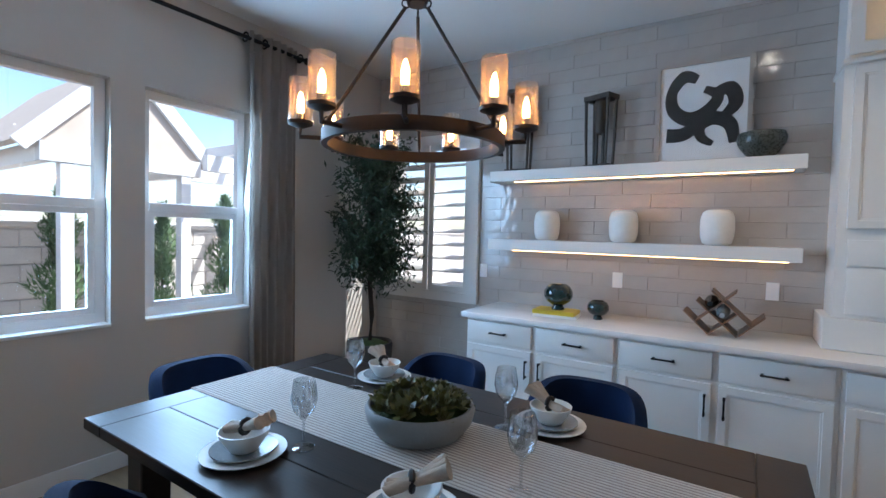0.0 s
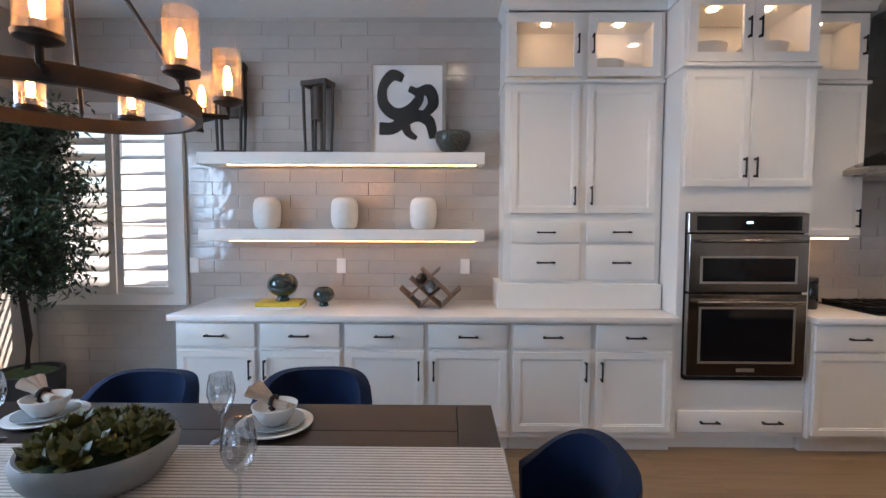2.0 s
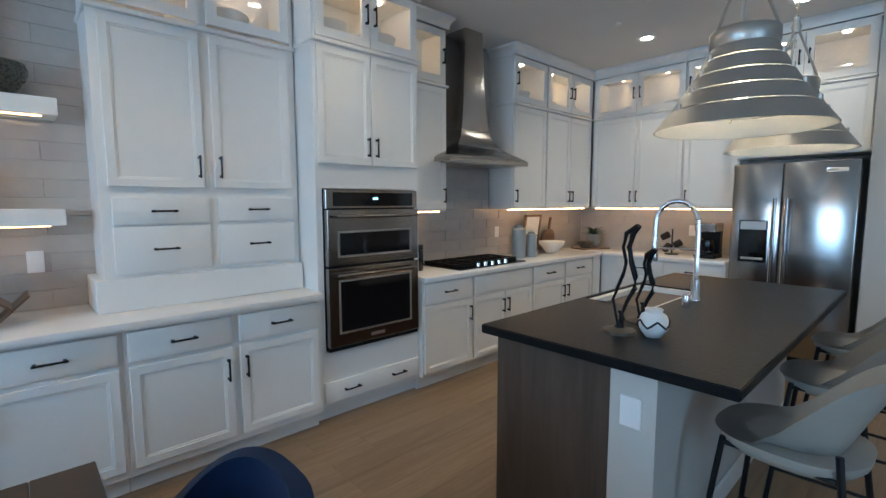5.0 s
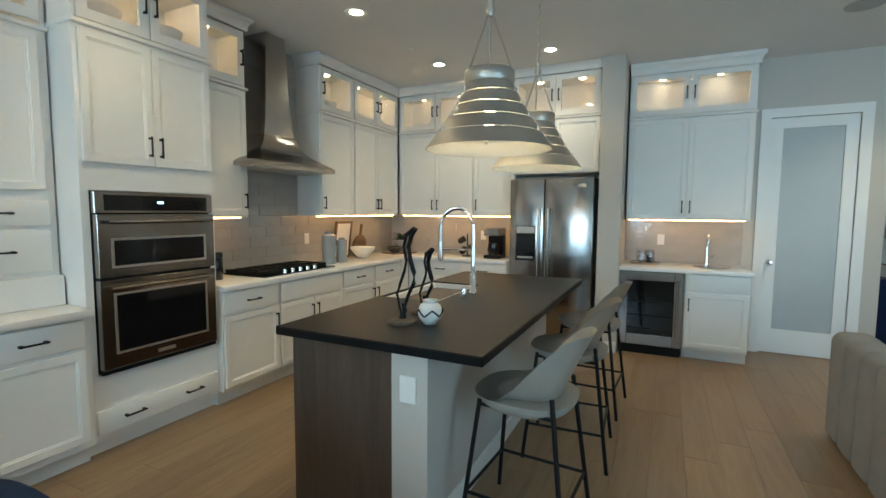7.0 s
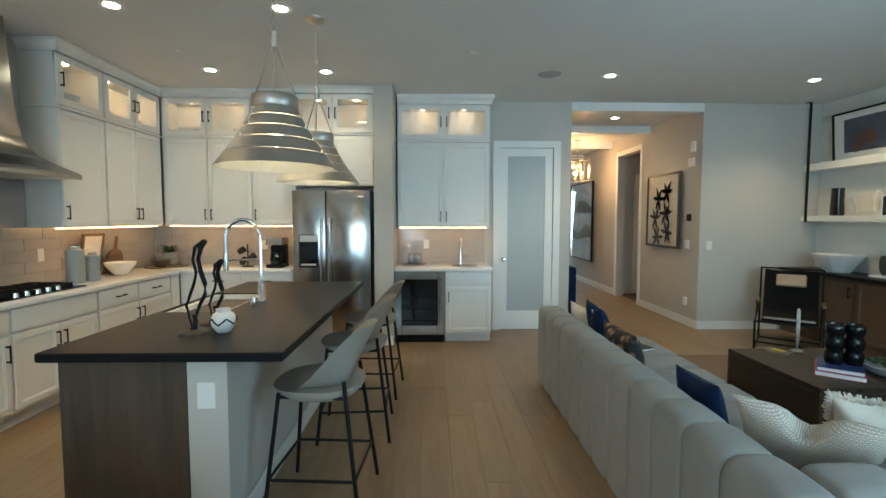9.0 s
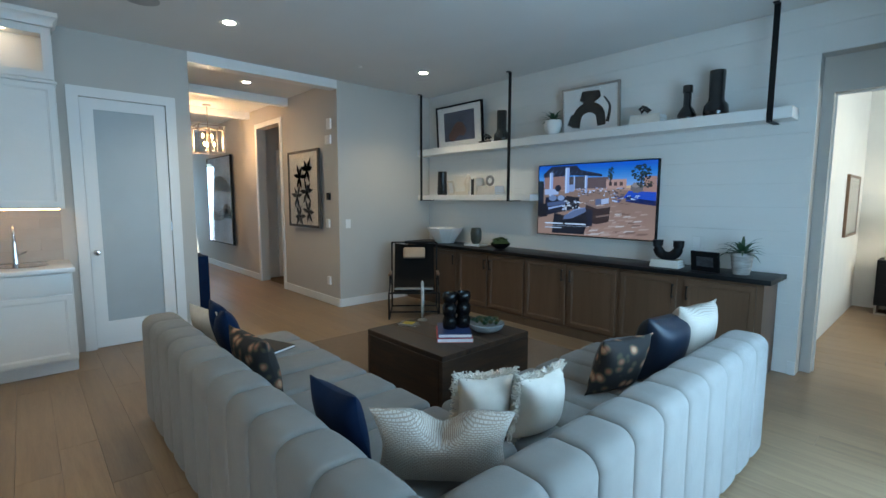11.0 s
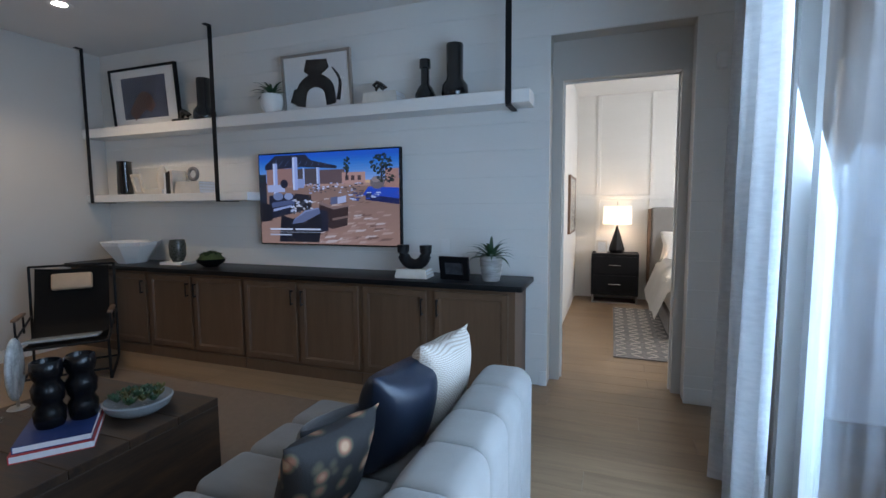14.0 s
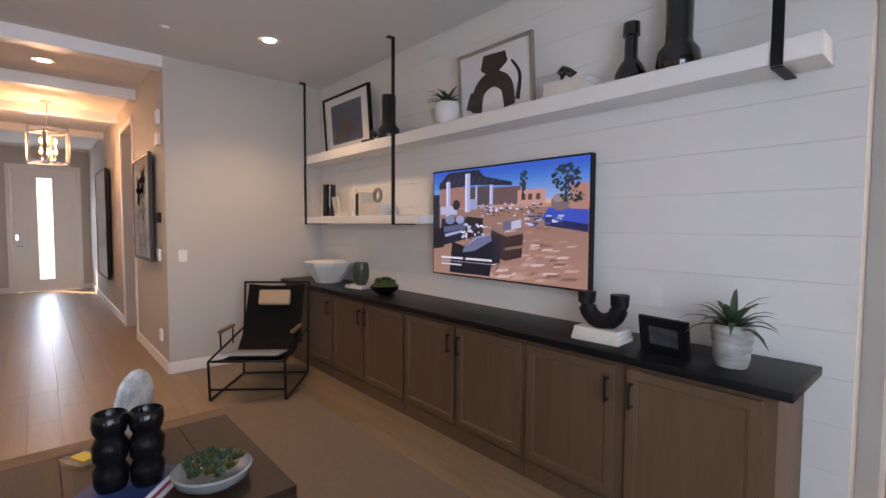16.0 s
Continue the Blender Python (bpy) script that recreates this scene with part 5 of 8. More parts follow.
for base, mid, tip in tips:
    for k in range(250):
        t = r.uniform(0.25, 1.05)
        p = base.lerp(tip, t) + Vector((r.gauss(0, 0.06), r.gauss(0, 0.055), r.gauss(0, 0.07)))
        m = Matrix.Translation(p) @ Euler((r.uniform(-1.2, 1.2), r.uniform(-1.2, 1.2), r.uniform(0, 6.3))).to_matrix().to_4x4()
        ln, w = r.uniform(0.045, 0.08), r.uniform(0.007, 0.012)
        v = [bm.verts.new(m @ Vector(c)) for c in ((0, 0, 0), (ln * 0.5, -w, 0.004), (ln, 0, 0), (ln * 0.5, w, 0.004))]
        bm.faces.new(v)
tagged(part("crown", bm, "leaf", tr, "crown of small narrow leaves", smooth=False), kind="stuff")


# ---- kitchen: sink, tap, pendants, stools, small things ----
SX0, SX1, SY_0, SY_1 = SKX0, SKX1, SKY0, SKY1
sk = thing("farmhouse_sink", "white fireclay apron sink set in the island", "sink", pose(0, 0, 0))
bm = bmesh.new()
for b in ((SX0, SX1, SY_0, SY_0 + 0.03, 0.66, 0.902), (SX0, SX1, SY_1 - 0.04, SY_1, 0.66, 0.902), (SX0, SX0 + 0.03, SY_0 + 0.03, SY_1 - 0.04, 0.66, 0.902), (SX1 - 0.03, SX1, SY_0 + 0.03, SY_1 - 0.04, 0.66, 0.902), (SX0 + 0.03, SX1 - 0.03, SY_0 + 0.03, SY_1 - 0.04, 0.66, 0.69)):
    box(bm, *b)
part("basin", bm, "ceramic", sk, smooth=False)
part("drain", lathe(bmesh.new(), [(0, 0.691), (0.045, 0.691), (0.045, 0.694), (0, 0.694)], 20, ((SX0 + SX1) / 2, (SY_0 + SY_1) / 2, 0)), "chrome", sk)
fc = thing("kitchen_tap", "chrome spring-neck kitchen tap on the island", "tap", pose(3.475, 1.615, 0.9123))
part("base", lathe(bmesh.new(), [(0, 0), (0.032, 0), (0.032, 0.01), (0.025, 0.02), (0.024, 0.12), (0.016, 0.14), (0, 0.14)], 20), "chrome", fc, angle=50)
arc = [(0, 0, 0.13), (0, 0, 0.42)] + [(0, 0.115 - 0.115 * math.cos(a), 0.45 + 0.135 * math.sin(a)) for a in [i * math.pi / 12 for i in range(1, 12)]] + [(0, 0.23, 0.42), (0, 0.23, 0.34)]
part("spring_neck", tube(bmesh.new(), arc, 0.013, 10), "chrome", fc, angle=80)
bm = bmesh.new()
for k in range(len(arc) - 1):
    p, q = Vector(arc[k]), Vector(arc[k + 1])
    steps = max(int((q - p).length / 0.011), 1)
    for s in range(steps):
        c0 = p.lerp(q, s / steps)
        d = (q - p).normalized()
        tube(bm, [c0 - d * 0.002, c0 + d * 0.002], 0.0155, 8)
tagged(part("spring_coil", bm, "chrome", fc, "coiled spring"), kind="stuff")
part("spray_head", lathe(bmesh.new(), [(0, 0.22), (0.019, 0.22), (0.021, 0.26), (0.016, 0.35), (0, 0.35)], 16, (0, 0.23, 0)), "chrome", fc)
part("support_arm", tube(bmesh.new(), [(0, 0, 0.30), (0, 0.215, 0.30)], 0.007, 8), "chrome", fc)
part("lever", tube(bmesh.new(), [(0.02, 0, 0.09), (0.075, 0.02, 0.13)], [0.012, 0.006], 8), "chrome", fc)
fc.matrix_world = pose(3.475, 1.615, 0.9123, 0, 0, 12)
turned("soap_dispenser", [(0, 0), (0.022, 0), (0.022, 0.055), (0.018, 0.07), (0, 0.072)], "chrome", "short chrome soap dispenser on the island", "dispenser", (3.25, 1.585, 0.9123))


def ribbon_figure(m, h, label, s):
    """A slender abstract sculpture of two twisting bands on a round foot."""
    t = thing("sculpture", label, "sculpture", m)
    part("foot", lathe(bmesh.new(), [(0, 0), (0.075, 0), (0.07, 0.012), (0.03, 0.022), (0, 0.024)], 24), "dark_wood", t)
    part("stalk", tube(bmesh.new(), [(0, 0, 0.02), (0.012 * s, 0, 0.06), (0.004 * s, 0, 0.10)], [0.022, 0.014, 0.012], 10), "black_iron", t, angle=80)
    f = h / 0.465
    for pts, rad in (([(0, 0.02), (-0.015, 0.08), (-0.03, 0.14), (-0.012, 0.19), (0.012, 0.25), (0.026, 0.31), (0.010, 0.37), (0.022, 0.43), (0.07, 0.465)], 0.008), ([(0, 0.06), (0.03, 0.14), (0.062, 0.20), (0.062, 0.25), (0.042, 0.31), (0.030, 0.37), (0.045, 0.43), (0.072, 0.464)], 0.012)):
        n = len(pts)
        part("band", tube(bmesh.new(), [(s * a * f, 0.006 * (1 if rad > 0.01 else -1), b * f) for a, b in pts], [(0.5 + 0.5 * math.sin(math.pi * (k + 0.3) / n)) * rad + (0.004 if k > n - 3 else 0) for k in range(n)], 8), "black_iron", t, "twisting dark band", angle=80)
    return t


ribbon_figure(pose(2.52, 1.61, 0.9123, 0, 0, -95), 0.48, "twisting dark metal figure sculpture on the island", 1)
ribbon_figure(pose(2.755, 1.615, 0.9123, 0, 0, -95), 0.36, "smaller twisting dark metal figure sculpture on the island", 1)
pp = thing("painted_pot", "small white pot with black zigzag pattern", "pot", pose(2.56, 1.475, 0.9123) @ Matrix.Scale(1.13, 4))
part("body", lathe(bmesh.new(), [(0, 0), (0.028, 0), (0.05, 0.03), (0.056, 0.055), (0.045, 0.085), (0.030, 0.095), (0.033, 0.108), (0.028, 0.108), (0.025, 0.096), (0, 0.09)], 28), "ceramic", pp, angle=60)
bm = bmesh.new()
for k in range(10):
    a0, a1 = 2 * math.pi * k / 10, 2 * math.pi * (k + 1) / 10
    z0, z1 = (0.04, 0.068) if k % 2 else (0.068, 0.04)
    tube(bm, [(0.0555 * math.cos(a0), 0.0555 * math.sin(a0), z0), (0.0565 * math.cos((a0 + a1) / 2), 0.0565 * math.sin((a0 + a1) / 2), (z0 + z1) / 2), (0.0555 * math.cos(a1), 0.0555 * math.sin(a1), z1)], 0.004, 5)
part("zigzag_band", bm, "ink", pp, "black zigzag band")


def pendant(x, y, z):
    """A stepped industrial dome of five metal bands with light between them."""
    p = thing("pendant_lamp", "large tiered antique-nickel dome pendant lamp", "pendant lamp", pose(x, y, z), "island pendants")
    rows = [(0.320, 0.0, 0.266, 0.075), (0.261, 0.079, 0.218, 0.144), (0.213, 0.148, 0.178, 0.208), (0.173, 0.212, 0.145, 0.269), (0.140, 0.273, 0.118, 0.325)]
    for r0, z0, r1, z1 in rows:
        part("band", lathe(bmesh.new(), [(r0, z0), (r1, z1), (r1 - 0.006, z1), (r0 - 0.006, z0), (r0, z0)], 48), "nickel", p, "brushed metal band", angle=50)
        part("enamel_lining", lathe(bmesh.new(), [(r0 - 0.0075, z0 + 0.001), (r1 - 0.0075, z1 - 0.001), (r1 - 0.009, z1 - 0.001), (r0 - 0.009, z0 + 0.001), (r0 - 0.0075, z0 + 0.001)], 48), "ceramic", p, "white enamel inside", angle=50)
    part("collar", lathe(bmesh.new(), [(0.0, 0.322), (0.120, 0.322), (0.124, 0.33), (0.124, 0.382), (0.118, 0.388), (0, 0.388)], 40), "nickel", p, "banded top collar", angle=50)
    for k in range(3):
        a = k * 2 * math.pi / 3 + 0.4
        part("strap", tube(bmesh.new(), [(0.115 * math.cos(a), 0.115 * math.sin(a), 0.386), (0.012 * math.cos(a), 0.012 * math.sin(a), 0.66)], 0.006, 6), "nickel", p)
        for r0, z0, r1, z1 in rows[:-1]:
            part("clip", quick(-0.008, 0.008, -0.006, 0.006, -0.016, 0.016, 0.003), "nickel", p, m=Matrix.Translation(((r1 - 0.004) * math.cos(a), (r1 - 0.004) * math.sin(a), z1 + 0.005)))
    part("swivel", lathe(bmesh.new(), [(0, 0.65), (0.014, 0.65), (0.024, 0.68), (0.014, 0.71), (0.02, 0.73), (0, 0.75)], 16), "nickel", p, angle=60)
    top = H - z
    for k in range(int((top - 0.78) / 0.036)):
        zc = 0.765 + 0.036 * k
        ang = (k % 2) * math.pi / 2
        part("chain_link", tube(bmesh.new(), [(0.009 * math.cos(t * math.pi / 4) * math.cos(ang), 0.009 * math.cos(t * math.pi / 4) * math.sin(ang), zc + 0.022 * math.sin(t * math.pi / 4)) for t in range(8)], 0.003, 5, True), "nickel", p)
    part("ceiling_rose", lathe(bmesh.new(), [(0, top - 0.045), (0.03, top - 0.04), (0.07, top - 0.02), (0.075, top - 0.001), (0, top - 0.001)], 24), "nickel", p, angle=50)
    part("bulb", lathe(bmesh.new(), [(0, 0.11), (0.03, 0.13), (0.034, 0.17), (0.018, 0.22), (0, 0.23)], 16), glow("pendant_bulb", (1.0, 0.80, 0.52), 12.0), p, "glowing bulb")
    lamp("pendant_bulb_light", "POINT", pose(x, y, z + 0.16), 6, (1.0, 0.78, 0.48), radius=0.04)


pendant(2.76, 1.25, 1.785)
pendant(3.86, 1.29, 1.785)


def bar_stool():
    """A counter stool with a moulded bucket seat on a thin square-framed base. It faces +y."""
    s = thing("bar_stool", "grey-beige leather counter stool with black metal legs", "stool", pose(0, 0, 0), "island stools")
    bm = bmesh.new()
    rings = []
    nA, nF = 36, 11
    for k in range(1, nF + 1):
        f = k / nF
        ring = []
        for i in range(nA):
            a = 2 * math.pi * i / nA
            c, d = math.cos(a), math.sin(a)
            px, py = 0.232 * math.copysign(abs(c) ** 0.78, c), 0.235 * math.copysign(abs(d) ** 0.78, d)
            back = min(max((0.10 - py) / 0.30, 0.0), 1.0)
            rise = 0.30 * back * back * (2.6 - 1.6 * back)
            g = max((f - 0.62) / 0.38, 0.0)
            ring.append(bm.verts.new((px * f * (1 - 0.20 * g * back), py * f - 0.055 * g * g * back ** 2, 0.648 + 0.012 * f + rise * g ** 1.25)))
        rings.append(ring)
    hub = bm.verts.new((0, 0, 0.648))
    for i in range(nA):
        bm.faces.new((hub, rings[0][i], rings[0][(i + 1) % nA]))
    for p, q in zip(rings, rings[1:]):
        for i in range(nA):
            bm.faces.new((p[i], q[i], q[(i + 1) % nA], p[(i + 1) % nA]))
    bmesh.ops.solidify(bm, geom=bm.faces[:], thickness=0.036)
    part("seat_shell", bm, "stool", s, "moulded leather bucket seat", angle=70)
    bm = bmesh.new()
    rings = []
    for f, z in ((0.97, 0.655), (0.95, 0.628), (0.84, 0.600), (0.62, 0.588)):
        rings.append([bm.verts.new((0.226 * f * math.copysign(abs(math.cos(a)) ** 0.78, math.cos(a)), 0.228 * f * math.copysign(abs(math.sin(a)) ** 0.78, math.sin(a)), z)) for a in [2 * math.pi * i / 32 for i in range(32)]])
    for p, q in zip(rings, rings[1:]):
        for i in range(32):
            bm.faces.new((p[i], q[i], q[(i + 1) % 32], p[(i + 1) % 32]))
    bm.faces.new(rings[0]), bm.faces.new(rings[-1])
    part("seat_cushion", bm, "stool", s, "padded leather seat underside", angle=60)
    for sx in (-1, 1):
        part("front_leg", tube(bmesh.new(), [(sx * 0.235, 0.235, 0.0), (sx * 0.17, 0.17, 0.635)], 0.011, 8), "black_iron", s)
        part("rear_leg", tube(bmesh.new(), [(sx * 0.235, -0.245, 0.0), (sx * 0.175, -0.16, 0.70)], 0.011, 8), "black_iron", s)
        part("side_rail", tube(bmesh.new(), [(sx * 0.214, 0.214, 0.21), (sx * 0.214, -0.218, 0.21)], 0.008, 8), "black_iron", s)
        part("seat_rail", tube(bmesh.new(), [(sx * 0.172, 0.175, 0.615), (sx * 0.178, -0.165, 0.615)], 0.009, 8), "black_iron", s)
    for y in (0.214, -0.218):
        part("foot_rail", tube(bmesh.new(), [(-0.214, y, 0.21), (0.214, y, 0.21)], 0.008, 8), "black_iron", s)
    return s


ST = bar_stool()
ST.matrix_world = pose(2.58, 0.97, 0, 0, 0, -4)
copy_thing(ST, pose(3.40, 0.93, 0, 0, 0, 3))
copy_thing(ST, pose(4.17, 0.92, 0, 0, 0, -3))

# on the range worktop
for x, y, h, rr in ((4.42, 3.64, 0.335, 0.068), (4.58, 3.60, 0.265, 0.055)):
    cn = thing("ceramic_canister", "blue-grey ribbed ceramic canister on worktop", "canister", pose(x, y, 0.9155), "canisters")
    part("body", lathe(bmesh.new(), [(0, 0), (rr, 0)] + [(rr + (0.004 if k % 2 else 0), 0.01 + (h * 0.86) * k / 16) for k in range(17)] + [(rr * 0.6, h * 0.93), (rr * 0.6, h), (rr * 0.5, h), (0, h * 0.95)], 24), "grey_glaze", cn, angle=40)
frame_picture(pose(4.78, 3.90, 0.9155, 8, 0, 0), 0.30, 0.44, 0.02, "walnut", "small pale wooden framed print leaning on backsplash", [], rim=0.025)
cb = thing("cutting_board", "round wooden paddle cutting board leaning on tiles", "cutting board", pose(5.30, 3.905, 0.9155, 8, 0, 0))
part("board", lathe(bmesh.new(), [(0, -0.01), (0.13, -0.01), (0.13, 0.01), (0, 0.01)], 32, m=pose(0, 0, 0.13, 90)), "walnut", cb)
part("paddle_handle", quick(-0.02, 0.02, -0.01, 0.01, 0.25, 0.40, 0.008, 2), "walnut", cb)
turned("bowl", [(0, 0), (0.06, 0), (0.14, 0.10), (0.15, 0.13), (0.14, 0.13), (0.10, 0.06), (0, 0.03)], "ceramic", "white ceramic mixing bowl on worktop", "bowl", (5.08, 3.68, 0.9155))
single("tray", quick(-0.20, 0.20, -0.13, 0.13, 0, 0.018, 0.006), "walnut", "wooden board in the kitchen corner", "board", pose(5.80, 3.60, 0.9155, 0, 0, -20))
turned("bowl", [(0, 0), (0.05, 0), (0.10, 0.06), (0.105, 0.08), (0.095, 0.08), (0, 0.03)], "dark_wood", "dark wooden bowl on board", "bowl", (5.68, 3.60, 0.934))


def spiky_plant(m, pot_prof, pot_mat, label, leaves, ln, seed, z0, lift=(0.5, 1.35), rad=0.012):
    pl = thing("potted_plant", label, "plant", m)
    part("pot", lathe(bmesh.new(), pot_prof, 28), pot_mat, pl, angle=50)
    rr = random.Random(seed)
    for k in range(leaves):
        a = k * 2.39996
        el = lift[0] + (lift[1] - lift[0]) * k / leaves
        l = ln * rr.uniform(0.8, 1.1)
        bm = bmesh.new()
        prev = None
        for s in range(6):
            f = s / 5
            e = el - 0.5 * f * f
            d = l * f
            c = Vector((d * math.cos(e) * math.cos(a), d * math.cos(e) * math.sin(a), z0 + d * math.sin(e)))
            side = Vector((-math.sin(a), math.cos(a), 0)) * rad * (1.15 - 0.2 * f) * (1 - f ** 3)
            up = Vector((0, 0, rad * 0.35 * (1 - f)))
            ring = [bm.verts.new(c + side + up), bm.verts.new(c - up), bm.verts.new(c - side + up)]
            if prev:
                for i in range(3):
                    bm.faces.new((prev[i], prev[(i + 1) % 3], ring[(i + 1) % 3], ring[i]))
            prev = ring
        part("leaf", bm, "agave", pl, angle=70)
    return pl


POTW = [(0, 0), (0.05, 0), (0.065, 0.02), (0.07, 0.09), (0.064, 0.115), (0.055, 0.115), (0.055, 0.09), (0, 0.085)]
spiky_plant(pose(5.93, 3.64, 0.934) @ Matrix.Scale(1.35, 4), POTW, "concrete_bowl", "small spiky succulent in grey pot on worktop", 26, 0.15, 3, 0.09)
cm = thing("coffee_machine", "black and steel drip coffee machine on worktop", "coffee machine", pose(5.83, 2.28, 0.9155, 0, 0, -90))
part("base", quick(-0.10, 0.10, -0.12, 0.12, 0, 0.04, 0.006), "black", cm)
part("column", quick(-0.095, 0.095, 0.03, 0.12, 0.04, 0.36, 0.006), "black", cm)
part("head", quick(-0.10, 0.10, -0.12, 0.12, 0.27, 0.36, 0.008), "steel", cm)
part("jug", lathe(bmesh.new(), [(0, 0.042), (0.06, 0.042), (0.075, 0.10), (0.06, 0.19), (0.05, 0.20), (0, 0.20)], 20, (0, -0.045, 0)), "blackglass", cm, "dark glass jug")
mg = thing("mug_tree", "dark mugs hanging on a small stand", "mug stand", pose(5.88, 2.66, 0.9155))
part("stand", tube(bmesh.new(), [(0, 0, 0.0), (0, 0, 0.28)], 0.008, 8), "black_iron", mg)
part("foot", lathe(bmesh.new(), [(0, 0), (0.07, 0), (0.07, 0.01), (0, 0.012)], 20), "black_iron", mg)
for k, (dy, z) in enumerate(((0.07, 0.20), (-0.06, 0.12), (0.05, 0.07))):
    part("mug", lathe(bmesh.new(), [(0, -0.04), (0.035, -0.04), (0.04, 0.04), (0.035, 0.04), (0.032, -0.03), (0, -0.03)], 16, m=pose(-0.01, dy, z, 60, 0, 40 * k)), "bronze", mg)
turned("utensil_jar", [(0, 0), (0.055, 0), (0.058, 0.20), (0.05, 0.20), (0, 0.02)], "black", "black cylindrical jar beside the oven", "jar", (2.98, 3.72, 0.9155))
turned("grinder", [(0, 0), (0.045, 0), (0.045, 0.10), (0, 0.10)], "grey_glaze", "small grey pot on worktop", "pot", (3.10, 3.70, 0.9155))
single("wall_socket", quick(-0.036, 0.036, -0.006, 0, -0.058, 0.058, 0.002), "trim", "white socket plate on backsplash", "socket", pose(4.42, NY - 0.0115, 1.17))
single("wall_socket", quick(-0.036, 0.036, -0.006, 0, -0.058, 0.058, 0.002), "trim", "white socket plate on backsplash", "socket", pose(EX - 0.0115, 2.55, 1.17, 0, 0, -90))
# dishes behind the glass doors
for x, y, z, s in ((1.20, 3.80, 2.491, 0.8), (1.62, 3.78, 2.491, 1.1), (1.80, 3.80, 2.491, 0.8), (2.22, 3.60, 2.521, 1.2), (2.62, 3.60, 2.521, 1.2), (4.58, 3.80, 2.498, 1.0), (5.1, 3.80, 2.498, 0.8), (5.55, 3.80, 2.498, 0.8)):
    turned("serving_bowl", [(0, 0), (0.06, 0), (0.11, 0.08), (0.125, 0.14), (0.115, 0.14), (0, 0.02)], "ceramic", "white ceramic bowl behind cabinet glass", "bowl", (x, y, z), scale=s, group="dishes behind glass")
turned("pitcher", [(0, 0), (0.06, 0), (0.075, 0.06), (0.05, 0.16), (0.055, 0.2), (0.048, 0.2), (0, 0.03)], "ceramic", "white pitcher behind cabinet glass", "pitcher", (2.16, 3.64, 2.521))
for y in (3.2, 2.75, 1.35):
    turned("serving_bowl", [(0, 0), (0.06, 0), (0.11, 0.08), (0.125, 0.14), (0.115, 0.14), (0, 0.02)], "ceramic", "white ceramic bowl behind cabinet glass", "bowl", (5.98, y, 2.498 if y > 2 else 2.518), scale=0.7, group="dishes behind glass")

# wet bar
bt = thing("bar_tap", "chrome gooseneck bar tap on wet-bar worktop", "tap", pose(6.20, 0.02, 0.9155))
part("base", lathe(bmesh.new(), [(0, 0), (0.025, 0), (0.022, 0.03), (0.016, 0.12), (0.012, 0.20), (0, 0.20)], 16), "chrome", bt, angle=50)
part("spout", tube(bmesh.new(), [(0, 0, 0.18), (0, 0, 0.27)] + [(-0.07 + 0.07 * math.cos(a), 0, 0.27 + 0.07 * math.sin(a)) for a in [i * math.pi / 8 for i in range(1, 9)]] + [(-0.14, 0, 0.24)], 0.010, 10), "chrome", bt, angle=80)
part("lever", tube(bmesh.new(), [(0, -0.02, 0.08), (-0.01, -0.075, 0.11)], 0.007, 8), "chrome", bt)
single("bar_sink", lathe(bmesh.new(), [(0.17, 0.0), (0.175, 0.004), (0.15, 0.003), (0.145, 0.0005), (0, 0.0005)], 36), "chrome", "round steel bar sink in worktop", "sink", pose(6.0, -0.02, 0.9155))
ty = thing("glassware_tray", "round tray with bottle and tumblers on wet bar", "tray", pose(6.08, 0.62, 0.9155))
part("tray", lathe(bmesh.new(), [(0, 0), (0.15, 0), (0.155, 0.02), (0.15, 0.02), (0.145, 0.006), (0, 0.006)], 32), "steel", ty)
for k, (dx, dy, h) in enumerate(((-0.05, 0.05, 0.09), (-0.06, -0.05, 0.09), (0.05, 0.06, 0.28), (0.05, -0.03, 0.17))):
    g = part("tumbler", lathe(bmesh.new(), [(0, 0.007), (0.032, 0.007), (0.036, h * 0.7), (0.034, h), (0.031, h), (0.032, h * 0.7), (0.028, 0.015), (0, 0.015)], 20, (dx, dy, 0)), "clear", ty, "clear glass")
    g.visible_shadow = False
single("wall_socket", quick(-0.036, 0.036, -0.006, 0, -0.058, 0.058, 0.002), "trim", "white socket plate on bar backsplash", "socket", pose(PX - 0.0115, 0.47, 1.17, 0, 0, -90))

# pantry door
pd = thing("door_1", "white pantry door with tall frosted glass panel", "door", pose(PX, PD1, 0, 0, 0, -90), kind="structure")
part("casing", ring_frame(bmesh.new(), -0.09, PD1 - PD0 + 0.09, -0.10, PDZ + 0.09, 0.09, -0.018, -0.001), "trim", pd, "white door casing")
part("door_leaf", ring_frame(bmesh.new(), 0.004, PD1 - PD0 - 0.004, 0.008, PDZ - 0.004, 0.105, 0.012, 0.052), "trim", pd)
part("bottom_rail", quick(0.108, PD1 - PD0 - 0.108, 0.013, 0.051, 0.112, 0.26), "trim", pd, smooth=False)
part("glass_panel", quick(0.106, PD1 - PD0 - 0.106, 0.028, 0.036, 0.258, PDZ - 0.107), "frost", pd, "frosted glass panel", smooth=False)
part("door_knob", lathe(bmesh.new(), [(0, -0.07), (0.02, -0.068), (0.028, -0.05), (0.018, -0.03), (0.01, -0.02), (0.028, -0.012), (0.028, 0), (0, 0)], 20, m=pose(0.055, 0.012, 0.96, -90)), "chrome", pd, "round chrome knob", angle=60)
for z in (0.25, 1.2, 2.2):
    part("hinge", quick(PD1 - PD0 - 0.006, PD1 - PD0 + 0.006, 0.0, 0.014, z - 0.045, z + 0.045), "chrome", pd, smooth=False)
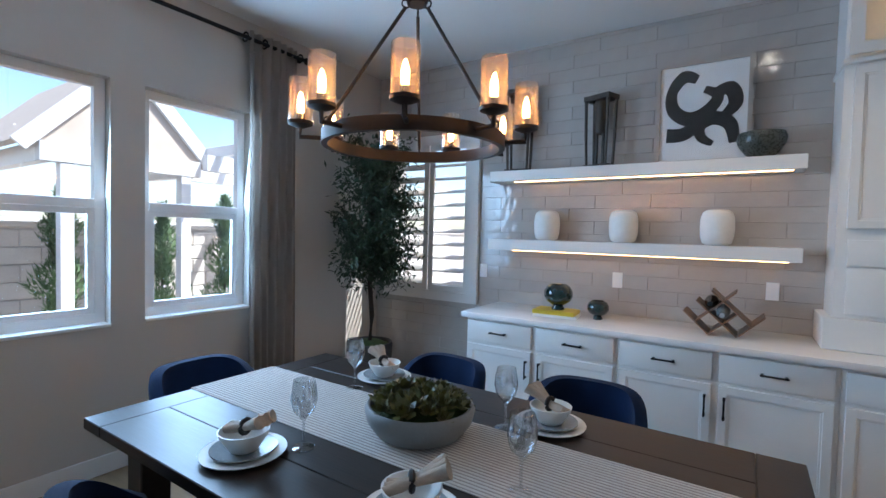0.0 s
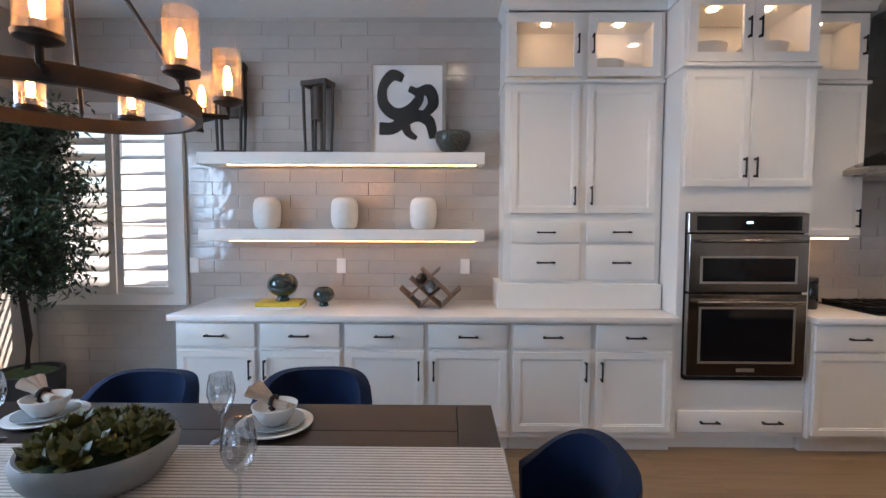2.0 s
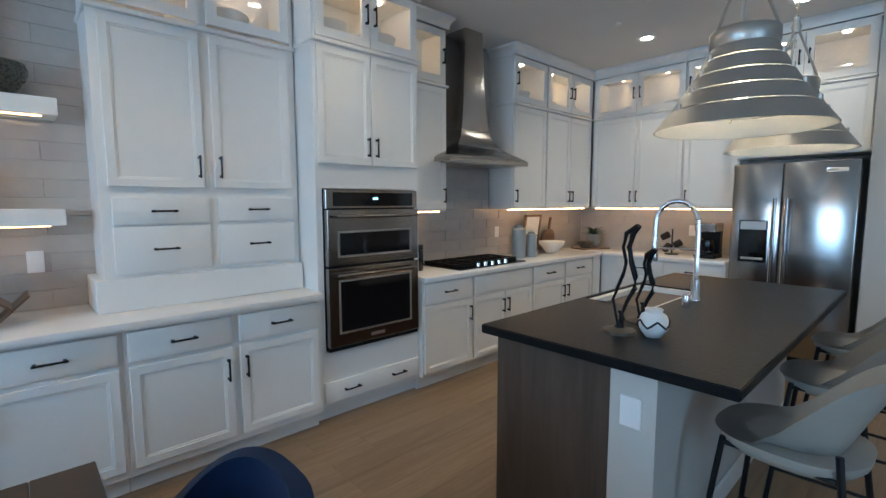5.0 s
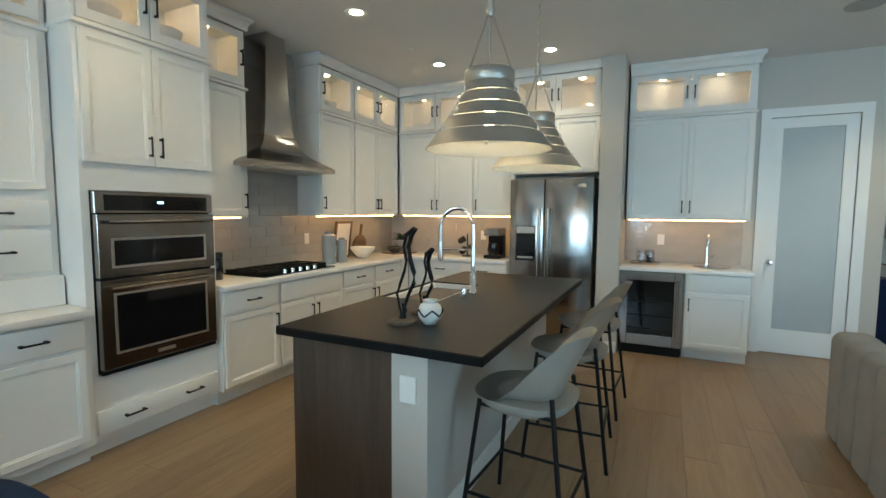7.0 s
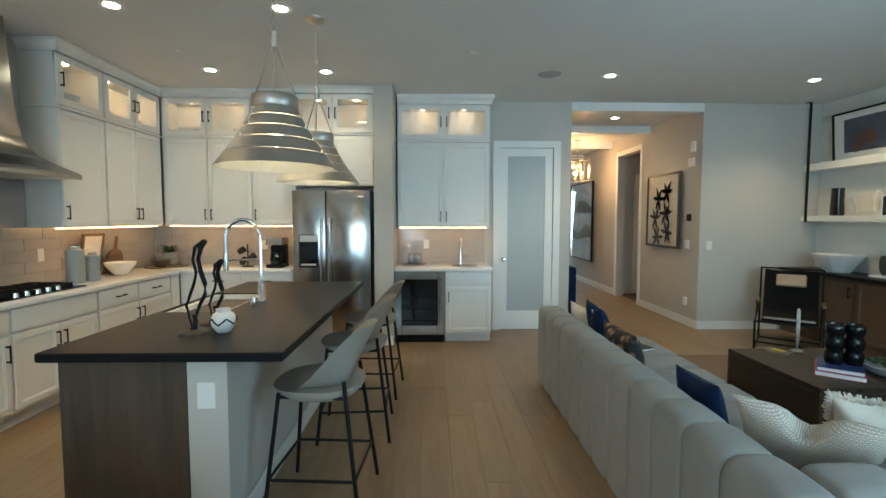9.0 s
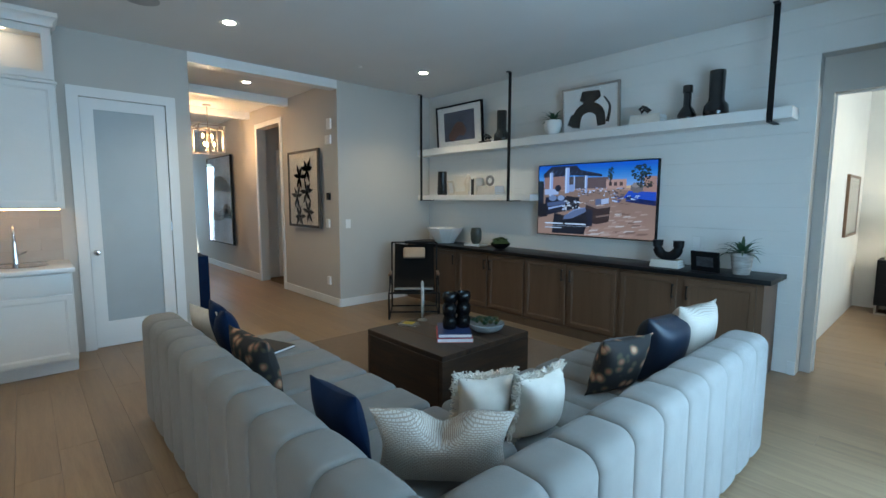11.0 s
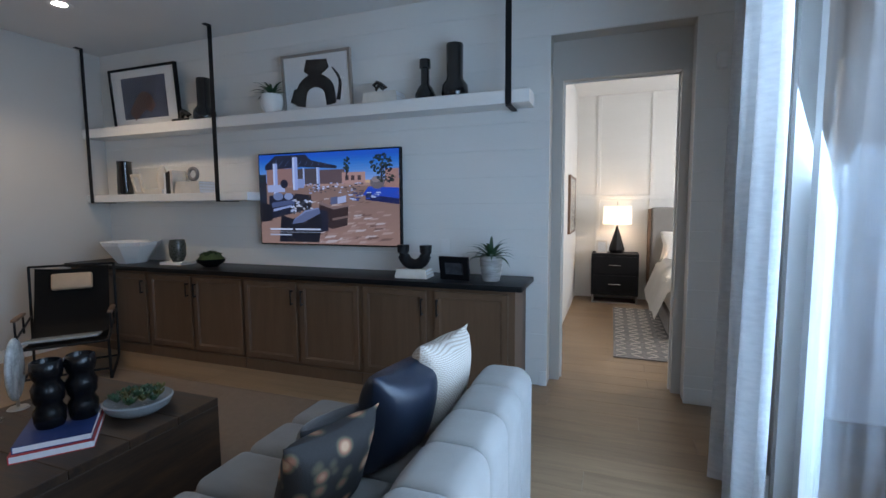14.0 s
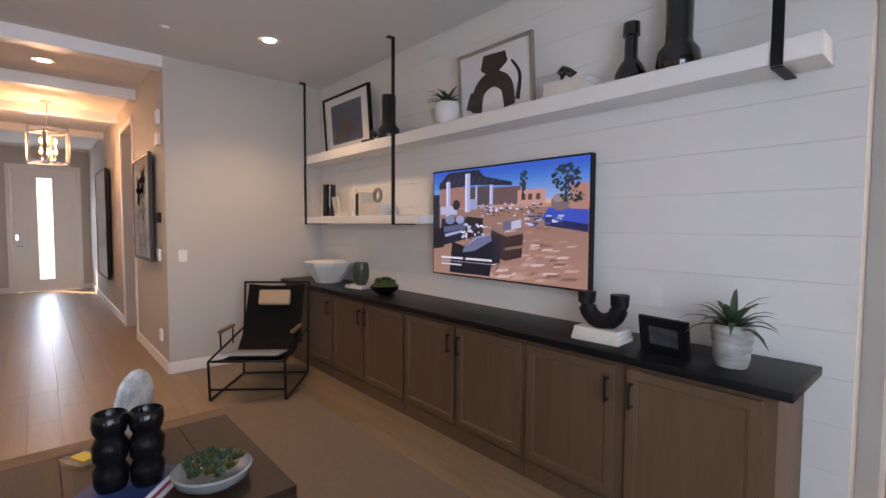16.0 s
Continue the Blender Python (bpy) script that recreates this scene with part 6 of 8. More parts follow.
structure("wall_pantry_inside", [(7.4, 7.5, -1.3, 0.3, 0, H), (6.52, 7.4, 0.2, 0.3, 0, H), (6.50, 7.5, -1.31, 0.3, H, H + 0.1)], "wall", "plain pantry walls")


# ---- ceiling fittings ----
for cx, cy in CANS:
    dn = thing("downlight", "round white recessed ceiling downlight, lit", "ceiling light", pose(cx, cy, H), "downlights")
    part("trim_ring", lathe(bmesh.new(), [(0.05, -0.002), (0.085, -0.006), (0.09, -0.001), (0.05, -0.0005)], 28), "trim", dn)
    part("lens", lathe(bmesh.new(), [(0, -0.0022), (0.052, -0.0022), (0.052, -0.001)], 28), "can", dn, "glowing lens")
for cx, cy in ((4.56, 0.0), (4.58, 2.72), (5.60, -3.12)):
    turned("sprinkler_cover", [(0, -0.012), (0.03, -0.012), (0.036, -0.003), (0.036, -0.0005), (0, -0.0005)], "trim", "small white ceiling sprinkler cover", "sprinkler", (cx, cy, H), 20)
turned("ceiling_speaker", [(0, -0.008), (0.11, -0.008), (0.125, -0.004), (0.125, -0.0005), (0, -0.0005)], material("speaker_mesh", (0.42, 0.42, 0.41), 0.8, vary=0.1, bump=0.4, bump_scale=500), "round flush ceiling speaker grille", "speaker", (5.17, -0.86, H), 32)

# beside the cooktop and on the bar
turned("dark_canister", [(0, 0), (0.046, 0), (0.05, 0.006), (0.05, 0.175), (0.047, 0.18), (0.05, 0.184), (0.05, 0.215), (0.044, 0.222), (0, 0.224)], "black_gloss", "tall black lidded canister on worktop beside oven tower", "canister", (3.06, 3.66, 0.9155), 28)
turned("serving_tray", [(0, 0), (0.135, 0), (0.15, 0.012), (0.147, 0.015), (0.13, 0.006), (0, 0.006)], "silver", "round silver serving tray on the bar worktop", "tray", (6.10, 0.62, 0.9155), 36)
for jx, jy in ((6.06, 0.66), (6.13, 0.57)):
    j = turned("glass_jar", [(0, 0), (0.042, 0), (0.046, 0.01), (0.046, 0.12), (0.038, 0.14), (0.0365, 0.14), (0.044, 0.118), (0.044, 0.012), (0, 0.006)], "bar_glass", "clear glass jar standing on a silver tray", "jar", (jx, jy, 0.9218), 24, "bar jars")
    j.visible_shadow = False


# ---- living room: built-ins ----
for k in range(15):
    z0 = 0.0 + k * 0.2045
    z1 = min(z0 + 0.2032, H - 0.003)
    for a, b in ((OX1, PX - 0.002), (SX + 0.002, OX0)):
        ob = part("board", quick(a, b, TVY + 0.0005, TVY + 0.013, z0, z1, 0.0008), "shiplap", wall_tv, smooth=False)
    if z1 > OZ:
        part("board", quick(OX0, OX1, TVY + 0.0005, TVY + 0.013, max(z0, OZ), z1, 0.0015), "shiplap", wall_tv, smooth=False)
TF, TZ = -4.385, 0.862
for x0, w, items in ((6.345, 1.107, [("d", 0.555, 1.082, 0.12, 0.79, "RT")]), (5.237, 1.145, [("d", 0.026, 0.548, 0.12, 0.79, "RT"), ("d", 0.582, 1.129, 0.12, 0.79, "LT")]),
                     (4.091, 1.165, [("d", 0.019, 0.557, 0.12, 0.79, "RT"), ("d", 0.598, 1.142, 0.12, 0.79, "LT")]), (2.925, 1.215, [("d", 0.022, 0.554, 0.12, 0.79, "RT"), ("d", 0.617, 1.168, 0.12, 0.79, "LT")])):
    base_cabinet(pose(x0, TF, 0, 0, 0, 180), w, 0.455, items, "brown stained maple media cabinet with dark pulls", "tvcab", "tvcab", 0.095, TZ - 0.0405, 0.012)
single("worktop", quick(1.652, PX - 0.004, TVY + 0.014, -4.345, TZ - 0.040, TZ, 0.004, 2), "counter_black", "black stone top on the media cabinets", "worktop")
for z0, x0, x1 in ((2.145, 1.66, 6.345), (1.48, 4.20, 6.345)):
    single("wall_shelf", quick(x0, x1, TVY + 0.014, -4.615, z0, 2.24 if z0 > 2 else 1.555, 0.003), "cab", "thick white wall shelf hung on black straps", "shelf", group="media wall shelves")
for x, zb in ((6.255, 1.47), (4.54, 1.47), (1.81, 2.135)):
    sp = thing("shelf_strap", "flat black iron shelf hanger from the ceiling", "shelf bracket", pose(x, -4.608, zb), "shelf hangers")
    part("strap", quick(-0.022, 0.022, -0.004, 0.004, 0, H - zb - 0.001, 0.001), "black_iron", sp)
    part("foot", quick(-0.022, 0.022, -0.235, -0.004, -0.0085, -0.0005, 0.001), "black_iron", sp) if zb > 2 else part("foot", quick(-0.022, 0.022, -0.235, -0.004, 0.001, 0.009, 0.001), "black_iron", sp)
    part("ceiling_tab", quick(-0.022, 0.022, -0.004, 0.06, H - zb - 0.010, H - zb - 0.001, 0.001), "black_iron", sp)

# television with a garden picture
tv = thing("television", "wall-mounted flat television showing a patio scene", "television", pose(4.205, -4.775, 1.07, 0, 0, 180))
part("housing", quick(0, 1.46, 0.0, 0.045, 0, 0.835, 0.004), "black", tv)
part("wall_mount", quick(0.5, 0.96, 0.045, 0.072, 0.2, 0.6), "black", tv, smooth=False)


SCREEN = {}


def lit(c):
    """Light given off by the screen in one colour."""
    if c not in SCREEN:
        mat = glow("screen_light", (c[0] * 0.70, c[1] * 0.84, c[2] * 1.10), 0.31)
        bs = mat.node_tree.nodes["Principled BSDF"]
        bs.inputs["Base Color"].default_value = (0.003, 0.003, 0.004, 1)
        bs.inputs["Roughness"].default_value = 0.3
        SCREEN[c] = mat
    return SCREEN[c]


layer = iter(range(1, 2000))


def patch(c, *pts):
    """One flat area of the picture; pts run from 0 to 1 across and up the screen."""
    bm = bmesh.new()
    d = -0.0006 - 0.00003 * next(layer)
    bm.faces.new([bm.verts.new((0.012 + u * 1.436, d, 0.012 + v * 0.811)) for u, v in pts])
    return part("picture_area", bm, lit(c), tv, smooth=False)


def block(c, u0, u1, v0, v1):
    return patch(c, (u0, v0), (u1, v0), (u1, v1), (u0, v1))


def blob(c, u, v, ru, rv, n=9):
    return patch(c, *((u + ru * math.cos(2 * math.pi * k / n), v + rv * math.sin(2 * math.pi * k / n)) for k in range(n)))


r = random.Random(21)
for k in range(10):
    f = k / 9
    block((0.015 + 0.30 * f ** 2, 0.13 + 0.34 * f, 0.62 + 0.16 * f), 0, 1, 0.95 - 0.03 * k, 0.98 - 0.03 * k + (0.02 if k == 0 else 0))
block((0.85, 0.52, 0.28), 0.56, 1, 0.655, 0.69), block((0.55, 0.32, 0.24), 0, 1, 0.62, 0.66)
for k in range(9):
    f = k / 8
    block((0.34 + 0.10 * f, 0.20 + 0.05 * f, 0.15 + 0.03 * f), 0, 1, 0.56 - 0.07 * k, 0.63 - 0.07 * k)
for k in range(150):
    v = 0.50 * r.random() ** 1.4 + 0.01
    s_ = 0.02 + 0.06 * (0.52 - v)
    u = r.uniform(0.28, 0.99 - 2.2 * s_)
    c = r.choice(((0.60, 0.40, 0.32), (0.24, 0.13, 0.10), (0.50, 0.30, 0.23), (0.40, 0.22, 0.17), (0.70, 0.55, 0.48)))
    patch(c, (u, v), (u + s_ * 1.5, v + s_ * 0.25), (u + s_ * 1.9, v + s_ * 0.75), (u + s_ * 0.35, v + s_ * 0.6))
# house, terrace roof and posts
block((0.16, 0.10, 0.10), 0.46, 0.64, 0.66, 0.81), block((0.62, 0.34, 0.27), 0.62, 0.78, 0.655, 0.775), block((0.50, 0.26, 0.20), 0.91, 1.0, 0.58, 0.80)
for u in (0.655, 0.695, 0.74):
    block((0.10, 0.06, 0.06), u - 0.012, u + 0.012, 0.69, 0.74)
block((0.40, 0.21, 0.17), 0.06, 0.26, 0.64, 0.84), block((0.02, 0.025, 0.04), 0.0, 0.055, 0.28, 0.78)
patch((0.02, 0.025, 0.05), (0.05, 0.83), (0.05, 0.88), (0.13, 0.985), (0.36, 0.985), (0.40, 0.92), (0.585, 0.85), (0.585, 0.82), (0.33, 0.85))
for k in range(9):
    patch((0.12, 0.16, 0.26), (0.10 + 0.05 * k, 0.86), (0.105 + 0.05 * k, 0.86), (0.15 + 0.045 * k, 0.94 - 0.007 * k), (0.145 + 0.045 * k, 0.94 - 0.007 * k))
block((0.10, 0.08, 0.09), 0.27, 0.46, 0.66, 0.83)
for u0, u1, v0, v1 in ((0.112, 0.145, 0.56, 0.90), (0.262, 0.30, 0.60, 0.96), (0.34, 0.352, 0.64, 0.84), (0.44, 0.462, 0.60, 0.84)):
    block((0.42, 0.50, 0.78), u0, u1, v0, v1), block((0.70, 0.76, 0.95), u0, u0 + 0.4 * (u1 - u0), v0, v1)
block((0.34, 0.40, 0.62), 0.30, 0.345, 0.62, 0.72), block((0.50, 0.55, 0.75), 0.065, 0.20, 0.58, 0.66)
# pool and planting
patch((0.02, 0.09, 0.55), (0.76, 0.53), (1.0, 0.47), (1.0, 0.60), (0.80, 0.62)), patch((0.01, 0.02, 0.10), (0.78, 0.48), (1.0, 0.43), (1.0, 0.49), (0.78, 0.54))
blob((0.20, 0.16, 0.16), 0.86, 0.66, 0.05, 0.07), blob((0.36, 0.28, 0.26), 0.85, 0.69, 0.03, 0.03)
for u, v, ru, rv, n in ((0.655, 0.86, 0.022, 0.085, 34), (0.89, 0.85, 0.075, 0.10, 90), (0.03, 0.72, 0.025, 0.05, 12), (0.92, 0.70, 0.06, 0.05, 24)):
    for k in range(n):
        a, q = r.uniform(0, 6.283), math.sqrt(r.random())
        z = r.uniform(0.005, 0.012)
        blob(r.choice(((0.010, 0.02, 0.035), (0.02, 0.05, 0.06), (0.03, 0.045, 0.03))), u + q * ru * math.cos(a), min(v + q * rv * math.sin(a), 0.975), z, z * 1.5, 5)
block((0.03, 0.03, 0.035), 0.65, 0.66, 0.70, 0.80), block((0.03, 0.03, 0.035), 0.885, 0.895, 0.68, 0.82)
# glints on the far terrace
for k in range(80):
    u, v = r.uniform(0.36, 0.76), r.uniform(0.555, 0.66)
    w = r.uniform(0.006, 0.02)
    block(r.choice(((0.75, 0.80, 1.0), (0.03, 0.035, 0.06), (0.45, 0.50, 0.70), (0.10, 0.08, 0.09))), u, u + w, v, v + w * 0.7)
for k in range(26):
    u, v = r.uniform(0.66, 0.86), r.uniform(0.47, 0.55)
    block(r.choice(((0.03, 0.05, 0.14), (0.60, 0.65, 0.85), (0.05, 0.10, 0.40))), u, u + 0.03, v, v + 0.014)
# seats and tables
DARKS, MID, PALE = (0.016, 0.020, 0.040), (0.10, 0.13, 0.24), (0.42, 0.48, 0.70)
patch(DARKS, (0.07, 0.27), (0.31, 0.36), (0.33, 0.46), (0.26, 0.56), (0.08, 0.54)), patch(MID, (0.09, 0.40), (0.29, 0.45), (0.29, 0.50), (0.10, 0.46)), patch(PALE, (0.11, 0.36), (0.27, 0.42), (0.27, 0.44), (0.11, 0.39))
blob((0.22, 0.27, 0.42), 0.15, 0.53, 0.04, 0.045), blob((0.34, 0.40, 0.58), 0.23, 0.53, 0.035, 0.04), blob(DARKS, 0.20, 0.67, 0.03, 0.05)
patch((0.02, 0.02, 0.03), (0.27, 0.36), (0.40, 0.38), (0.40, 0.54), (0.28, 0.56))
for k in range(44):
    blob(r.choice(((0.80, 0.82, 0.92), (0.55, 0.58, 0.70), (0.05, 0.06, 0.08), (0.70, 0.66, 0.66))), r.uniform(0.25, 0.41), r.uniform(0.34, 0.49), r.uniform(0.006, 0.014), r.uniform(0.008, 0.018), 6)
patch((0.05, 0.028, 0.028), (0.455, 0.22), (0.55, 0.17), (0.655, 0.21), (0.665, 0.42), (0.57, 0.39), (0.46, 0.47)), patch((0.26, 0.16, 0.13), (0.55, 0.26), (0.658, 0.29), (0.658, 0.315), (0.55, 0.285)), patch((0.30, 0.19, 0.16), (0.455, 0.44), (0.56, 0.38), (0.665, 0.41), (0.665, 0.43), (0.56, 0.405), (0.46, 0.475))
patch((0.14, 0.16, 0.26), (0.54, 0.43), (0.60, 0.45), (0.59, 0.52), (0.54, 0.51)), patch((0.55, 0.58, 0.75), (0.59, 0.44), (0.65, 0.46), (0.65, 0.53), (0.59, 0.51))
patch(DARKS, (0.46, 0.13), (0.52, 0.15), (0.52, 0.36), (0.46, 0.38))
patch((0.010, 0.012, 0.022), (0.15, 0.02), (0.45, 0.02), (0.475, 0.22), (0.46, 0.40), (0.26, 0.28), (0.17, 0.32)), patch((0.16, 0.19, 0.31), (0.25, 0.22), (0.34, 0.24), (0.465, 0.34), (0.455, 0.40), (0.36, 0.37), (0.27, 0.28)), patch((0.30, 0.35, 0.52), (0.27, 0.27), (0.36, 0.355), (0.455, 0.39), (0.45, 0.40), (0.35, 0.37))
patch((0.010, 0.012, 0.020), (0.01, 0.24), (0.10, 0.26), (0.10, 0.44), (0.01, 0.46))
block((0.80, 0.82, 0.90), 0.08, 0.255, 0.153, 0.172), block((0.80, 0.82, 0.90), 0.275, 0.465, 0.153, 0.172), block((0.60, 0.62, 0.70), 0.08, 0.465, 0.128, 0.132), block((0.62, 0.64, 0.72), 0.08, 0.245, 0.092, 0.107)
single("wall_socket", quick(-0.036, 0.036, -0.006, 0, -0.058, 0.058, 0.002), "trim", "white socket plate on shiplap wall", "socket", pose(2.38, TVY + 0.0135, 1.085, 0, 0, 180))

# on the media cabinets
ZC = TZ + 0.0004
bm = lathe(bmesh.new(), [(0, 0), (0.11, 0), (0.215, 0.15), (0.225, 0.18), (0.212, 0.18), (0.12, 0.02), (0, 0.02)], 9)
single("faceted_bowl", bm, "ceramic", "large white faceted bowl on media cabinet", "bowl", pose(5.72, -4.61, ZC) @ Matrix.Scale(1.2, 4), angle=10)


def books(m, sizes, label, mats=None):
    b = thing("book_stack", label, "books", m)
    z = 0
    for k, (w, d, h) in enumerate(sizes):
        bm = quick(-w / 2 + 0.003, w / 2 - 0.003, -d / 2, d / 2 - 0.004, z + 0.003, z + h - 0.003)
        mt = (mats or ["cream"] * 9)[k]
        pg = part("page_block", bm, "paper", b, smooth=False)
        bm = quick(-w / 2, w / 2, -d / 2 - 0.002, d / 2, z, z + 0.003)
        box(bm, -w / 2, w / 2, -d / 2 - 0.002, d / 2, z + h - 0.003, z + h)
        box(bm, -w / 2, w / 2, d / 2 - 0.004, d / 2, z + 0.003, z + h - 0.003)
        part("cover", bm, mt, b, smooth=False)
        z += h + 0.0005
    return b


books(pose(5.12, -4.64, ZC, 0, 0, 4), [(0.26, 0.19, 0.025)], "white book lying on media cabinet", ["paper"])
turned("glass_vase", [(0, 0), (0.05, 0), (0.075, 0.06), (0.078, 0.16), (0.066, 0.215), (0.06, 0.215), (0.07, 0.15), (0.065, 0.06), (0, 0.02)], "olive_glaze", "smoky grey-brown glass vase on book", "vase", (5.12, -4.64, ZC + 0.026))
mb = thing("moss_bowl", "black bowl filled with moss and greenery", "planter", pose(4.63, -4.58, ZC))
part("bowl", lathe(bmesh.new(), [(0, 0), (0.06, 0), (0.12, 0.045), (0.13, 0.075), (0.122, 0.075), (0.10, 0.05), (0, 0.05)], 28), "black_gloss", mb, angle=60)
part("moss_mound", lathe(bmesh.new(), [(0, 0.135), (0.05, 0.128), (0.09, 0.105), (0.118, 0.072)], 24), "moss", mb, angle=80)
r = random.Random(9)
for k in range(9):
    bm = bmesh.new()
    rosette(bm, (0.085 * math.cos(k * 2.4) * (k / 9) ** 0.5, 0.085 * math.sin(k * 2.4) * (k / 9) ** 0.5, 0.125 - 0.03 * k / 9), 0.045, r, 14)
    part("succulent", bm, "moss", mb, angle=50)
books(pose(2.53, -4.55, ZC, 0, 0, 3), [(0.26, 0.18, 0.024), (0.25, 0.175, 0.022), (0.24, 0.17, 0.022)], "three cream books stacked on media cabinet")
ua = [(0.105 * math.cos(a), 0, 0.135 + 0.105 * math.sin(a)) for a in [math.pi + i * math.pi / 12 for i in range(13)]]
uv = thing("u_vase", "black U-shaped double-mouth ceramic vase on books", "vase", pose(2.53, -4.55, ZC + 0.070) @ Matrix.Scale(0.9, 4))
part("body", tube(bmesh.new(), [(-0.105, 0, 0.20)] + ua + [(0.105, 0, 0.20)], [0.054] + [0.05] * 13 + [0.054], 18), "black_iron", uv, angle=80)
part("foot", lathe(bmesh.new(), [(0, 0), (0.06, 0), (0.04, 0.02), (0, 0.025)], 20), "black_iron", uv)
frame_picture(pose(2.30, -4.54, ZC, 10, 0, 172), 0.24, 0.18, 0.02, "black", "small black framed photograph on media cabinet", [], "photo", 0.045)
POTB = [(0, 0), (0.062, 0)] + [(0.066 + 0.018 * k / 8 + (0.004 if k % 2 else 0), 0.02 + 0.15 * k / 8) for k in range(9)] + [(0.082, 0.185), (0.074, 0.185), (0.072, 0.155), (0, 0.155)]
spiky_plant(pose(1.92, -4.56, ZC), POTB, "swirl", "spiky agave in ribbed grey pot on media cabinet", 26, 0.22, 8, 0.15, (0.35, 1.4), 0.016)

# on the upper shelf
Z2 = 2.2405
frame_picture(pose(6.06, -4.80, Z2, 4, 0, 180), 0.93, 0.60, 0.035, "black", "large black framed dusky abstract print on shelf",
              [(material("rust_paint", (0.16, 0.06, 0.04), 0.8), [(0.3, 0.2), (0.5, 0.45), (0.62, 0.3)], [0.06, 0.10, 0.05])], "paper", 0.022, (material("dusk_blue_print", (0.055, 0.06, 0.10), 0.7, vary=0.6, scale=5), 0.17, 0.83, 0.16, 0.84))
books(pose(4.97, -4.70, Z2), [(0.22, 0.15, 0.022)], "dark book lying on shelf", ["ink"])
BIRD = [(0, 0.02), (0.035, 0.05), (0.06, 0.02), (0.085, 0.055), (0.05, 0.075), (0.02, 0.06), (-0.02, 0.03)]
single("knot_sculpture", tube(bmesh.new(), [(x, 0.01 * math.sin(30 * x), z + 0.012) for x, z in BIRD], 0.016, 10, True), "black_gloss", "small black knot sculpture on book", "sculpture", pose(4.95, -4.70, Z2 + 0.022), angle=80)
TALLV = [(0, 0), (0.075, 0), (0.082, 0.02), (0.078, 0.07), (0.055, 0.10), (0.05, 0.12), (0.052, 0.30), (0.05, 0.31), (0.042, 0.31), (0, 0.14)]
turned("vase", TALLV, "black_gloss", "tall black glazed vase on shelf", "vase", (4.75, -4.71, Z2), scale=1.25)
turned("vase", TALLV, "black_gloss", "tall black glazed vase on shelf", "vase", (2.245, -4.71, Z2), scale=1.27)
turned("vase", [(0, 0), (0.065, 0), (0.07, 0.03), (0.05, 0.075), (0.03, 0.10), (0.028, 0.20), (0.038, 0.205), (0.036, 0.26), (0.028, 0.26), (0, 0.12)], "black_gloss", "black bottle-necked vase on shelf", "vase", (2.49, -4.71, Z2), scale=1.18)
spiky_plant(pose(3.965, -4.71, Z2) @ Matrix.Scale(1.25, 4), [(0, 0), (0.045, 0), (0.075, 0.05), (0.08, 0.10), (0.07, 0.135), (0.062, 0.135), (0, 0.11)], "ceramic", "small succulent in round white pot on shelf", 22, 0.15, 4, 0.12, (0.4, 1.4))
frame_picture(pose(3.88, -4.80, Z2, 4, 0, 180), 0.70, 0.50, 0.03, "silver", "framed black abstract arch print leaning on shelf",
              [("ink", [(0.25, 0.12), (0.30, 0.42), (0.48, 0.54), (0.66, 0.42), (0.70, 0.12)], [0.07, 0.08, 0.08, 0.08, 0.07]), ("ink", [(0.35, 0.80), (0.50, 0.74), (0.68, 0.80)], [0.07, 0.11, 0.05]), ("ink", [(0.14, 0.18), (0.20, 0.42)], [0.05, 0.03]), ("ink", [(0.80, 0.18), (0.84, 0.50), (0.74, 0.72)], [0.03, 0.02, 0.01])])
books(pose(2.85, -4.715, Z2), [(0.30, 0.18, 0.042), (0.29, 0.175, 0.04)], "two cream books stacked on shelf")
single("knot_sculpture", tube(bmesh.new(), [(x, 0.01 * math.sin(30 * x), z + 0.012) for x, z in BIRD], 0.016, 10, True), "black_gloss", "small black knot sculpture on books", "sculpture", pose(2.85, -4.70, Z2 + 0.083), angle=80)
# on the lower shelf
Z3 = 1.5555
turned("vase", [(0, 0), (0.07, 0), (0.075, 0.02), (0.068, 0.33), (0.072, 0.345), (0.06, 0.345), (0, 0.05)], "black_gloss", "black cylinder vase on shelf", "vase", (5.90, -4.72, Z3), 14)
frame_picture(pose(5.74, -4.72, Z3, 10, 0, 170), 0.17, 0.21, 0.02, "cream", "small cream framed photograph on shelf", [], "paper", 0.03)
books(pose(5.40, -4.72, Z3), [(0.26, 0.18, 0.025), (0.24, 0.17, 0.022)], "cream books lying on shelf")
turned("carved_head", [(0, 0), (0.05, 0), (0.04, 0.03), (0.055, 0.10), (0.05, 0.16), (0.03, 0.20), (0.018, 0.235), (0, 0.24)], "cream", "cream ceramic totem on books", "ornament", (5.36, -4.72, Z3 + 0.048), 16)
vb = thing("upright_books", "row of upright books in brown and cream", "books", pose(5.20, -4.73, Z3))
for k, (h, w, mt) in enumerate(((0.23, 0.03, "cream"), (0.22, 0.026, "bark"), (0.21, 0.028, "ink"), (0.20, 0.024, "paper"))):
    part("book", quick(0.03 * k - 0.05, 0.03 * k - 0.05 + w, -0.08, 0.08, 0, h, 0.002), mt, vb)
books(pose(4.93, -4.72, Z3), [(0.32, 0.20, 0.03), (0.31, 0.20, 0.028), (0.30, 0.19, 0.028), (0.29, 0.19, 0.026)], "four cream books stacked on shelf")
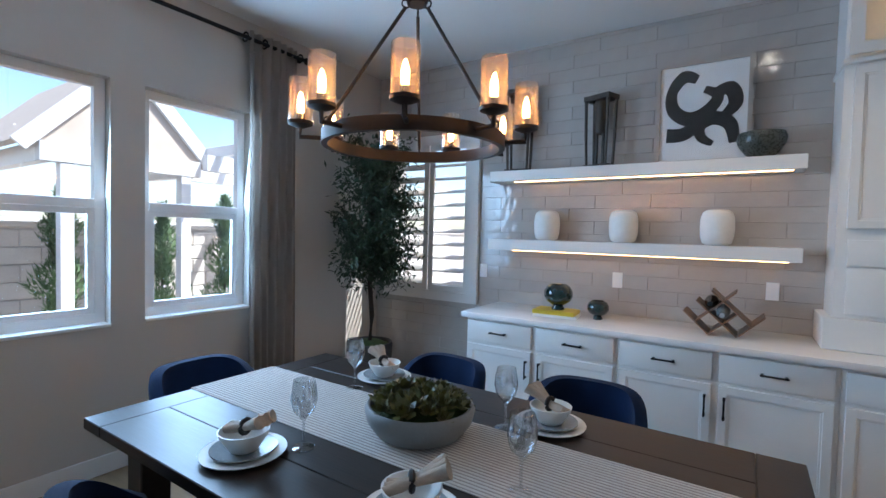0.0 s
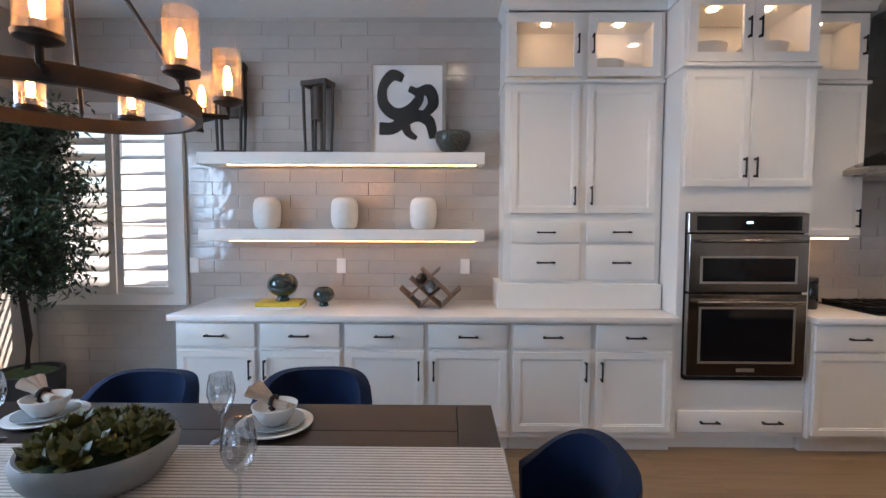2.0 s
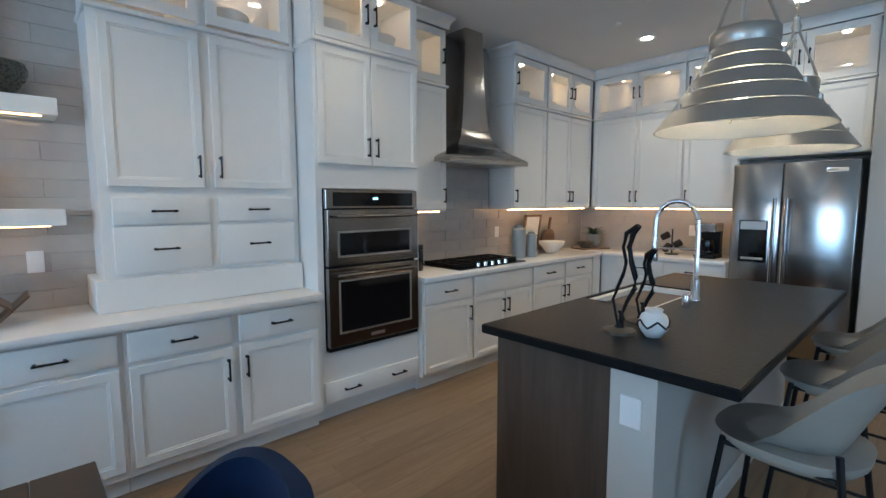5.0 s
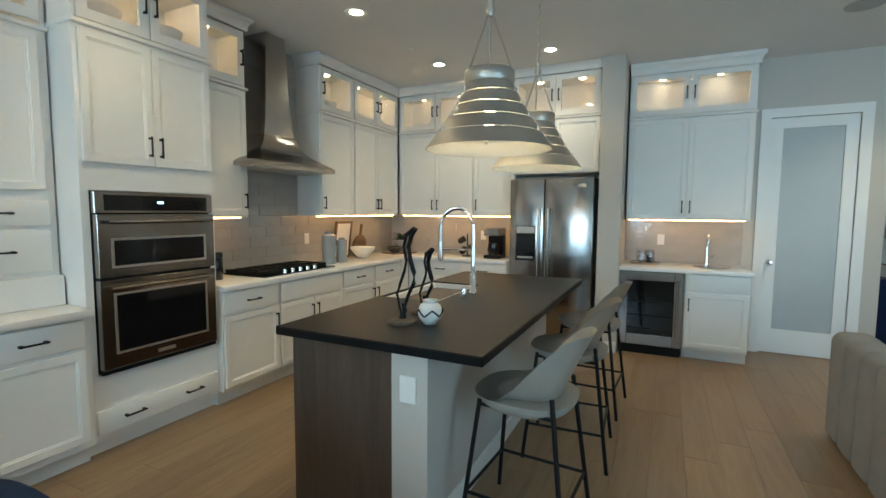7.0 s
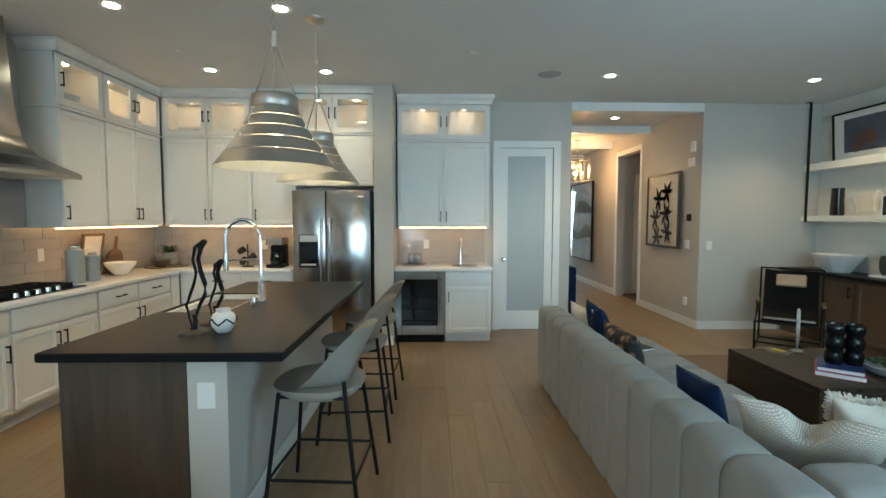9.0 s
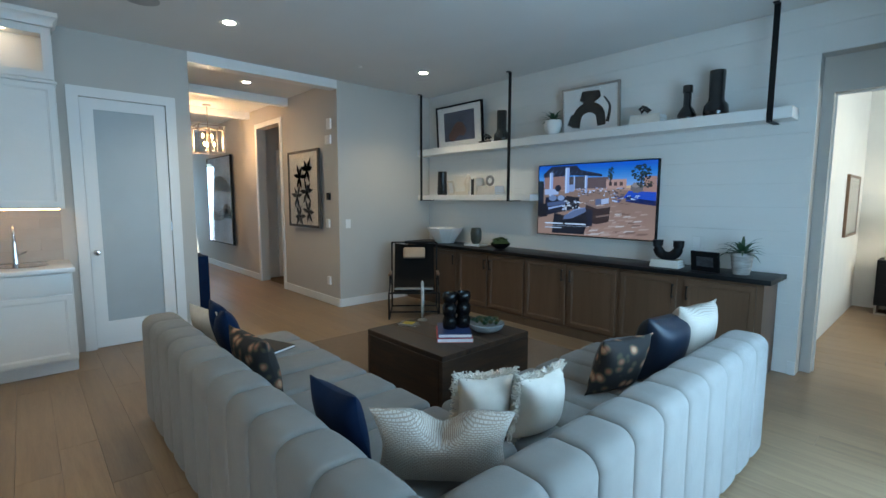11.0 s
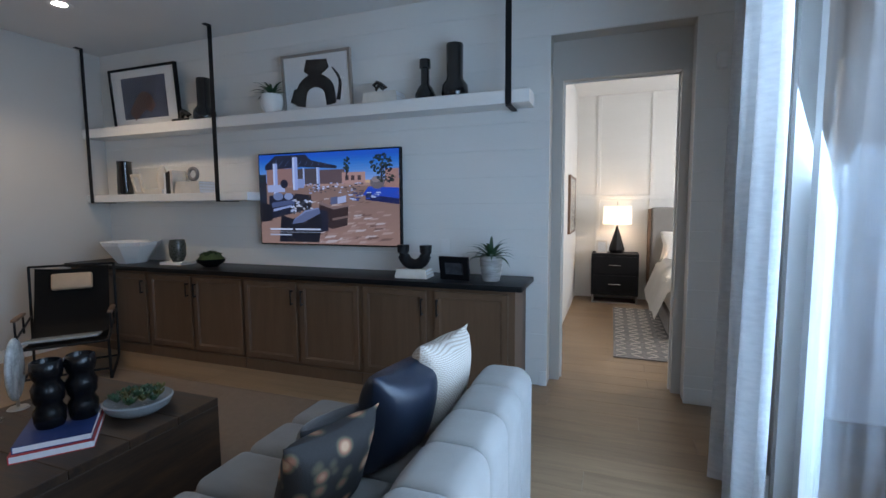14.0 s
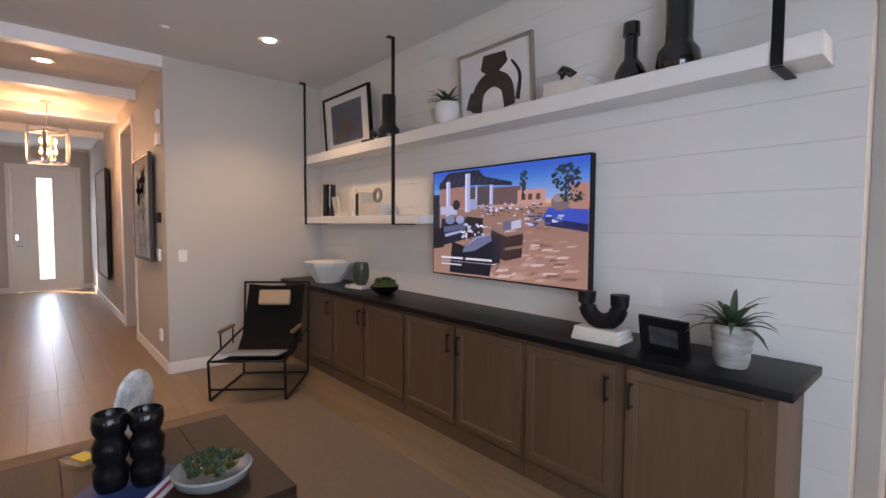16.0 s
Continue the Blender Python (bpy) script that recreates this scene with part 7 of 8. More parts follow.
single("ring_ornament", tube(bmesh.new(), [(0.055 * math.cos(t / 16 * 2 * math.pi), 0, 0.075 + 0.055 * math.sin(t / 16 * 2 * math.pi)) for t in range(16)], 0.018, 10, True), "concrete_bowl", "grey stone ring ornament on books", "ornament", pose(4.95, -4.72, Z3 + 0.114), angle=80)

# ---- sofa ----
sf = thing("sectional_sofa", "light grey channel-tufted L-shaped sectional sofa", "sofa", pose(0, 0, 0))
BT = 0.715
YO, XO = -0.585, 1.395


def channel(x0, x1, y0, y1, z0, z1, along="x", r=0.075):
    """One padded channel of the sofa back: a round-topped section, drawn in at its two seams."""
    a0, a1, p0, p1 = (x0, x1, y0, y1) if along == "x" else (y0, y1, x0, x1)
    bm = bmesh.new()
    prev = None
    for u, d in ((0.0, 0.020), (0.03, 0.010), (0.10, 0.004), (0.25, 0.001), (0.5, 0.0), (0.75, 0.001), (0.90, 0.004), (0.97, 0.010), (1.0, 0.020)):
        run = a0 + (a1 - a0) * u
        sec = [(p0 + d, z0), (p0 + d, z0 + 0.30)]
        for cx, t0 in ((p0 + r, math.pi), (p1 - r, math.pi / 2)):
            for k in range(7):
                t = t0 - k * math.pi / 12
                sec.append((cx + (r - d) * math.cos(t), z1 - r + (r - d) * math.sin(t)))
        sec += [(p1 - d, z0 + 0.30), (p1 - d, z0)]
        ring = [bm.verts.new((run, p, z) if along == "x" else (p, run, z)) for p, z in sec]
        if prev:
            for i in range(len(ring)):
                j = (i + 1) % len(ring)
                bm.faces.new((prev[i], prev[j], ring[j], ring[i]))
        else:
            bm.faces.new(ring)
        prev = ring
    bm.faces.new(prev)
    part("back_channel", bm, "sofa", sf, "padded upright channel", angle=60)


n = 11
for k in range(n):
    w = (4.36 - 1.66) / n
    channel(1.66 + k * w + 0.001, 1.66 + (k + 1) * w - 0.001, YO - 0.235, YO, 0.04, BT)
n = 10
for k in range(n):
    w = (3.23 - 0.83) / n
    channel(XO, XO + 0.235, -0.83 - (k + 1) * w + 0.001, -0.83 - k * w - 0.001, 0.04, BT, "y")
channel(XO, 1.66, -0.832, YO, 0.04, BT, "x", 0.09)
part("base", quick(1.63, 4.34, -1.56, -0.82, 0.03, 0.24, 0.02, 2), "sofa", sf)
part("base", quick(1.63, 2.48, -3.22, -1.57, 0.03, 0.24, 0.02, 2), "sofa", sf)
for a, b in ((1.64, 2.50), (2.51, 3.42), (3.43, 4.355)):
    for k in range(3):
        w = (b - a) / 3
        part("seat_cushion", quick(a + k * w + 0.001, a + (k + 1) * w - 0.001, -1.60, -0.80, 0.235, 0.43, 0.05, 4), "sofa", sf, "channelled seat cushion", angle=60)
for a, b in ((-2.42, -1.61), (-3.235, -2.43)):
    for k in range(3):
        w = (b - a) / 3
        part("seat_cushion", quick(1.62, 2.50, a + k * w + 0.001, a + (k + 1) * w - 0.001, 0.235, 0.43, 0.05, 4), "sofa", sf, "channelled seat cushion", angle=60)


def pillow(m, w, h, t, mat, label, fringe=None, bands=None, dent=0.0):
    """A filled cushion standing on its edge: local x wide, z high, y thick."""
    p = thing("throw_pillow", label, "pillow", m, "sofa pillows")
    bm = bmesh.new()
    N = 14
    sides = []
    for s in (-1, 1):
        g = []
        for i in range(N + 1):
            row = []
            for j in range(N + 1):
                u, v = i / N * 2 - 1, j / N * 2 - 1
                th = (max(1 - abs(u) ** 2.6, 0) * max(1 - abs(v) ** 2.6, 0)) ** 0.55
                pin = 1 - 0.15 * (1 - abs(v) ** 1.5) * abs(u) ** 2, 1 - 0.15 * (1 - abs(u) ** 1.5) * abs(v) ** 2
                z = h / 2 + v * h / 2 * pin[1] - dent * h * math.exp(-(u / 0.22) ** 2) * max(v, 0) ** 1.5
                row.append(bm.verts.new((u * w / 2 * pin[0], s * (t / 2 * th + 0.002), z)))
            g.append(row)
        sides.append(g)
        for i in range(N):
            for j in range(N):
                bm.faces.new((g[i][j], g[i + 1][j], g[i + 1][j + 1], g[i][j + 1]))
    a, b = sides
    rim = [(i, 0) for i in range(N)] + [(N, j) for j in range(N)] + [(i, N) for i in range(N, 0, -1)] + [(0, j) for j in range(N, 0, -1)]
    for k in range(len(rim)):
        (i, j), (i2, j2) = rim[k], rim[(k + 1) % len(rim)]
        bm.faces.new((a[i][j], a[i2][j2], b[i2][j2], b[i][j]))
    edge = [Vector(a[i][j].co) for i, j in rim]
    cen = Vector((0, 0, h / 2))
    part("cover", bm, mat, p, angle=80)
    if fringe:
        rr = random.Random(2)
        bm = bmesh.new()
        for k in range(len(edge)):
            for s in range(12):
                e = edge[k].lerp(edge[(k + 1) % len(edge)], s / 12)
                d = (e - cen).normalized()
                q = e + d * rr.uniform(0.012, 0.028) + Vector((rr.uniform(-1, 1) * 0.015, rr.uniform(-1, 1) * 0.02, rr.uniform(-1, 1) * 0.012))
                tube(bm, [e - d * 0.008, e.lerp(q, 0.5) + Vector((0, rr.uniform(-1, 1) * 0.008, 0)), q], 0.0035, 4)
        tagged(part("fringe", bm, fringe, p, "shaggy cream fringe"), kind="stuff")
    return p


M["black_velvet"] = material("black_velvet", (0.012, 0.012, 0.015), 0.8, vary=0.3, bump=0.2, bump_scale=300, sheen=0.3)
M["floral"] = material("dark_floral_print", (0.05, 0.035, 0.03), 0.85, vary=0.9, scale=12, bump=0.3, bump_scale=200)
fn = M["floral"].node_tree
vor, cr = fn.nodes.new("ShaderNodeTexVoronoi"), fn.nodes.new("ShaderNodeValToRGB")
vor.inputs["Scale"].default_value = 13
e = cr.color_ramp.elements
e[0].position, e[0].color = 0.16, (0.45, 0.27, 0.16, 1)
e[1].position, e[1].color = 0.46, (0.02, 0.018, 0.018, 1)
for ps, c in ((0.28, (0.24, 0.10, 0.06, 1)), (0.36, (0.09, 0.075, 0.045, 1))):
    k = cr.color_ramp.elements.new(ps)
    k.color = c
fn.links.new(fn.nodes["Texture Coordinate"].outputs["Object"], vor.inputs["Vector"])
fn.links.new(vor.outputs["Distance"], cr.inputs[0])
fn.links.new(cr.outputs[0], fn.nodes["Principled BSDF"].inputs["Base Color"])
M["stitch"] = material("cream_stitched_weave", (0.60, 0.55, 0.48), 0.9, vary=0.1, scale=14, bump=0.8, bump_scale=120)
sn = M["stitch"].node_tree
wv, rp = sn.nodes.new("ShaderNodeTexBrick"), sn.nodes.new("ShaderNodeMapping")
rp.inputs["Rotation"].default_value = (radians(90), 0, 0)
sn.links.new(sn.nodes["Texture Coordinate"].outputs["Object"], rp.inputs[0])
sn.links.new(rp.outputs[0], wv.inputs["Vector"])
wv.inputs["Scale"].default_value, wv.inputs["Mortar Size"].default_value = 34, 0.05
wv.inputs["Color1"].default_value, wv.inputs["Color2"].default_value, wv.inputs["Mortar"].default_value = (0.58, 0.53, 0.46, 1), (0.54, 0.49, 0.42, 1), (0.36, 0.30, 0.25, 1)
sn.links.new(wv.outputs[0], sn.nodes["Principled BSDF"].inputs["Base Color"])
M["navy_leather"] = material("navy_leather", (0.012, 0.018, 0.032), 0.35, vary=0.2, scale=8, bump=0.2, bump_scale=90)
SZT = 0.43
pillow(pose(4.12, -0.99, SZT, -14, 0, 8), 0.42, 0.34, 0.13, "cream", "cream linen throw pillow on sofa")
pillow(pose(3.86, -1.04, SZT, -16, 0, -5), 0.44, 0.40, 0.14, "navy", "navy velvet throw pillow on sofa", dent=0.25)
pillow(pose(3.36, -1.02, SZT, -16, 0, 3), 0.50, 0.32, 0.15, "floral", "dark floral lumbar pillow on sofa")
pillow(pose(2.42, -1.02, SZT, -14, 0, 4), 0.34, 0.30, 0.13, "navy", "navy velvet throw pillow on sofa")
pillow(pose(1.97, -1.17, SZT, -18, 0, 45), 0.52, 0.34, 0.16, "stitch", "long cream stitched lumbar pillow in sofa corner", dent=0.30)
pillow(pose(2.15, -1.57, SZT, -14, 0, 60), 0.27, 0.29, 0.22, "cream", "cream fringed throw pillow on sofa", "cream")
pillow(pose(1.97, -1.72, SZT, -10, 0, 86), 0.28, 0.30, 0.21, "cream", "cream fringed throw pillow on sofa", "cream")
pillow(pose(1.96, -2.42, SZT, -20, 0, 74), 0.36, 0.36, 0.15, "floral", "dark floral throw pillow on sofa")
pillow(pose(2.06, -2.62, SZT, -22, 0, 72), 0.32, 0.28, 0.18, "black_velvet", "black throw pillow on sofa before a navy one")
pillow(pose(1.90, -2.82, SZT, -14, 0, 80), 0.40, 0.41, 0.24, "navy_leather", "navy leather throw pillow on sofa")
pillow(pose(1.83, -3.08, SZT, -12, 0, 80), 0.40, 0.45, 0.22, "stitch", "cream stitched throw pillow on sofa")
books(pose(3.95, -1.28, SZT + 0.001, 0, 0, 20), [(0.30, 0.22, 0.02)], "dark open magazine on sofa", ["ink"])

# ---- rug, coffee table ----
single("area_rug", quick(2.2, 5.12, -4.0, -1.2, 0.001, 0.012, 0.003), "rug", "plain taupe low-pile area rug under the sofa", "rug")
ct = thing("coffee_table", "low solid rustic brown wood block coffee table", "coffee table", pose(3.462, -2.575, 0.0122))
for k in range(4):
    y0 = -0.475 + k * 0.2375
    part("top_board", quick(-0.462, 0.462, y0 + 0.0006, y0 + 0.2369, 0.37, 0.41, 0.003), "coffee", ct)
for x in (-0.462, 0.424):
    part("side_panel", quick(x, x + 0.038, -0.475, 0.475, 0.0, 0.369, 0.003), "coffee_side", ct)
for y in (-0.475, 0.437):
    part("front_panel", quick(-0.423, 0.423, y, y + 0.038, 0.0, 0.369, 0.003), "coffee", ct)
ZT = 0.4225
books(pose(3.31, -2.50, ZT, 0, 0, -40), [(0.36, 0.27, 0.032), (0.33, 0.25, 0.028)], "red and blue coffee-table books under black vases", ["red", "blue"])
BUB = [(0.8 * q, 1.02 * w) for q, w in [(0, 0), (0.06, 0), (0.07, 0.02), (0.072, 0.07), (0.056, 0.095), (0.07, 0.115), (0.074, 0.165), (0.055, 0.195), (0.068, 0.215), (0.074, 0.24), (0.07, 0.275), (0.06, 0.28), (0.055, 0.24), (0, 0.22)]]
turned("bubble_vase", BUB, "smoked_black", "stacked-bubble black glass vase on books", "vase", (3.33, -2.475, ZT + 0.062), group="black bubble vases")
turned("bubble_vase", BUB, "smoked_black", "stacked-bubble black glass vase on books", "vase", (3.292, -2.585, ZT + 0.062), group="black bubble vases")
gb = thing("succulent_bowl", "shallow pale grey bowl of green succulents on coffee table", "planter", pose(3.24, -2.80, ZT))
part("bowl", lathe(bmesh.new(), [(0, 0), (0.09, 0), (0.135, 0.03), (0.15, 0.065), (0.142, 0.07), (0.13, 0.05), (0, 0.045)], 32), "grey_glaze", gb, angle=60)
r = random.Random(31)
for k in range(18):
    bm = bmesh.new()
    rad = 0.11 * math.sqrt((k + 0.5) / 18)
    rosette(bm, (rad * math.cos(k * 2.4), rad * math.sin(k * 2.4), 0.07 + 0.02 * (1 - rad / 0.13)), r.uniform(0.035, 0.05), r, 14)
    part("succulent", bm, "agave" if k % 3 else "succulent", gb, angle=50)
M["marbled"] = material("marbled_glass", (0.50, 0.53, 0.53), 0.10, vary=0.75, scale=11)
dk = thing("glass_disc", "grey marbled glass disc standing on a slim stem", "ornament", pose(3.84, -2.62, ZT, 0, 0, -38))
part("foot", lathe(bmesh.new(), [(0, 0), (0.045, 0), (0.04, 0.008), (0, 0.010)], 20), "silver", dk)
part("stem", tube(bmesh.new(), [(0, 0, 0.008), (0, 0, 0.05)], 0.007, 8), "silver", dk)
part("disc", lathe(bmesh.new(), [(0, -0.012), (0.140, -0.012), (0.152, -0.006), (0.154, 0), (0.152, 0.006), (0.140, 0.012), (0, 0.012)], 40, m=pose(0, 0, 0.20, 90)), "marbled", dk, "grey marbled disc", angle=50)
ab = thing("acrylic_block", "clear block with a yellow card on coffee table", "ornament", pose(3.78, -2.42, ZT, 0, 0, 28))
part("block", quick(-0.085, 0.085, -0.06, 0.06, 0, 0.022, 0.004), "bar_glass", ab, "clear acrylic block").visible_shadow = False
part("card", quick(-0.045, 0.045, -0.03, 0.03, 0.0225, 0.027), "yellow", ab, "yellow card", smooth=False)

# ---- lounge chair ----
lc = thing("lounge_chair", "black leather sling chair with tan head pillow", "armchair", pose(5.43, -3.80, 0, 0, 0, 231))
prof = [(-0.36, 0.345), (-0.20, 0.31), (0.0, 0.29), (0.14, 0.32), (0.24, 0.42), (0.34, 0.62), (0.44, 0.88)]
bm = bmesh.new()
rows = []
for i in range(25):
    f = i / 24 * (len(prof) - 1)
    k = min(int(f), len(prof) - 2)
    t = f - k
    y, z = [prof[k][c] + (prof[k + 1][c] - prof[k][c]) * t for c in (0, 1)]
    rows.append([bm.verts.new((x, y, z - 0.02 * (1 - (x / 0.27) ** 2))) for x in (-0.27, -0.18, -0.09, 0, 0.09, 0.18, 0.27)])
for a, b in zip(rows, rows[1:]):
    for i in range(6):
        bm.faces.new((a[i], a[i + 1], b[i + 1], b[i]))
bmesh.ops.solidify(bm, geom=bm.faces[:], thickness=0.012)
part("sling", bm, "black", lc, "black leather sling seat", angle=80)
part("head_pillow", quick(-0.15, 0.15, -0.03, 0.03, -0.075, 0.075, 0.02, 3), material("tan_leather", (0.42, 0.30, 0.20), 0.5), lc, "tan leather head pillow", m=pose(0, 0.365, 0.755, -20))
part("seat_pad", quick(-0.24, 0.24, -0.34, -0.05, 0.0, 0.02, 0.008, 2), "grey_glaze", lc, m=pose(0, 0, 0.325, -8))
for s in (-1, 1):
    part("side_frame", tube(bmesh.new(), [(s * 0.31, -0.38, 0.34), (s * 0.31, -0.36, 0.012), (s * 0.31, 0.36, 0.012), (s * 0.31, 0.44, 0.90)], 0.011, 8), "black_iron", lc)
    part("side_rail", tube(bmesh.new(), [(s * 0.31, -0.38, 0.34), (s * 0.31, 0.40, 0.46)], 0.009, 8), "black_iron", lc)
    part("armrest", quick(s * 0.31 - 0.02, s * 0.31 + 0.02, -0.16, 0.14, 0.52, 0.545, 0.008, 2), "walnut", lc, "wooden armrest")
    for y in (-0.14, 0.12):
        part("arm_post", tube(bmesh.new(), [(s * 0.31, y, 0.37), (s * 0.31, y, 0.525)], 0.008, 6), "black_iron", lc)
for y, z in ((-0.38, 0.34), (-0.36, 0.10), (0.36, 0.012), (0.44, 0.895)):
    part("cross_bar", tube(bmesh.new(), [(-0.31, y, z), (0.31, y, z)], 0.010, 8), "black_iron", lc)

# ---- sliding door, curtain ----
sd = thing("sliding_door", "white framed sliding glass patio door, partly open", "door", pose(0, 0, 0))
fx0, fx1 = SX - T + 0.004, SX - 0.004
bm = quick(fx0, fx1, SY0 + 0.001, SY0 + 0.05, 0.0, SZ - 0.001)
part("jamb", bm, "trim", sd, smooth=False)
part("jamb", quick(fx0, fx1, SY1 - 0.05, SY1 - 0.001, 0.0, SZ - 0.001), "trim", sd, smooth=False)
part("head", quick(fx0, fx1, SY0 + 0.051, SY1 - 0.051, SZ - 0.05, SZ - 0.001), "trim", sd, smooth=False)
part("track", quick(fx0 - 0.05, fx1 + 0.02, SY0 + 0.051, SY1 - 0.051, -0.01, 0.012, 0.002), "steel", sd, "aluminium floor track")
for k, x in enumerate((0.23, 0.275, 0.32)):
    part("track_rib", quick(x - 0.003, x + 0.003, SY0 + 0.052, SY1 - 0.052, 0.012, 0.024), "trim", sd, smooth=False)
for k, (x, y0, y1) in enumerate(((0.235, -3.69, -2.72), (0.285, -3.64, -2.67))):
    sdp = part("sash", ring_frame(bmesh.new(), y0, y1, 0.026, SZ - 0.055, 0.07, -0.02, 0.02), "trim", sd, "white sliding sash", m=pose(x, 0, 0, 0, 0, 90))
    g = part("glass_pane", quick(x - 0.003, x + 0.003, y0 + 0.06, y1 - 0.06, 0.09, SZ - 0.12), "window_glass", sd, smooth=False)
    g.visible_shadow = False
    part("pull_handle", quick(x + 0.02, x + 0.04, y1 - 0.045, y1 - 0.025, 0.95, 1.15, 0.003), "trim", sd)
cu = thing("curtain", "grey woven curtain panel beside the sliding door", "curtain", pose(0.0, 0, 0.02))
c = curtain("panel", "", 0.50, (-3.98, -3.46), 0.0, 2.90, 5, 0.05, "sheer", seed=8, amp=0.075)
c.parent = cu
part("rod", tube(bmesh.new(), [(0.50, -4.15, 2.86), (0.50, -0.6, 2.86)], 0.013, 10), "black_iron", cu, "black curtain rod")
part("bracket", tube(bmesh.new(), [(SX, -4.10, 2.86), (0.50, -4.10, 2.86)], 0.009, 8), "black_iron", cu)

# ---- doorway to the bedroom ----
dc = thing("door_2", "white cased doorway into the bedroom", "doorway", pose(BD1, TVY - T - 0.041, 0, 0, 0, 180), kind="structure")
wd = BD1 - BD0
bm = bmesh.new()
box(bm, -0.055, 0.012, 0.0405, 0.055, 0, BDZ + 0.055), box(bm, wd - 0.012, wd + 0.055, 0.0405, 0.055, 0, BDZ + 0.055), box(bm, 0.012, wd - 0.012, 0.0405, 0.055, BDZ - 0.012, BDZ + 0.055)
part("casing", bm, "trim", dc, smooth=False)

# ---- skirting boards and small wall things ----
def skirting(x0, x1, y0, y1):
    return tagged(part("baseboard", quick(x0, x1, y0, y1, 0.0005, 0.115, 0.003), "trim"), "white painted skirting board", "baseboard", kind="structure")


skirting(WX, WX + 0.014, -0.45, NY - 0.01)
skirting(WX + 0.014, -1.26, NY - 0.026, NY - 0.012)
skirting(PX - 0.014, PX, -4.35, HS)
skirting(PX + 0.0, 8.11, HS, HS + 0.014)
skirting(9.24, FX, HS, HS + 0.014)
skirting(FX - 0.014, FX, -3.235, -3.08)
skirting(FX - 0.014, FX, -1.87, -1.46)
skirting(PX - 0.014, PX, -1.46, PD0 - 0.09)
skirting(5.586, 5.60, 0.85, 1.07)
skirting(SX, SX + 0.014, TVY + 0.014, SY0)
skirting(SX + 0.014, OX0, TVY + 0.0135, TVY + 0.027)
skirting(OX1, 1.60, TVY + 0.0135, TVY + 0.027)
for x, y, z, rz, w, h, label in ((PX, -3.37, 1.153, -90, 0.04, 0.06, "white light switch on living room wall"),):
    single("light_switch", quick(-w, w, -0.007, -0.0005, -h, h, 0.002), "trim", label, "switch", pose(x, y, z, 0, 0, rz))
for x, z, w, h, label, mt in ((6.55, 2.51, 0.05, 0.07, "white wall sensor box in hall", "trim"), (6.58, 2.30, 0.07, 0.06, "white door chime box in hall", "trim"), (6.60, 1.53, 0.04, 0.05, "black thermostat on hall wall", "black"), (6.63, 1.154, 0.04, 0.06, "white light switch on hall wall", "trim"), (6.63, 0.342, 0.036, 0.058, "white socket plate on hall wall", "trim")):
    single("wall_device", quick(-w, w, 0.0005, 0.03, -h, h, 0.004), mt, label, "wall device", pose(x, HS, z))
single("wall_sensor", quick(-0.03, 0.03, 0.001, 0.05, -0.05, 0.05, 0.01, 2), "trim", "small white sensor high on wall", "sensor", pose(0.44, TVY + 0.014, 2.35))


# ---- hall ----
structure("trim_hall_header", [(PX - 0.012, PX + T + 0.012, HS + 0.001, HN, 2.94, H - 0.001)], "trim", "white header beam over the hall opening", "beam")
for x in (7.92, 9.55, 11.35):
    single("ceiling_beam", quick(x - 0.07, x + 0.07, HS + 0.001, HN - 0.001, 2.93, H - 0.001, 0.003), "trim", "white painted ceiling beam across the hall", "beam", group="hall beams")
co = thing("door_3", "white cased opening to a side passage", "doorway", pose(8.19, HS, 0), kind="structure")
bm = bmesh.new()
box(bm, -0.08, 0, 0.0005, 0.018, 0, 2.80), box(bm, 0.97, 1.05, 0.0005, 0.018, 0, 2.80), box(bm, 0.0, 0.97, 0.0005, 0.018, 2.72, 2.80)
part("casing", bm, "trim", co, smooth=False)
id_ = thing("door_4", "pale panelled interior door in the side passage", "door", pose(9.39, -4.55, 0, 0, 0, 90), kind="structure")
part("door_leaf", shaker(bmesh.new(), 0.1, 0.9, 0.01, 2.40, t=0.035, rail=0.11), "trim", id_)
part("handle", tube(bmesh.new(), [(0.16, -0.05, 1.0), (0.27, -0.05, 1.0)], 0.009, 8), "chrome", id_)
fd = thing("door_5", "white front door with tall narrow glass light", "door", pose(FX, -1.93, 0, 0, 0, -90), kind="structure")
part("casing", ring_frame(bmesh.new(), -0.08, 1.07 + 0.08, -0.09, 2.70, 0.08, -0.018, -0.001), "trim", fd, "white door casing")
bm = bmesh.new()
gx0, gx1, gz0, gz1 = 0.41, 0.66, 0.26, 2.43
for b in ((0.003, gx0, 0.006, 2.615), (gx1, 1.067, 0.006, 2.615), (gx0, gx1, 0.006, gz0), (gx0, gx1, gz1, 2.615)):
    box(bm, b[0], b[1], 0.02, 0.065, b[2], b[3])
part("door_leaf", bm, "trim", fd, smooth=False)
g = part("glass_light", quick(gx0, gx1, 0.04, 0.046, gz0, gz1), "window_glass", fd, "narrow glass light", smooth=False)
g.visible_shadow = False
part("lever_handle", tube(bmesh.new(), [(0.07, 0.02, 0.98), (0.07, -0.05, 0.98), (0.17, -0.05, 0.98)], 0.010, 8), "chrome", fd)
part("keypad_lock", quick(0.045, 0.095, -0.01, 0.02, 1.10, 1.22, 0.004), "chrome", fd)
hl = thing("hall_lantern", "square open-frame hall lantern with candle bulbs", "pendant lamp", pose(9.25, -2.45, 2.20))
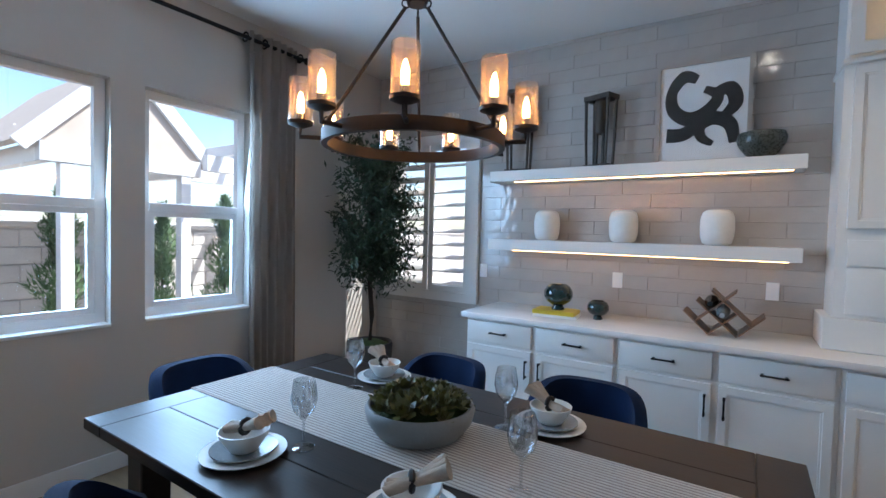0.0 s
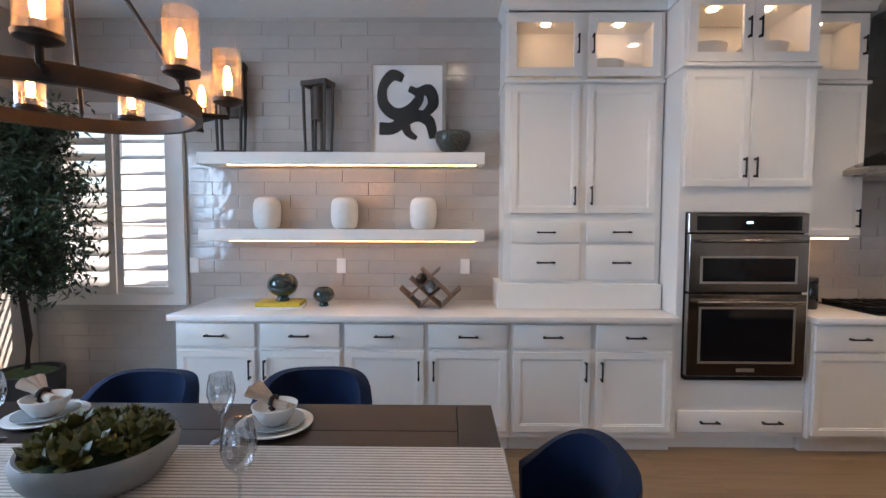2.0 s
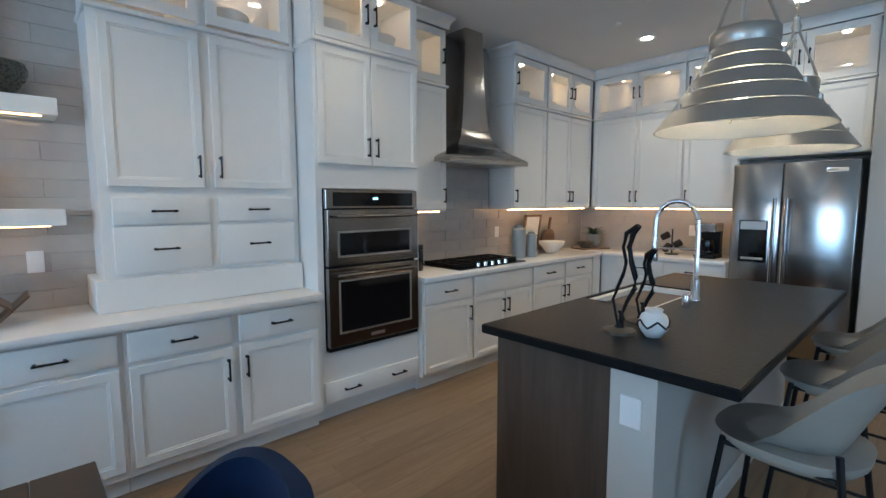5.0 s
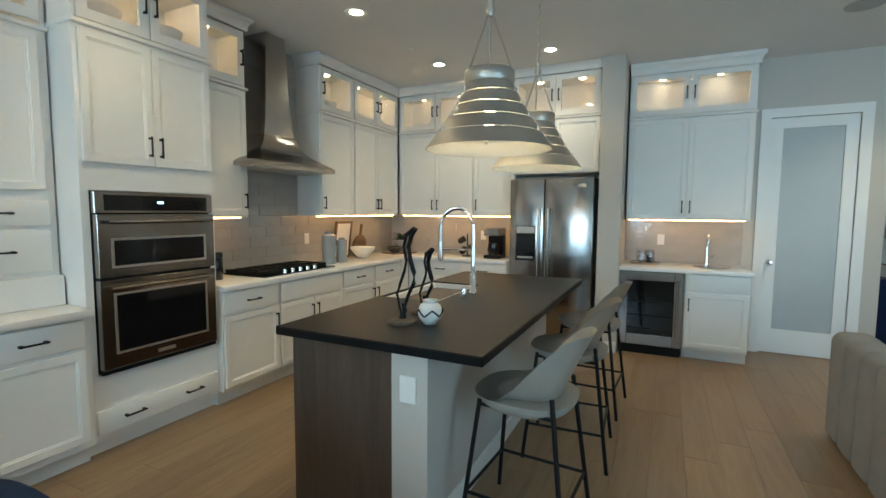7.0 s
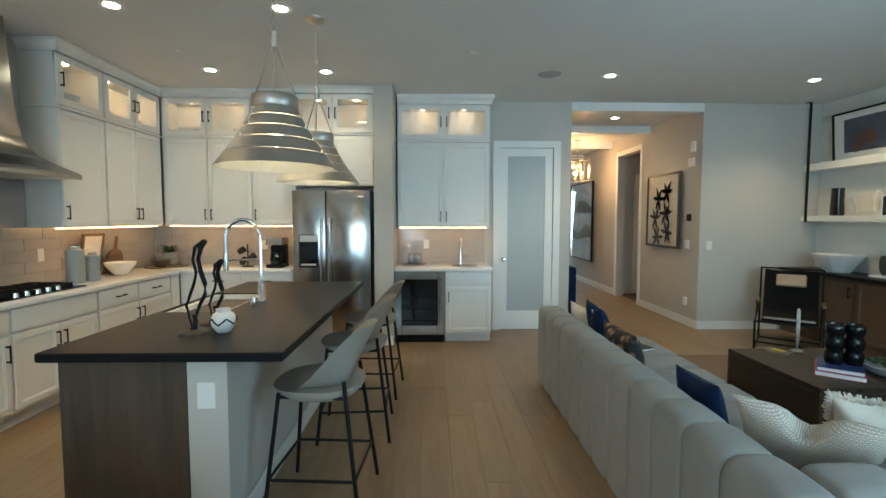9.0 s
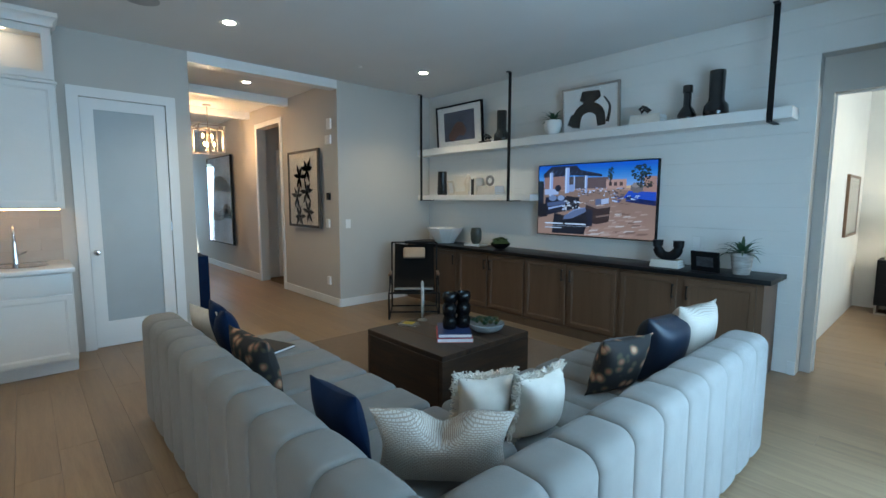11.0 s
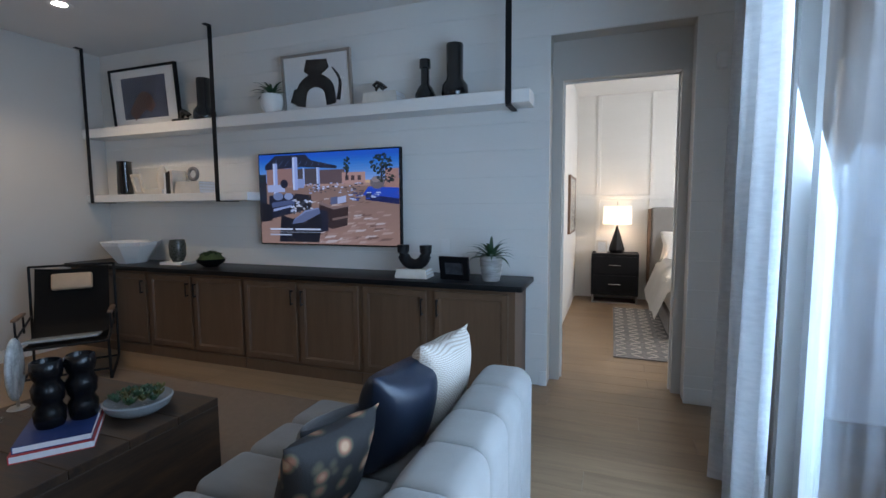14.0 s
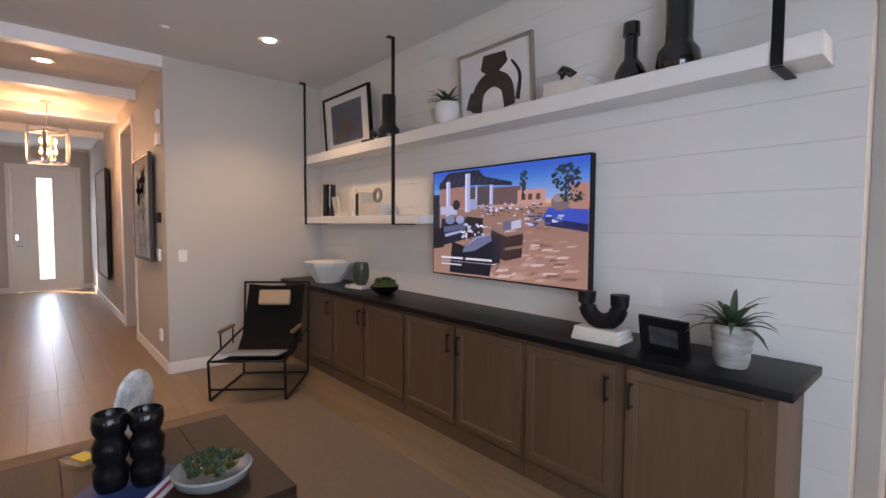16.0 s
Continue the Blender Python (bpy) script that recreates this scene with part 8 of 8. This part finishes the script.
for k, (s, rz) in enumerate(((0.20, 0), (0.16, 35))):
    for sx in (-1, 1):
        part("frame_loop", ring_frame(bmesh.new(), -s, s, 0.05, 0.50 - 0.05 * k, 0.014, sx * s - 0.007, sx * s + 0.007), "silver", hl, m=pose(0, 0, 0, 0, 0, rz))
        part("frame_loop", ring_frame(bmesh.new(), -s, s, 0.05, 0.50 - 0.05 * k, 0.014, sx * s - 0.007, sx * s + 0.007), "silver", hl, m=pose(0, 0, 0, 0, 0, rz + 90))
part("stem", tube(bmesh.new(), [(0, 0, 0.08), (0, 0, H - 2.20 - 0.01)], 0.008, 8), "silver", hl)
part("ceiling_rose", lathe(bmesh.new(), [(0, H - 2.23), (0.06, H - 2.22), (0.065, H - 2.201), (0, H - 2.201)], 20), "silver", hl)
for k in range(6):
    a = k * math.pi / 3
    z = 0.28 if k % 2 else 0.14
    part("candle_arm", tube(bmesh.new(), [(0, 0, z - 0.04), (0.085 * math.cos(a), 0.085 * math.sin(a), z - 0.04), (0.085 * math.cos(a), 0.085 * math.sin(a), z + 0.03)], 0.006, 6), "silver", hl)
    part("bulb", lathe(bmesh.new(), [(0, 0.03), (0.012, 0.035), (0.016, 0.06), (0.004, 0.10), (0, 0.10)], 12, (0.085 * math.cos(a), 0.085 * math.sin(a), z)), "bulb", hl, "glowing candle bulb")
lamp("hall_lantern_light", "POINT", pose(9.25, -2.45, 2.45), 15, (1.0, 0.64, 0.38), radius=0.08)
M["seascape"] = material("blue_abstract_canvas", (0.48, 0.56, 0.66), 0.8, vary=0.5, scale=2.5, bump=0.3, bump_scale=60)
frame_picture(pose(11.95, HS + 0.045, 0.56, 0, 0, 180), 1.55, 1.80, 0.045, "black", "large blue abstract canvas in thin black frame", [("grey_glaze", [(0.05, 0.35), (0.4, 0.30), (0.75, 0.38), (0.98, 0.33)], [0.08, 0.05, 0.10, 0.05]), ("paper", [(0.05, 0.62), (0.5, 0.70), (0.95, 0.62)], [0.06, 0.10, 0.05])], "seascape", 0.018)
ST2 = []
r = random.Random(17)
for cx, cz in ((0.36, 0.14), (0.66, 0.20), (0.30, 0.40), (0.62, 0.46), (0.40, 0.66), (0.66, 0.74)):
    ST2.append(("ink", [(cx, cz - 0.09), (cx + 0.01, cz), (cx + 0.03, cz + 0.10)], [0.007, 0.009, 0.006]))
    for k in range(6):
        a = k * 1.047 + r.uniform(-0.25, 0.25)
        ln = r.uniform(0.15, 0.21)
        ST2.append(("ink", [(cx, cz), (cx + 0.5 * ln * math.cos(a), cz + 0.45 * ln * math.sin(a)), (cx + ln * math.cos(a), cz + 0.9 * ln * math.sin(a))], [0.008, 0.034, 0.003]))
frame_picture(pose(7.78, HS + 0.035, 1.075, 0, 0, 180), 1.0, 1.13, 0.035, "dark_wood", "framed dark botanical leaf print on hall wall", ST2, "cream", 0.035)
cs = thing("console_cabinet", "dark navy console cabinet in the hall", "cabinet", pose(6.53, HN - 0.16, 0))
part("body", quick(0, 1.0, 0, 0.155, 0.12, 0.83, 0.004), "navy", cs)
for x in (0.04, 0.96):
    part("leg", quick(x - 0.02, x + 0.02, 0.02, 0.14, 0, 0.12), "black_iron", cs, smooth=False)

# ---- bedroom ----
# fill lamp added to brighten the bedroom; the solid wall behind has no window
lamp("daylight_bedroom_window", "AREA", look((-1.44, -7.0, 1.6), (1.2, -7.0, 1.2)), 33, (0.9, 0.95, 1.0), size=(1.6, 1.4))
for x in (-0.2, 0.55, 1.30):
    single("wall_batten", quick(x - 0.03, x + 0.03, BW + 0.0005, BW + 0.018, 0.001, H - 0.002, 0.002), "shiplap", "white upright batten on bedroom wall", "batten", group="bedroom battens")
single("wall_batten", quick(-1.5, 1.618, BW + 0.019, BW + 0.03, 1.50, 1.56, 0.002), "shiplap", "white level batten on bedroom wall", "batten", group="bedroom battens")
ns = thing("nightstand", "black two-drawer nightstand with brass feet", "nightstand", pose(0.72, -8.28, 0))
part("body", quick(0, 0.64, -0.44, 0, 0.12, 0.72, 0.004), "black", ns)
for z0, z1 in ((0.16, 0.41), (0.44, 0.68)):
    dwr = part("drawer", quick(0.03, 0.61, 0.0, 0.015, z0, z1, 0.003), "black", ns)
    part("handle", tube(bmesh.new(), [(0.24, 0.035, (z0 + z1) / 2), (0.40, 0.035, (z0 + z1) / 2)], 0.007, 8), "chrome", dwr)
bm = bmesh.new()
for x in (0.02, 0.62):
    box(bm, x - 0.012, x + 0.012, -0.43, -0.01, 0.0, 0.12)
box(bm, 0.032, 0.608, -0.03, -0.01, 0.0, 0.02)
part("base_frame", bm, "silver", ns, smooth=False)
tl = thing("table_lamp", "black faceted table lamp with white drum shade", "lamp", pose(1.02, -8.48, 0.7205))
part("base", lathe(bmesh.new(), [(0, 0), (0.09, 0), (0.11, 0.05), (0.02, 0.36), (0.012, 0.40), (0, 0.40)], 8), "black", tl, angle=10)
part("shade", lathe(bmesh.new(), [(0.20, 0.42), (0.19, 0.68), (0.187, 0.68), (0.197, 0.42)], 32), glow("lamp_shade", (1.0, 0.86, 0.68), 0.55), tl, "white fabric shade, lit")
part("finial", tube(bmesh.new(), [(0, 0, 0.40), (0, 0, 0.74)], 0.006, 6), "silver", tl)
lamp("table_lamp_bulb", "POINT", pose(1.02, -8.48, 1.28), 1.6, (1.0, 0.74, 0.45), radius=0.05)
frame_picture(pose(1.30, -8.40, 0.7205, 8, 0, 180), 0.15, 0.19, 0.015, "cream", "small white framed photograph on nightstand", [], "paper", 0.02)
bd = thing("bed", "upholstered grey bed with white duvet and pillows", "bed", pose(0, 0, 0))
part("headboard", quick(-1.40, 0.56, BW + 0.03, BW + 0.15, 0.1, 1.38, 0.04, 3), "sofa", bd, "grey upholstered headboard")
part("headboard_frame", quick(0.56, 0.60, BW + 0.03, BW + 0.16, 0.1, 1.36, 0.006), "walnut", bd)
part("mattress", quick(-1.35, 0.50, -8.58, -6.5, 0.25, 0.60, 0.06, 3), "ceramic", bd)
part("bed_base", quick(-1.38, 0.52, -8.58, -6.48, 0.05, 0.25, 0.01), "sofa", bd)
bm = bmesh.new()
rr = random.Random(6)
N = 18
rows = []
for i in range(N + 1):
    row = []
    for j in range(N + 1):
        u, v = i / N, j / N
        x, y = -1.40 + 2.06 * u, -8.05 + 1.65 * v
        z = 0.66 + 0.025 * math.sin(9 * u + 4 * v) + 0.02 * math.sin(17 * v - 6 * u) - 0.42 * max(0, (u - 0.90) / 0.10) ** 1.5
        row.append(bm.verts.new((x, y, z)))
    rows.append(row)
for a, b in zip(rows, rows[1:]):
    for i in range(N):
        bm.faces.new((a[i], a[i + 1], b[i + 1], b[i]))
bmesh.ops.solidify(bm, geom=bm.faces[:], thickness=0.05)
part("duvet", bm, "ceramic", bd, "rumpled white duvet", angle=80)
for x, y, a in ((0.12, -8.46, -20), (0.10, -8.28, -35)):
    p = pillow(pose(x, y, 0.62, a, 0, 180), 0.66, 0.46, 0.18, "ceramic", "white bed pillow against headboard")
single("bedroom_rug", quick(0.35, 1.05, -8.0, -5.75, 0.001, 0.010, 0.002), material("grey_trellis_rug", (0.20, 0.19, 0.19), 0.95, vary=0.5, scale=30, bump=0.5, bump_scale=200), "grey patterned rug beside the bed", "rug")
bm = bmesh.new()
for i in range(26):
    for j in range(5):
        x, y = 0.42 + 0.14 * j, -7.95 + 0.085 * i
        box(bm, -0.055, 0.055, -0.006, 0.006, 0, 0.002, m=pose(x, y, 0.0102, 0, 0, 35 if (i + j) % 2 else -35))
tagged(single("rug_trellis", bm, "cream", "cream trellis lines woven in the rug", "rug pattern", smooth=False), kind="stuff")
frame_picture(pose(1.618, -7.3, 1.05, 0, 0, -90), 0.9, 0.75, 0.03, "walnut", "pale wooden framed picture on bedroom wall", [], "cream", 0.03)

# ---- outside ----
tagged(part("ground", quick(-400, 400, -400, 400, -0.35, -0.22), "gravel", smooth=False), "pale desert gravel ground", "ground", kind="structure")
structure("patio_floor", [(-3.2, SX - T - 0.055, -4.95, -0.6, -0.22, -0.03)], "concrete", "pale concrete patio slab", "patio")
structure("wall_patio_end", [(-4.5, SX - T, -5.15, -4.87, -0.22, 3.3)], "stucco", "white stucco outside wall beside the patio", "wall")
fw = thing("garden_wall", "pale grey concrete-block garden wall", "wall", pose(-6.6, -8, -0.22), kind="structure")
part("core", quick(-0.07, 0.07, 0, 22, 0, 1.68), "grout", fw, smooth=False)
part("cap", quick(-0.11, 0.11, 0, 22, 1.682, 1.74, 0.006), "block", fw)
bme = bpy.data.meshes.new("block")
bm = quick(0, 0.395, -0.02, 0, 0, 0.195, 0.008)
bm.to_mesh(bme)
bm.free()
bme.materials.append(M["block"])
for row in range(8):
    for k in range(34):
        ob = new("block", bme)
        ob.parent = fw
        ob.matrix_local = Matrix.Translation((0.072, 5.5 + 0.4 * k + (0.2 if row % 2 else 0), 0.01 + 0.205 * row)) @ pose(0, 0, 0, 0, 0, 90)
for x, y, h, s in ((-5.65, 2.22, 1.95, 1), (-5.65, 3.25, 1.85, 2), (-5.6, 4.05, 2.0, 3), (-5.7, 1.2, 1.9, 4)):
    tr = thing("cypress_shrub", "young upright conifer shrub by garden wall", "shrub", pose(x, y, -0.22), "garden shrubs")
    part("trunk", tube(bmesh.new(), [(0, 0, 0), (0, 0, h * 0.9)], [0.03, 0.008], 7), "bark", tr)
    r = random.Random(s)
    bm = bmesh.new()
    for k in range(2600):
        f = r.random() ** 0.8
        z = 0.12 + f * h
        rad = (0.38 * (1 - f) ** 0.6 + 0.03) * math.sqrt(r.random()) * (0.75 + 0.35 * math.sin(11 * z + 2 * s))
        a = r.uniform(0, 6.283)
        m = Matrix.Translation((rad * math.cos(a), rad * math.sin(a), z)) @ Euler((r.uniform(-0.7, 0.7), r.uniform(-0.7, 0.7), a)).to_matrix().to_4x4()
        l = r.uniform(0.05, 0.11)
        v = [bm.verts.new(m @ Vector(c)) for c in ((0, -0.012, 0), (0.012, 0.012, 0), (0.03, 0.0, l))]
        bm.faces.new(v)
    tagged(part("crown", bm, "conifer", tr, smooth=False), kind="stuff")
pg = thing("garden_pavilion", "white posted garden pavilion with gabled roof", "pavilion", pose(-5.0, 0, -0.22))
for y in (2.05, 3.17):
    part("post", quick(-0.06, 0.06, y - 0.055, y + 0.055, 0, 2.42, 0.004), "pergola", pg)
part("beam", quick(-0.07, 0.07, 1.84, 3.34, 2.30, 2.48, 0.004), "pergola", pg, "white front beam")
for y in (1.90, 3.28):
    part("side_beam", quick(-2.6, -0.075, y - 0.06, y + 0.06, 2.30, 2.48, 0.004), "pergola", pg)
bm = bmesh.new()
va = [bm.verts.new(c) for c in ((-0.05, 1.75, 2.49), (-0.05, 3.45, 2.49), (-0.05, 2.60, 3.42), (0.01, 1.75, 2.49), (0.01, 3.45, 2.49), (0.01, 2.60, 3.42))]
for f in ((0, 1, 2), (3, 5, 4), (0, 3, 4, 1), (1, 4, 5, 2), (2, 5, 3, 0)):
    bm.faces.new([va[i] for i in f])
part("gable", bm, "soffit", pg, "tan gable end", smooth=False)
for s in (-1, 1):
    part("barge_board", quick(-0.04, 1.34, 0.012, 0.06, -0.07, 0.07), "pergola", pg, smooth=False, m=Matrix.Translation((0.0, 2.60, 3.42)) @ pose(0, 0, 0, 0, 0, 90 * s) @ pose(0, 0, 0, 0, 47.6, 0) @ pose(0, 0 if s < 0 else -0.07, 0))
    part("roof_slope", quick(0, 1.34, 0.0, 2.6, 0.0, 0.05), "soffit", pg, smooth=False, m=Matrix.Translation((0.0 if s > 0 else -2.6, 2.60, 3.42)) @ pose(0, 0, 0, 0, 0, 90 * s) @ pose(0, 0, 0, 0, 47.6, 0))
pc = thing("shade_pergola", "low white slatted pergola beside the pavilion", "pergola", pose(-4.7, 0, -0.22))
for x in (0.0, -1.4):
    part("beam", quick(x - 0.05, x + 0.05, 3.25, 6.4, 2.36, 2.54, 0.004), "pergola", pc)
for y in (4.65, 6.3):
    part("post", quick(-0.05, 0.05, y - 0.05, y + 0.05, 0, 2.36, 0.004), "pergola", pc)
    part("post", quick(-1.45, -1.35, y - 0.05, y + 0.05, 0, 2.36, 0.004), "pergola", pc)
for k in range(7):
    part("rafter", quick(-1.8, 0.35, 3.4 + 0.45 * k, 3.46 + 0.45 * k, 2.545, 2.66, 0.003), "pergola", pc)
single("neighbour_house", quick(-14.5, -11.5, -2, 9, -0.3, 1.6), "stucco", "pale neighbouring house beyond the garden wall", "house")


# ---- floor planks ----
def plank_mesh(length, width=0.1892):
    bm = quick(0, length, 0, width, -0.012, 0.0)
    bm.verts.ensure_lookup_table()
    me = bpy.data.meshes.new("plank")
    bmesh.ops.bevel(bm, geom=[e for e in bm.edges if all(v.co.z > -0.001 for v in e.verts)], offset=0.001, segments=1, affect="EDGES")
    bm.to_mesh(me)
    bm.free()
    me.materials.append(M["oak"])
    return me


rng = random.Random(7)
LENGTHS = [1.2, 1.5, 1.8, 2.1]
PLANKS = {n: plank_mesh(n - 0.001) for n in LENGTHS}
floor_ob = bpy.data.objects["floor"]


def lay(x0, x1, y0, y1):
    y = y0
    while y < y1:
        x = x0 - rng.choice((0, 0.3, 0.6, 0.9))
        while x < x1:
            n = rng.choice(LENGTHS)
            a, b = max(x, x0), min(x + n, x1)
            key = round(b - a, 2)
            if key not in PLANKS and key > 0:
                PLANKS[key] = plank_mesh(key - 0.001)
            if key <= 0:
                break
            ob = new("plank", PLANKS[key])
            ob.location = (a, y, 0)
            ob.parent = floor_ob
            x += n
        y += 0.19


lay(-2.7, 6.5, -5.05, 3.96)
lay(6.5, 14.4, -3.35, -1.46)
lay(-0.4, 2.4, -8.85, -5.06)


# ---- wall tiles ----
def tile_mesh(w, h=0.0985):
    bm = quick(0, w - 0.0018, -0.010, 0, 0, h)
    bmesh.ops.bevel(bm, geom=[e for e in bm.edges if all(v.co.y < -0.009 for v in e.verts)], offset=0.0018, segments=1, affect="EDGES")
    me = bpy.data.meshes.new("tile")
    bm.to_mesh(me)
    bm.free()
    me.materials.append(M["tile"])
    return me


TILES = {}


def tile_run(parent, x0, x1, z0, z1, m, skip=None, length=0.40):
    z, row = z0, 0
    while z < z1 - 0.01:
        x = x0 - (0, 0.5)[row % 2] * length
        while x < x1:
            a, b = max(x, x0), min(x + length, x1)
            hgt = min(0.0985, z1 - z - 0.002)
            pieces = [(a, b)] if b - a > 0.02 else []
            if skip and z + hgt > skip[2] and z < skip[3]:
                pieces = [(max(p, x0), min(q, x1)) for p, q in ((a, min(b, skip[0])), (max(a, skip[1]), b)) if q - p > 0.015]
            for p, q in pieces:
                key = (round(q - p, 3), round(hgt, 3))
                if key not in TILES:
                    TILES[key] = tile_mesh(*key)
                ob = new("tile", TILES[key])
                tilt = pose(0, 0, 0, rng.uniform(-0.5, 0.5), 0, rng.uniform(-0.35, 0.35))
                ob.matrix_world = m @ Matrix.Translation((p, 0, z)) @ tilt
                ob.parent = parent
            x += length
        z += 0.1
        row += 1


tile_run(wall_north, WX + 0.002, 0.92, 0.02, H, pose(0, NY, 0), (-2.60, -1.49, 0.86, 2.42))
tile_run(wall_north, 2.86, EX, 0.917, 1.42, pose(0, NY, 0))
tile_run(wall_north, 3.38, 4.29, 1.42, H, pose(0, NY, 0))
tile_run(bpy.data.objects["wall_kitchen_east"], 0, 1.88, 0.917, 1.42, pose(EX, 3.94, 0, 0, 0, -90))
tile_run(bpy.data.objects["wall_pantry"], 0, 1.16, 0.917, 1.40, pose(PX, 0.845, 0, 0, 0, -90))
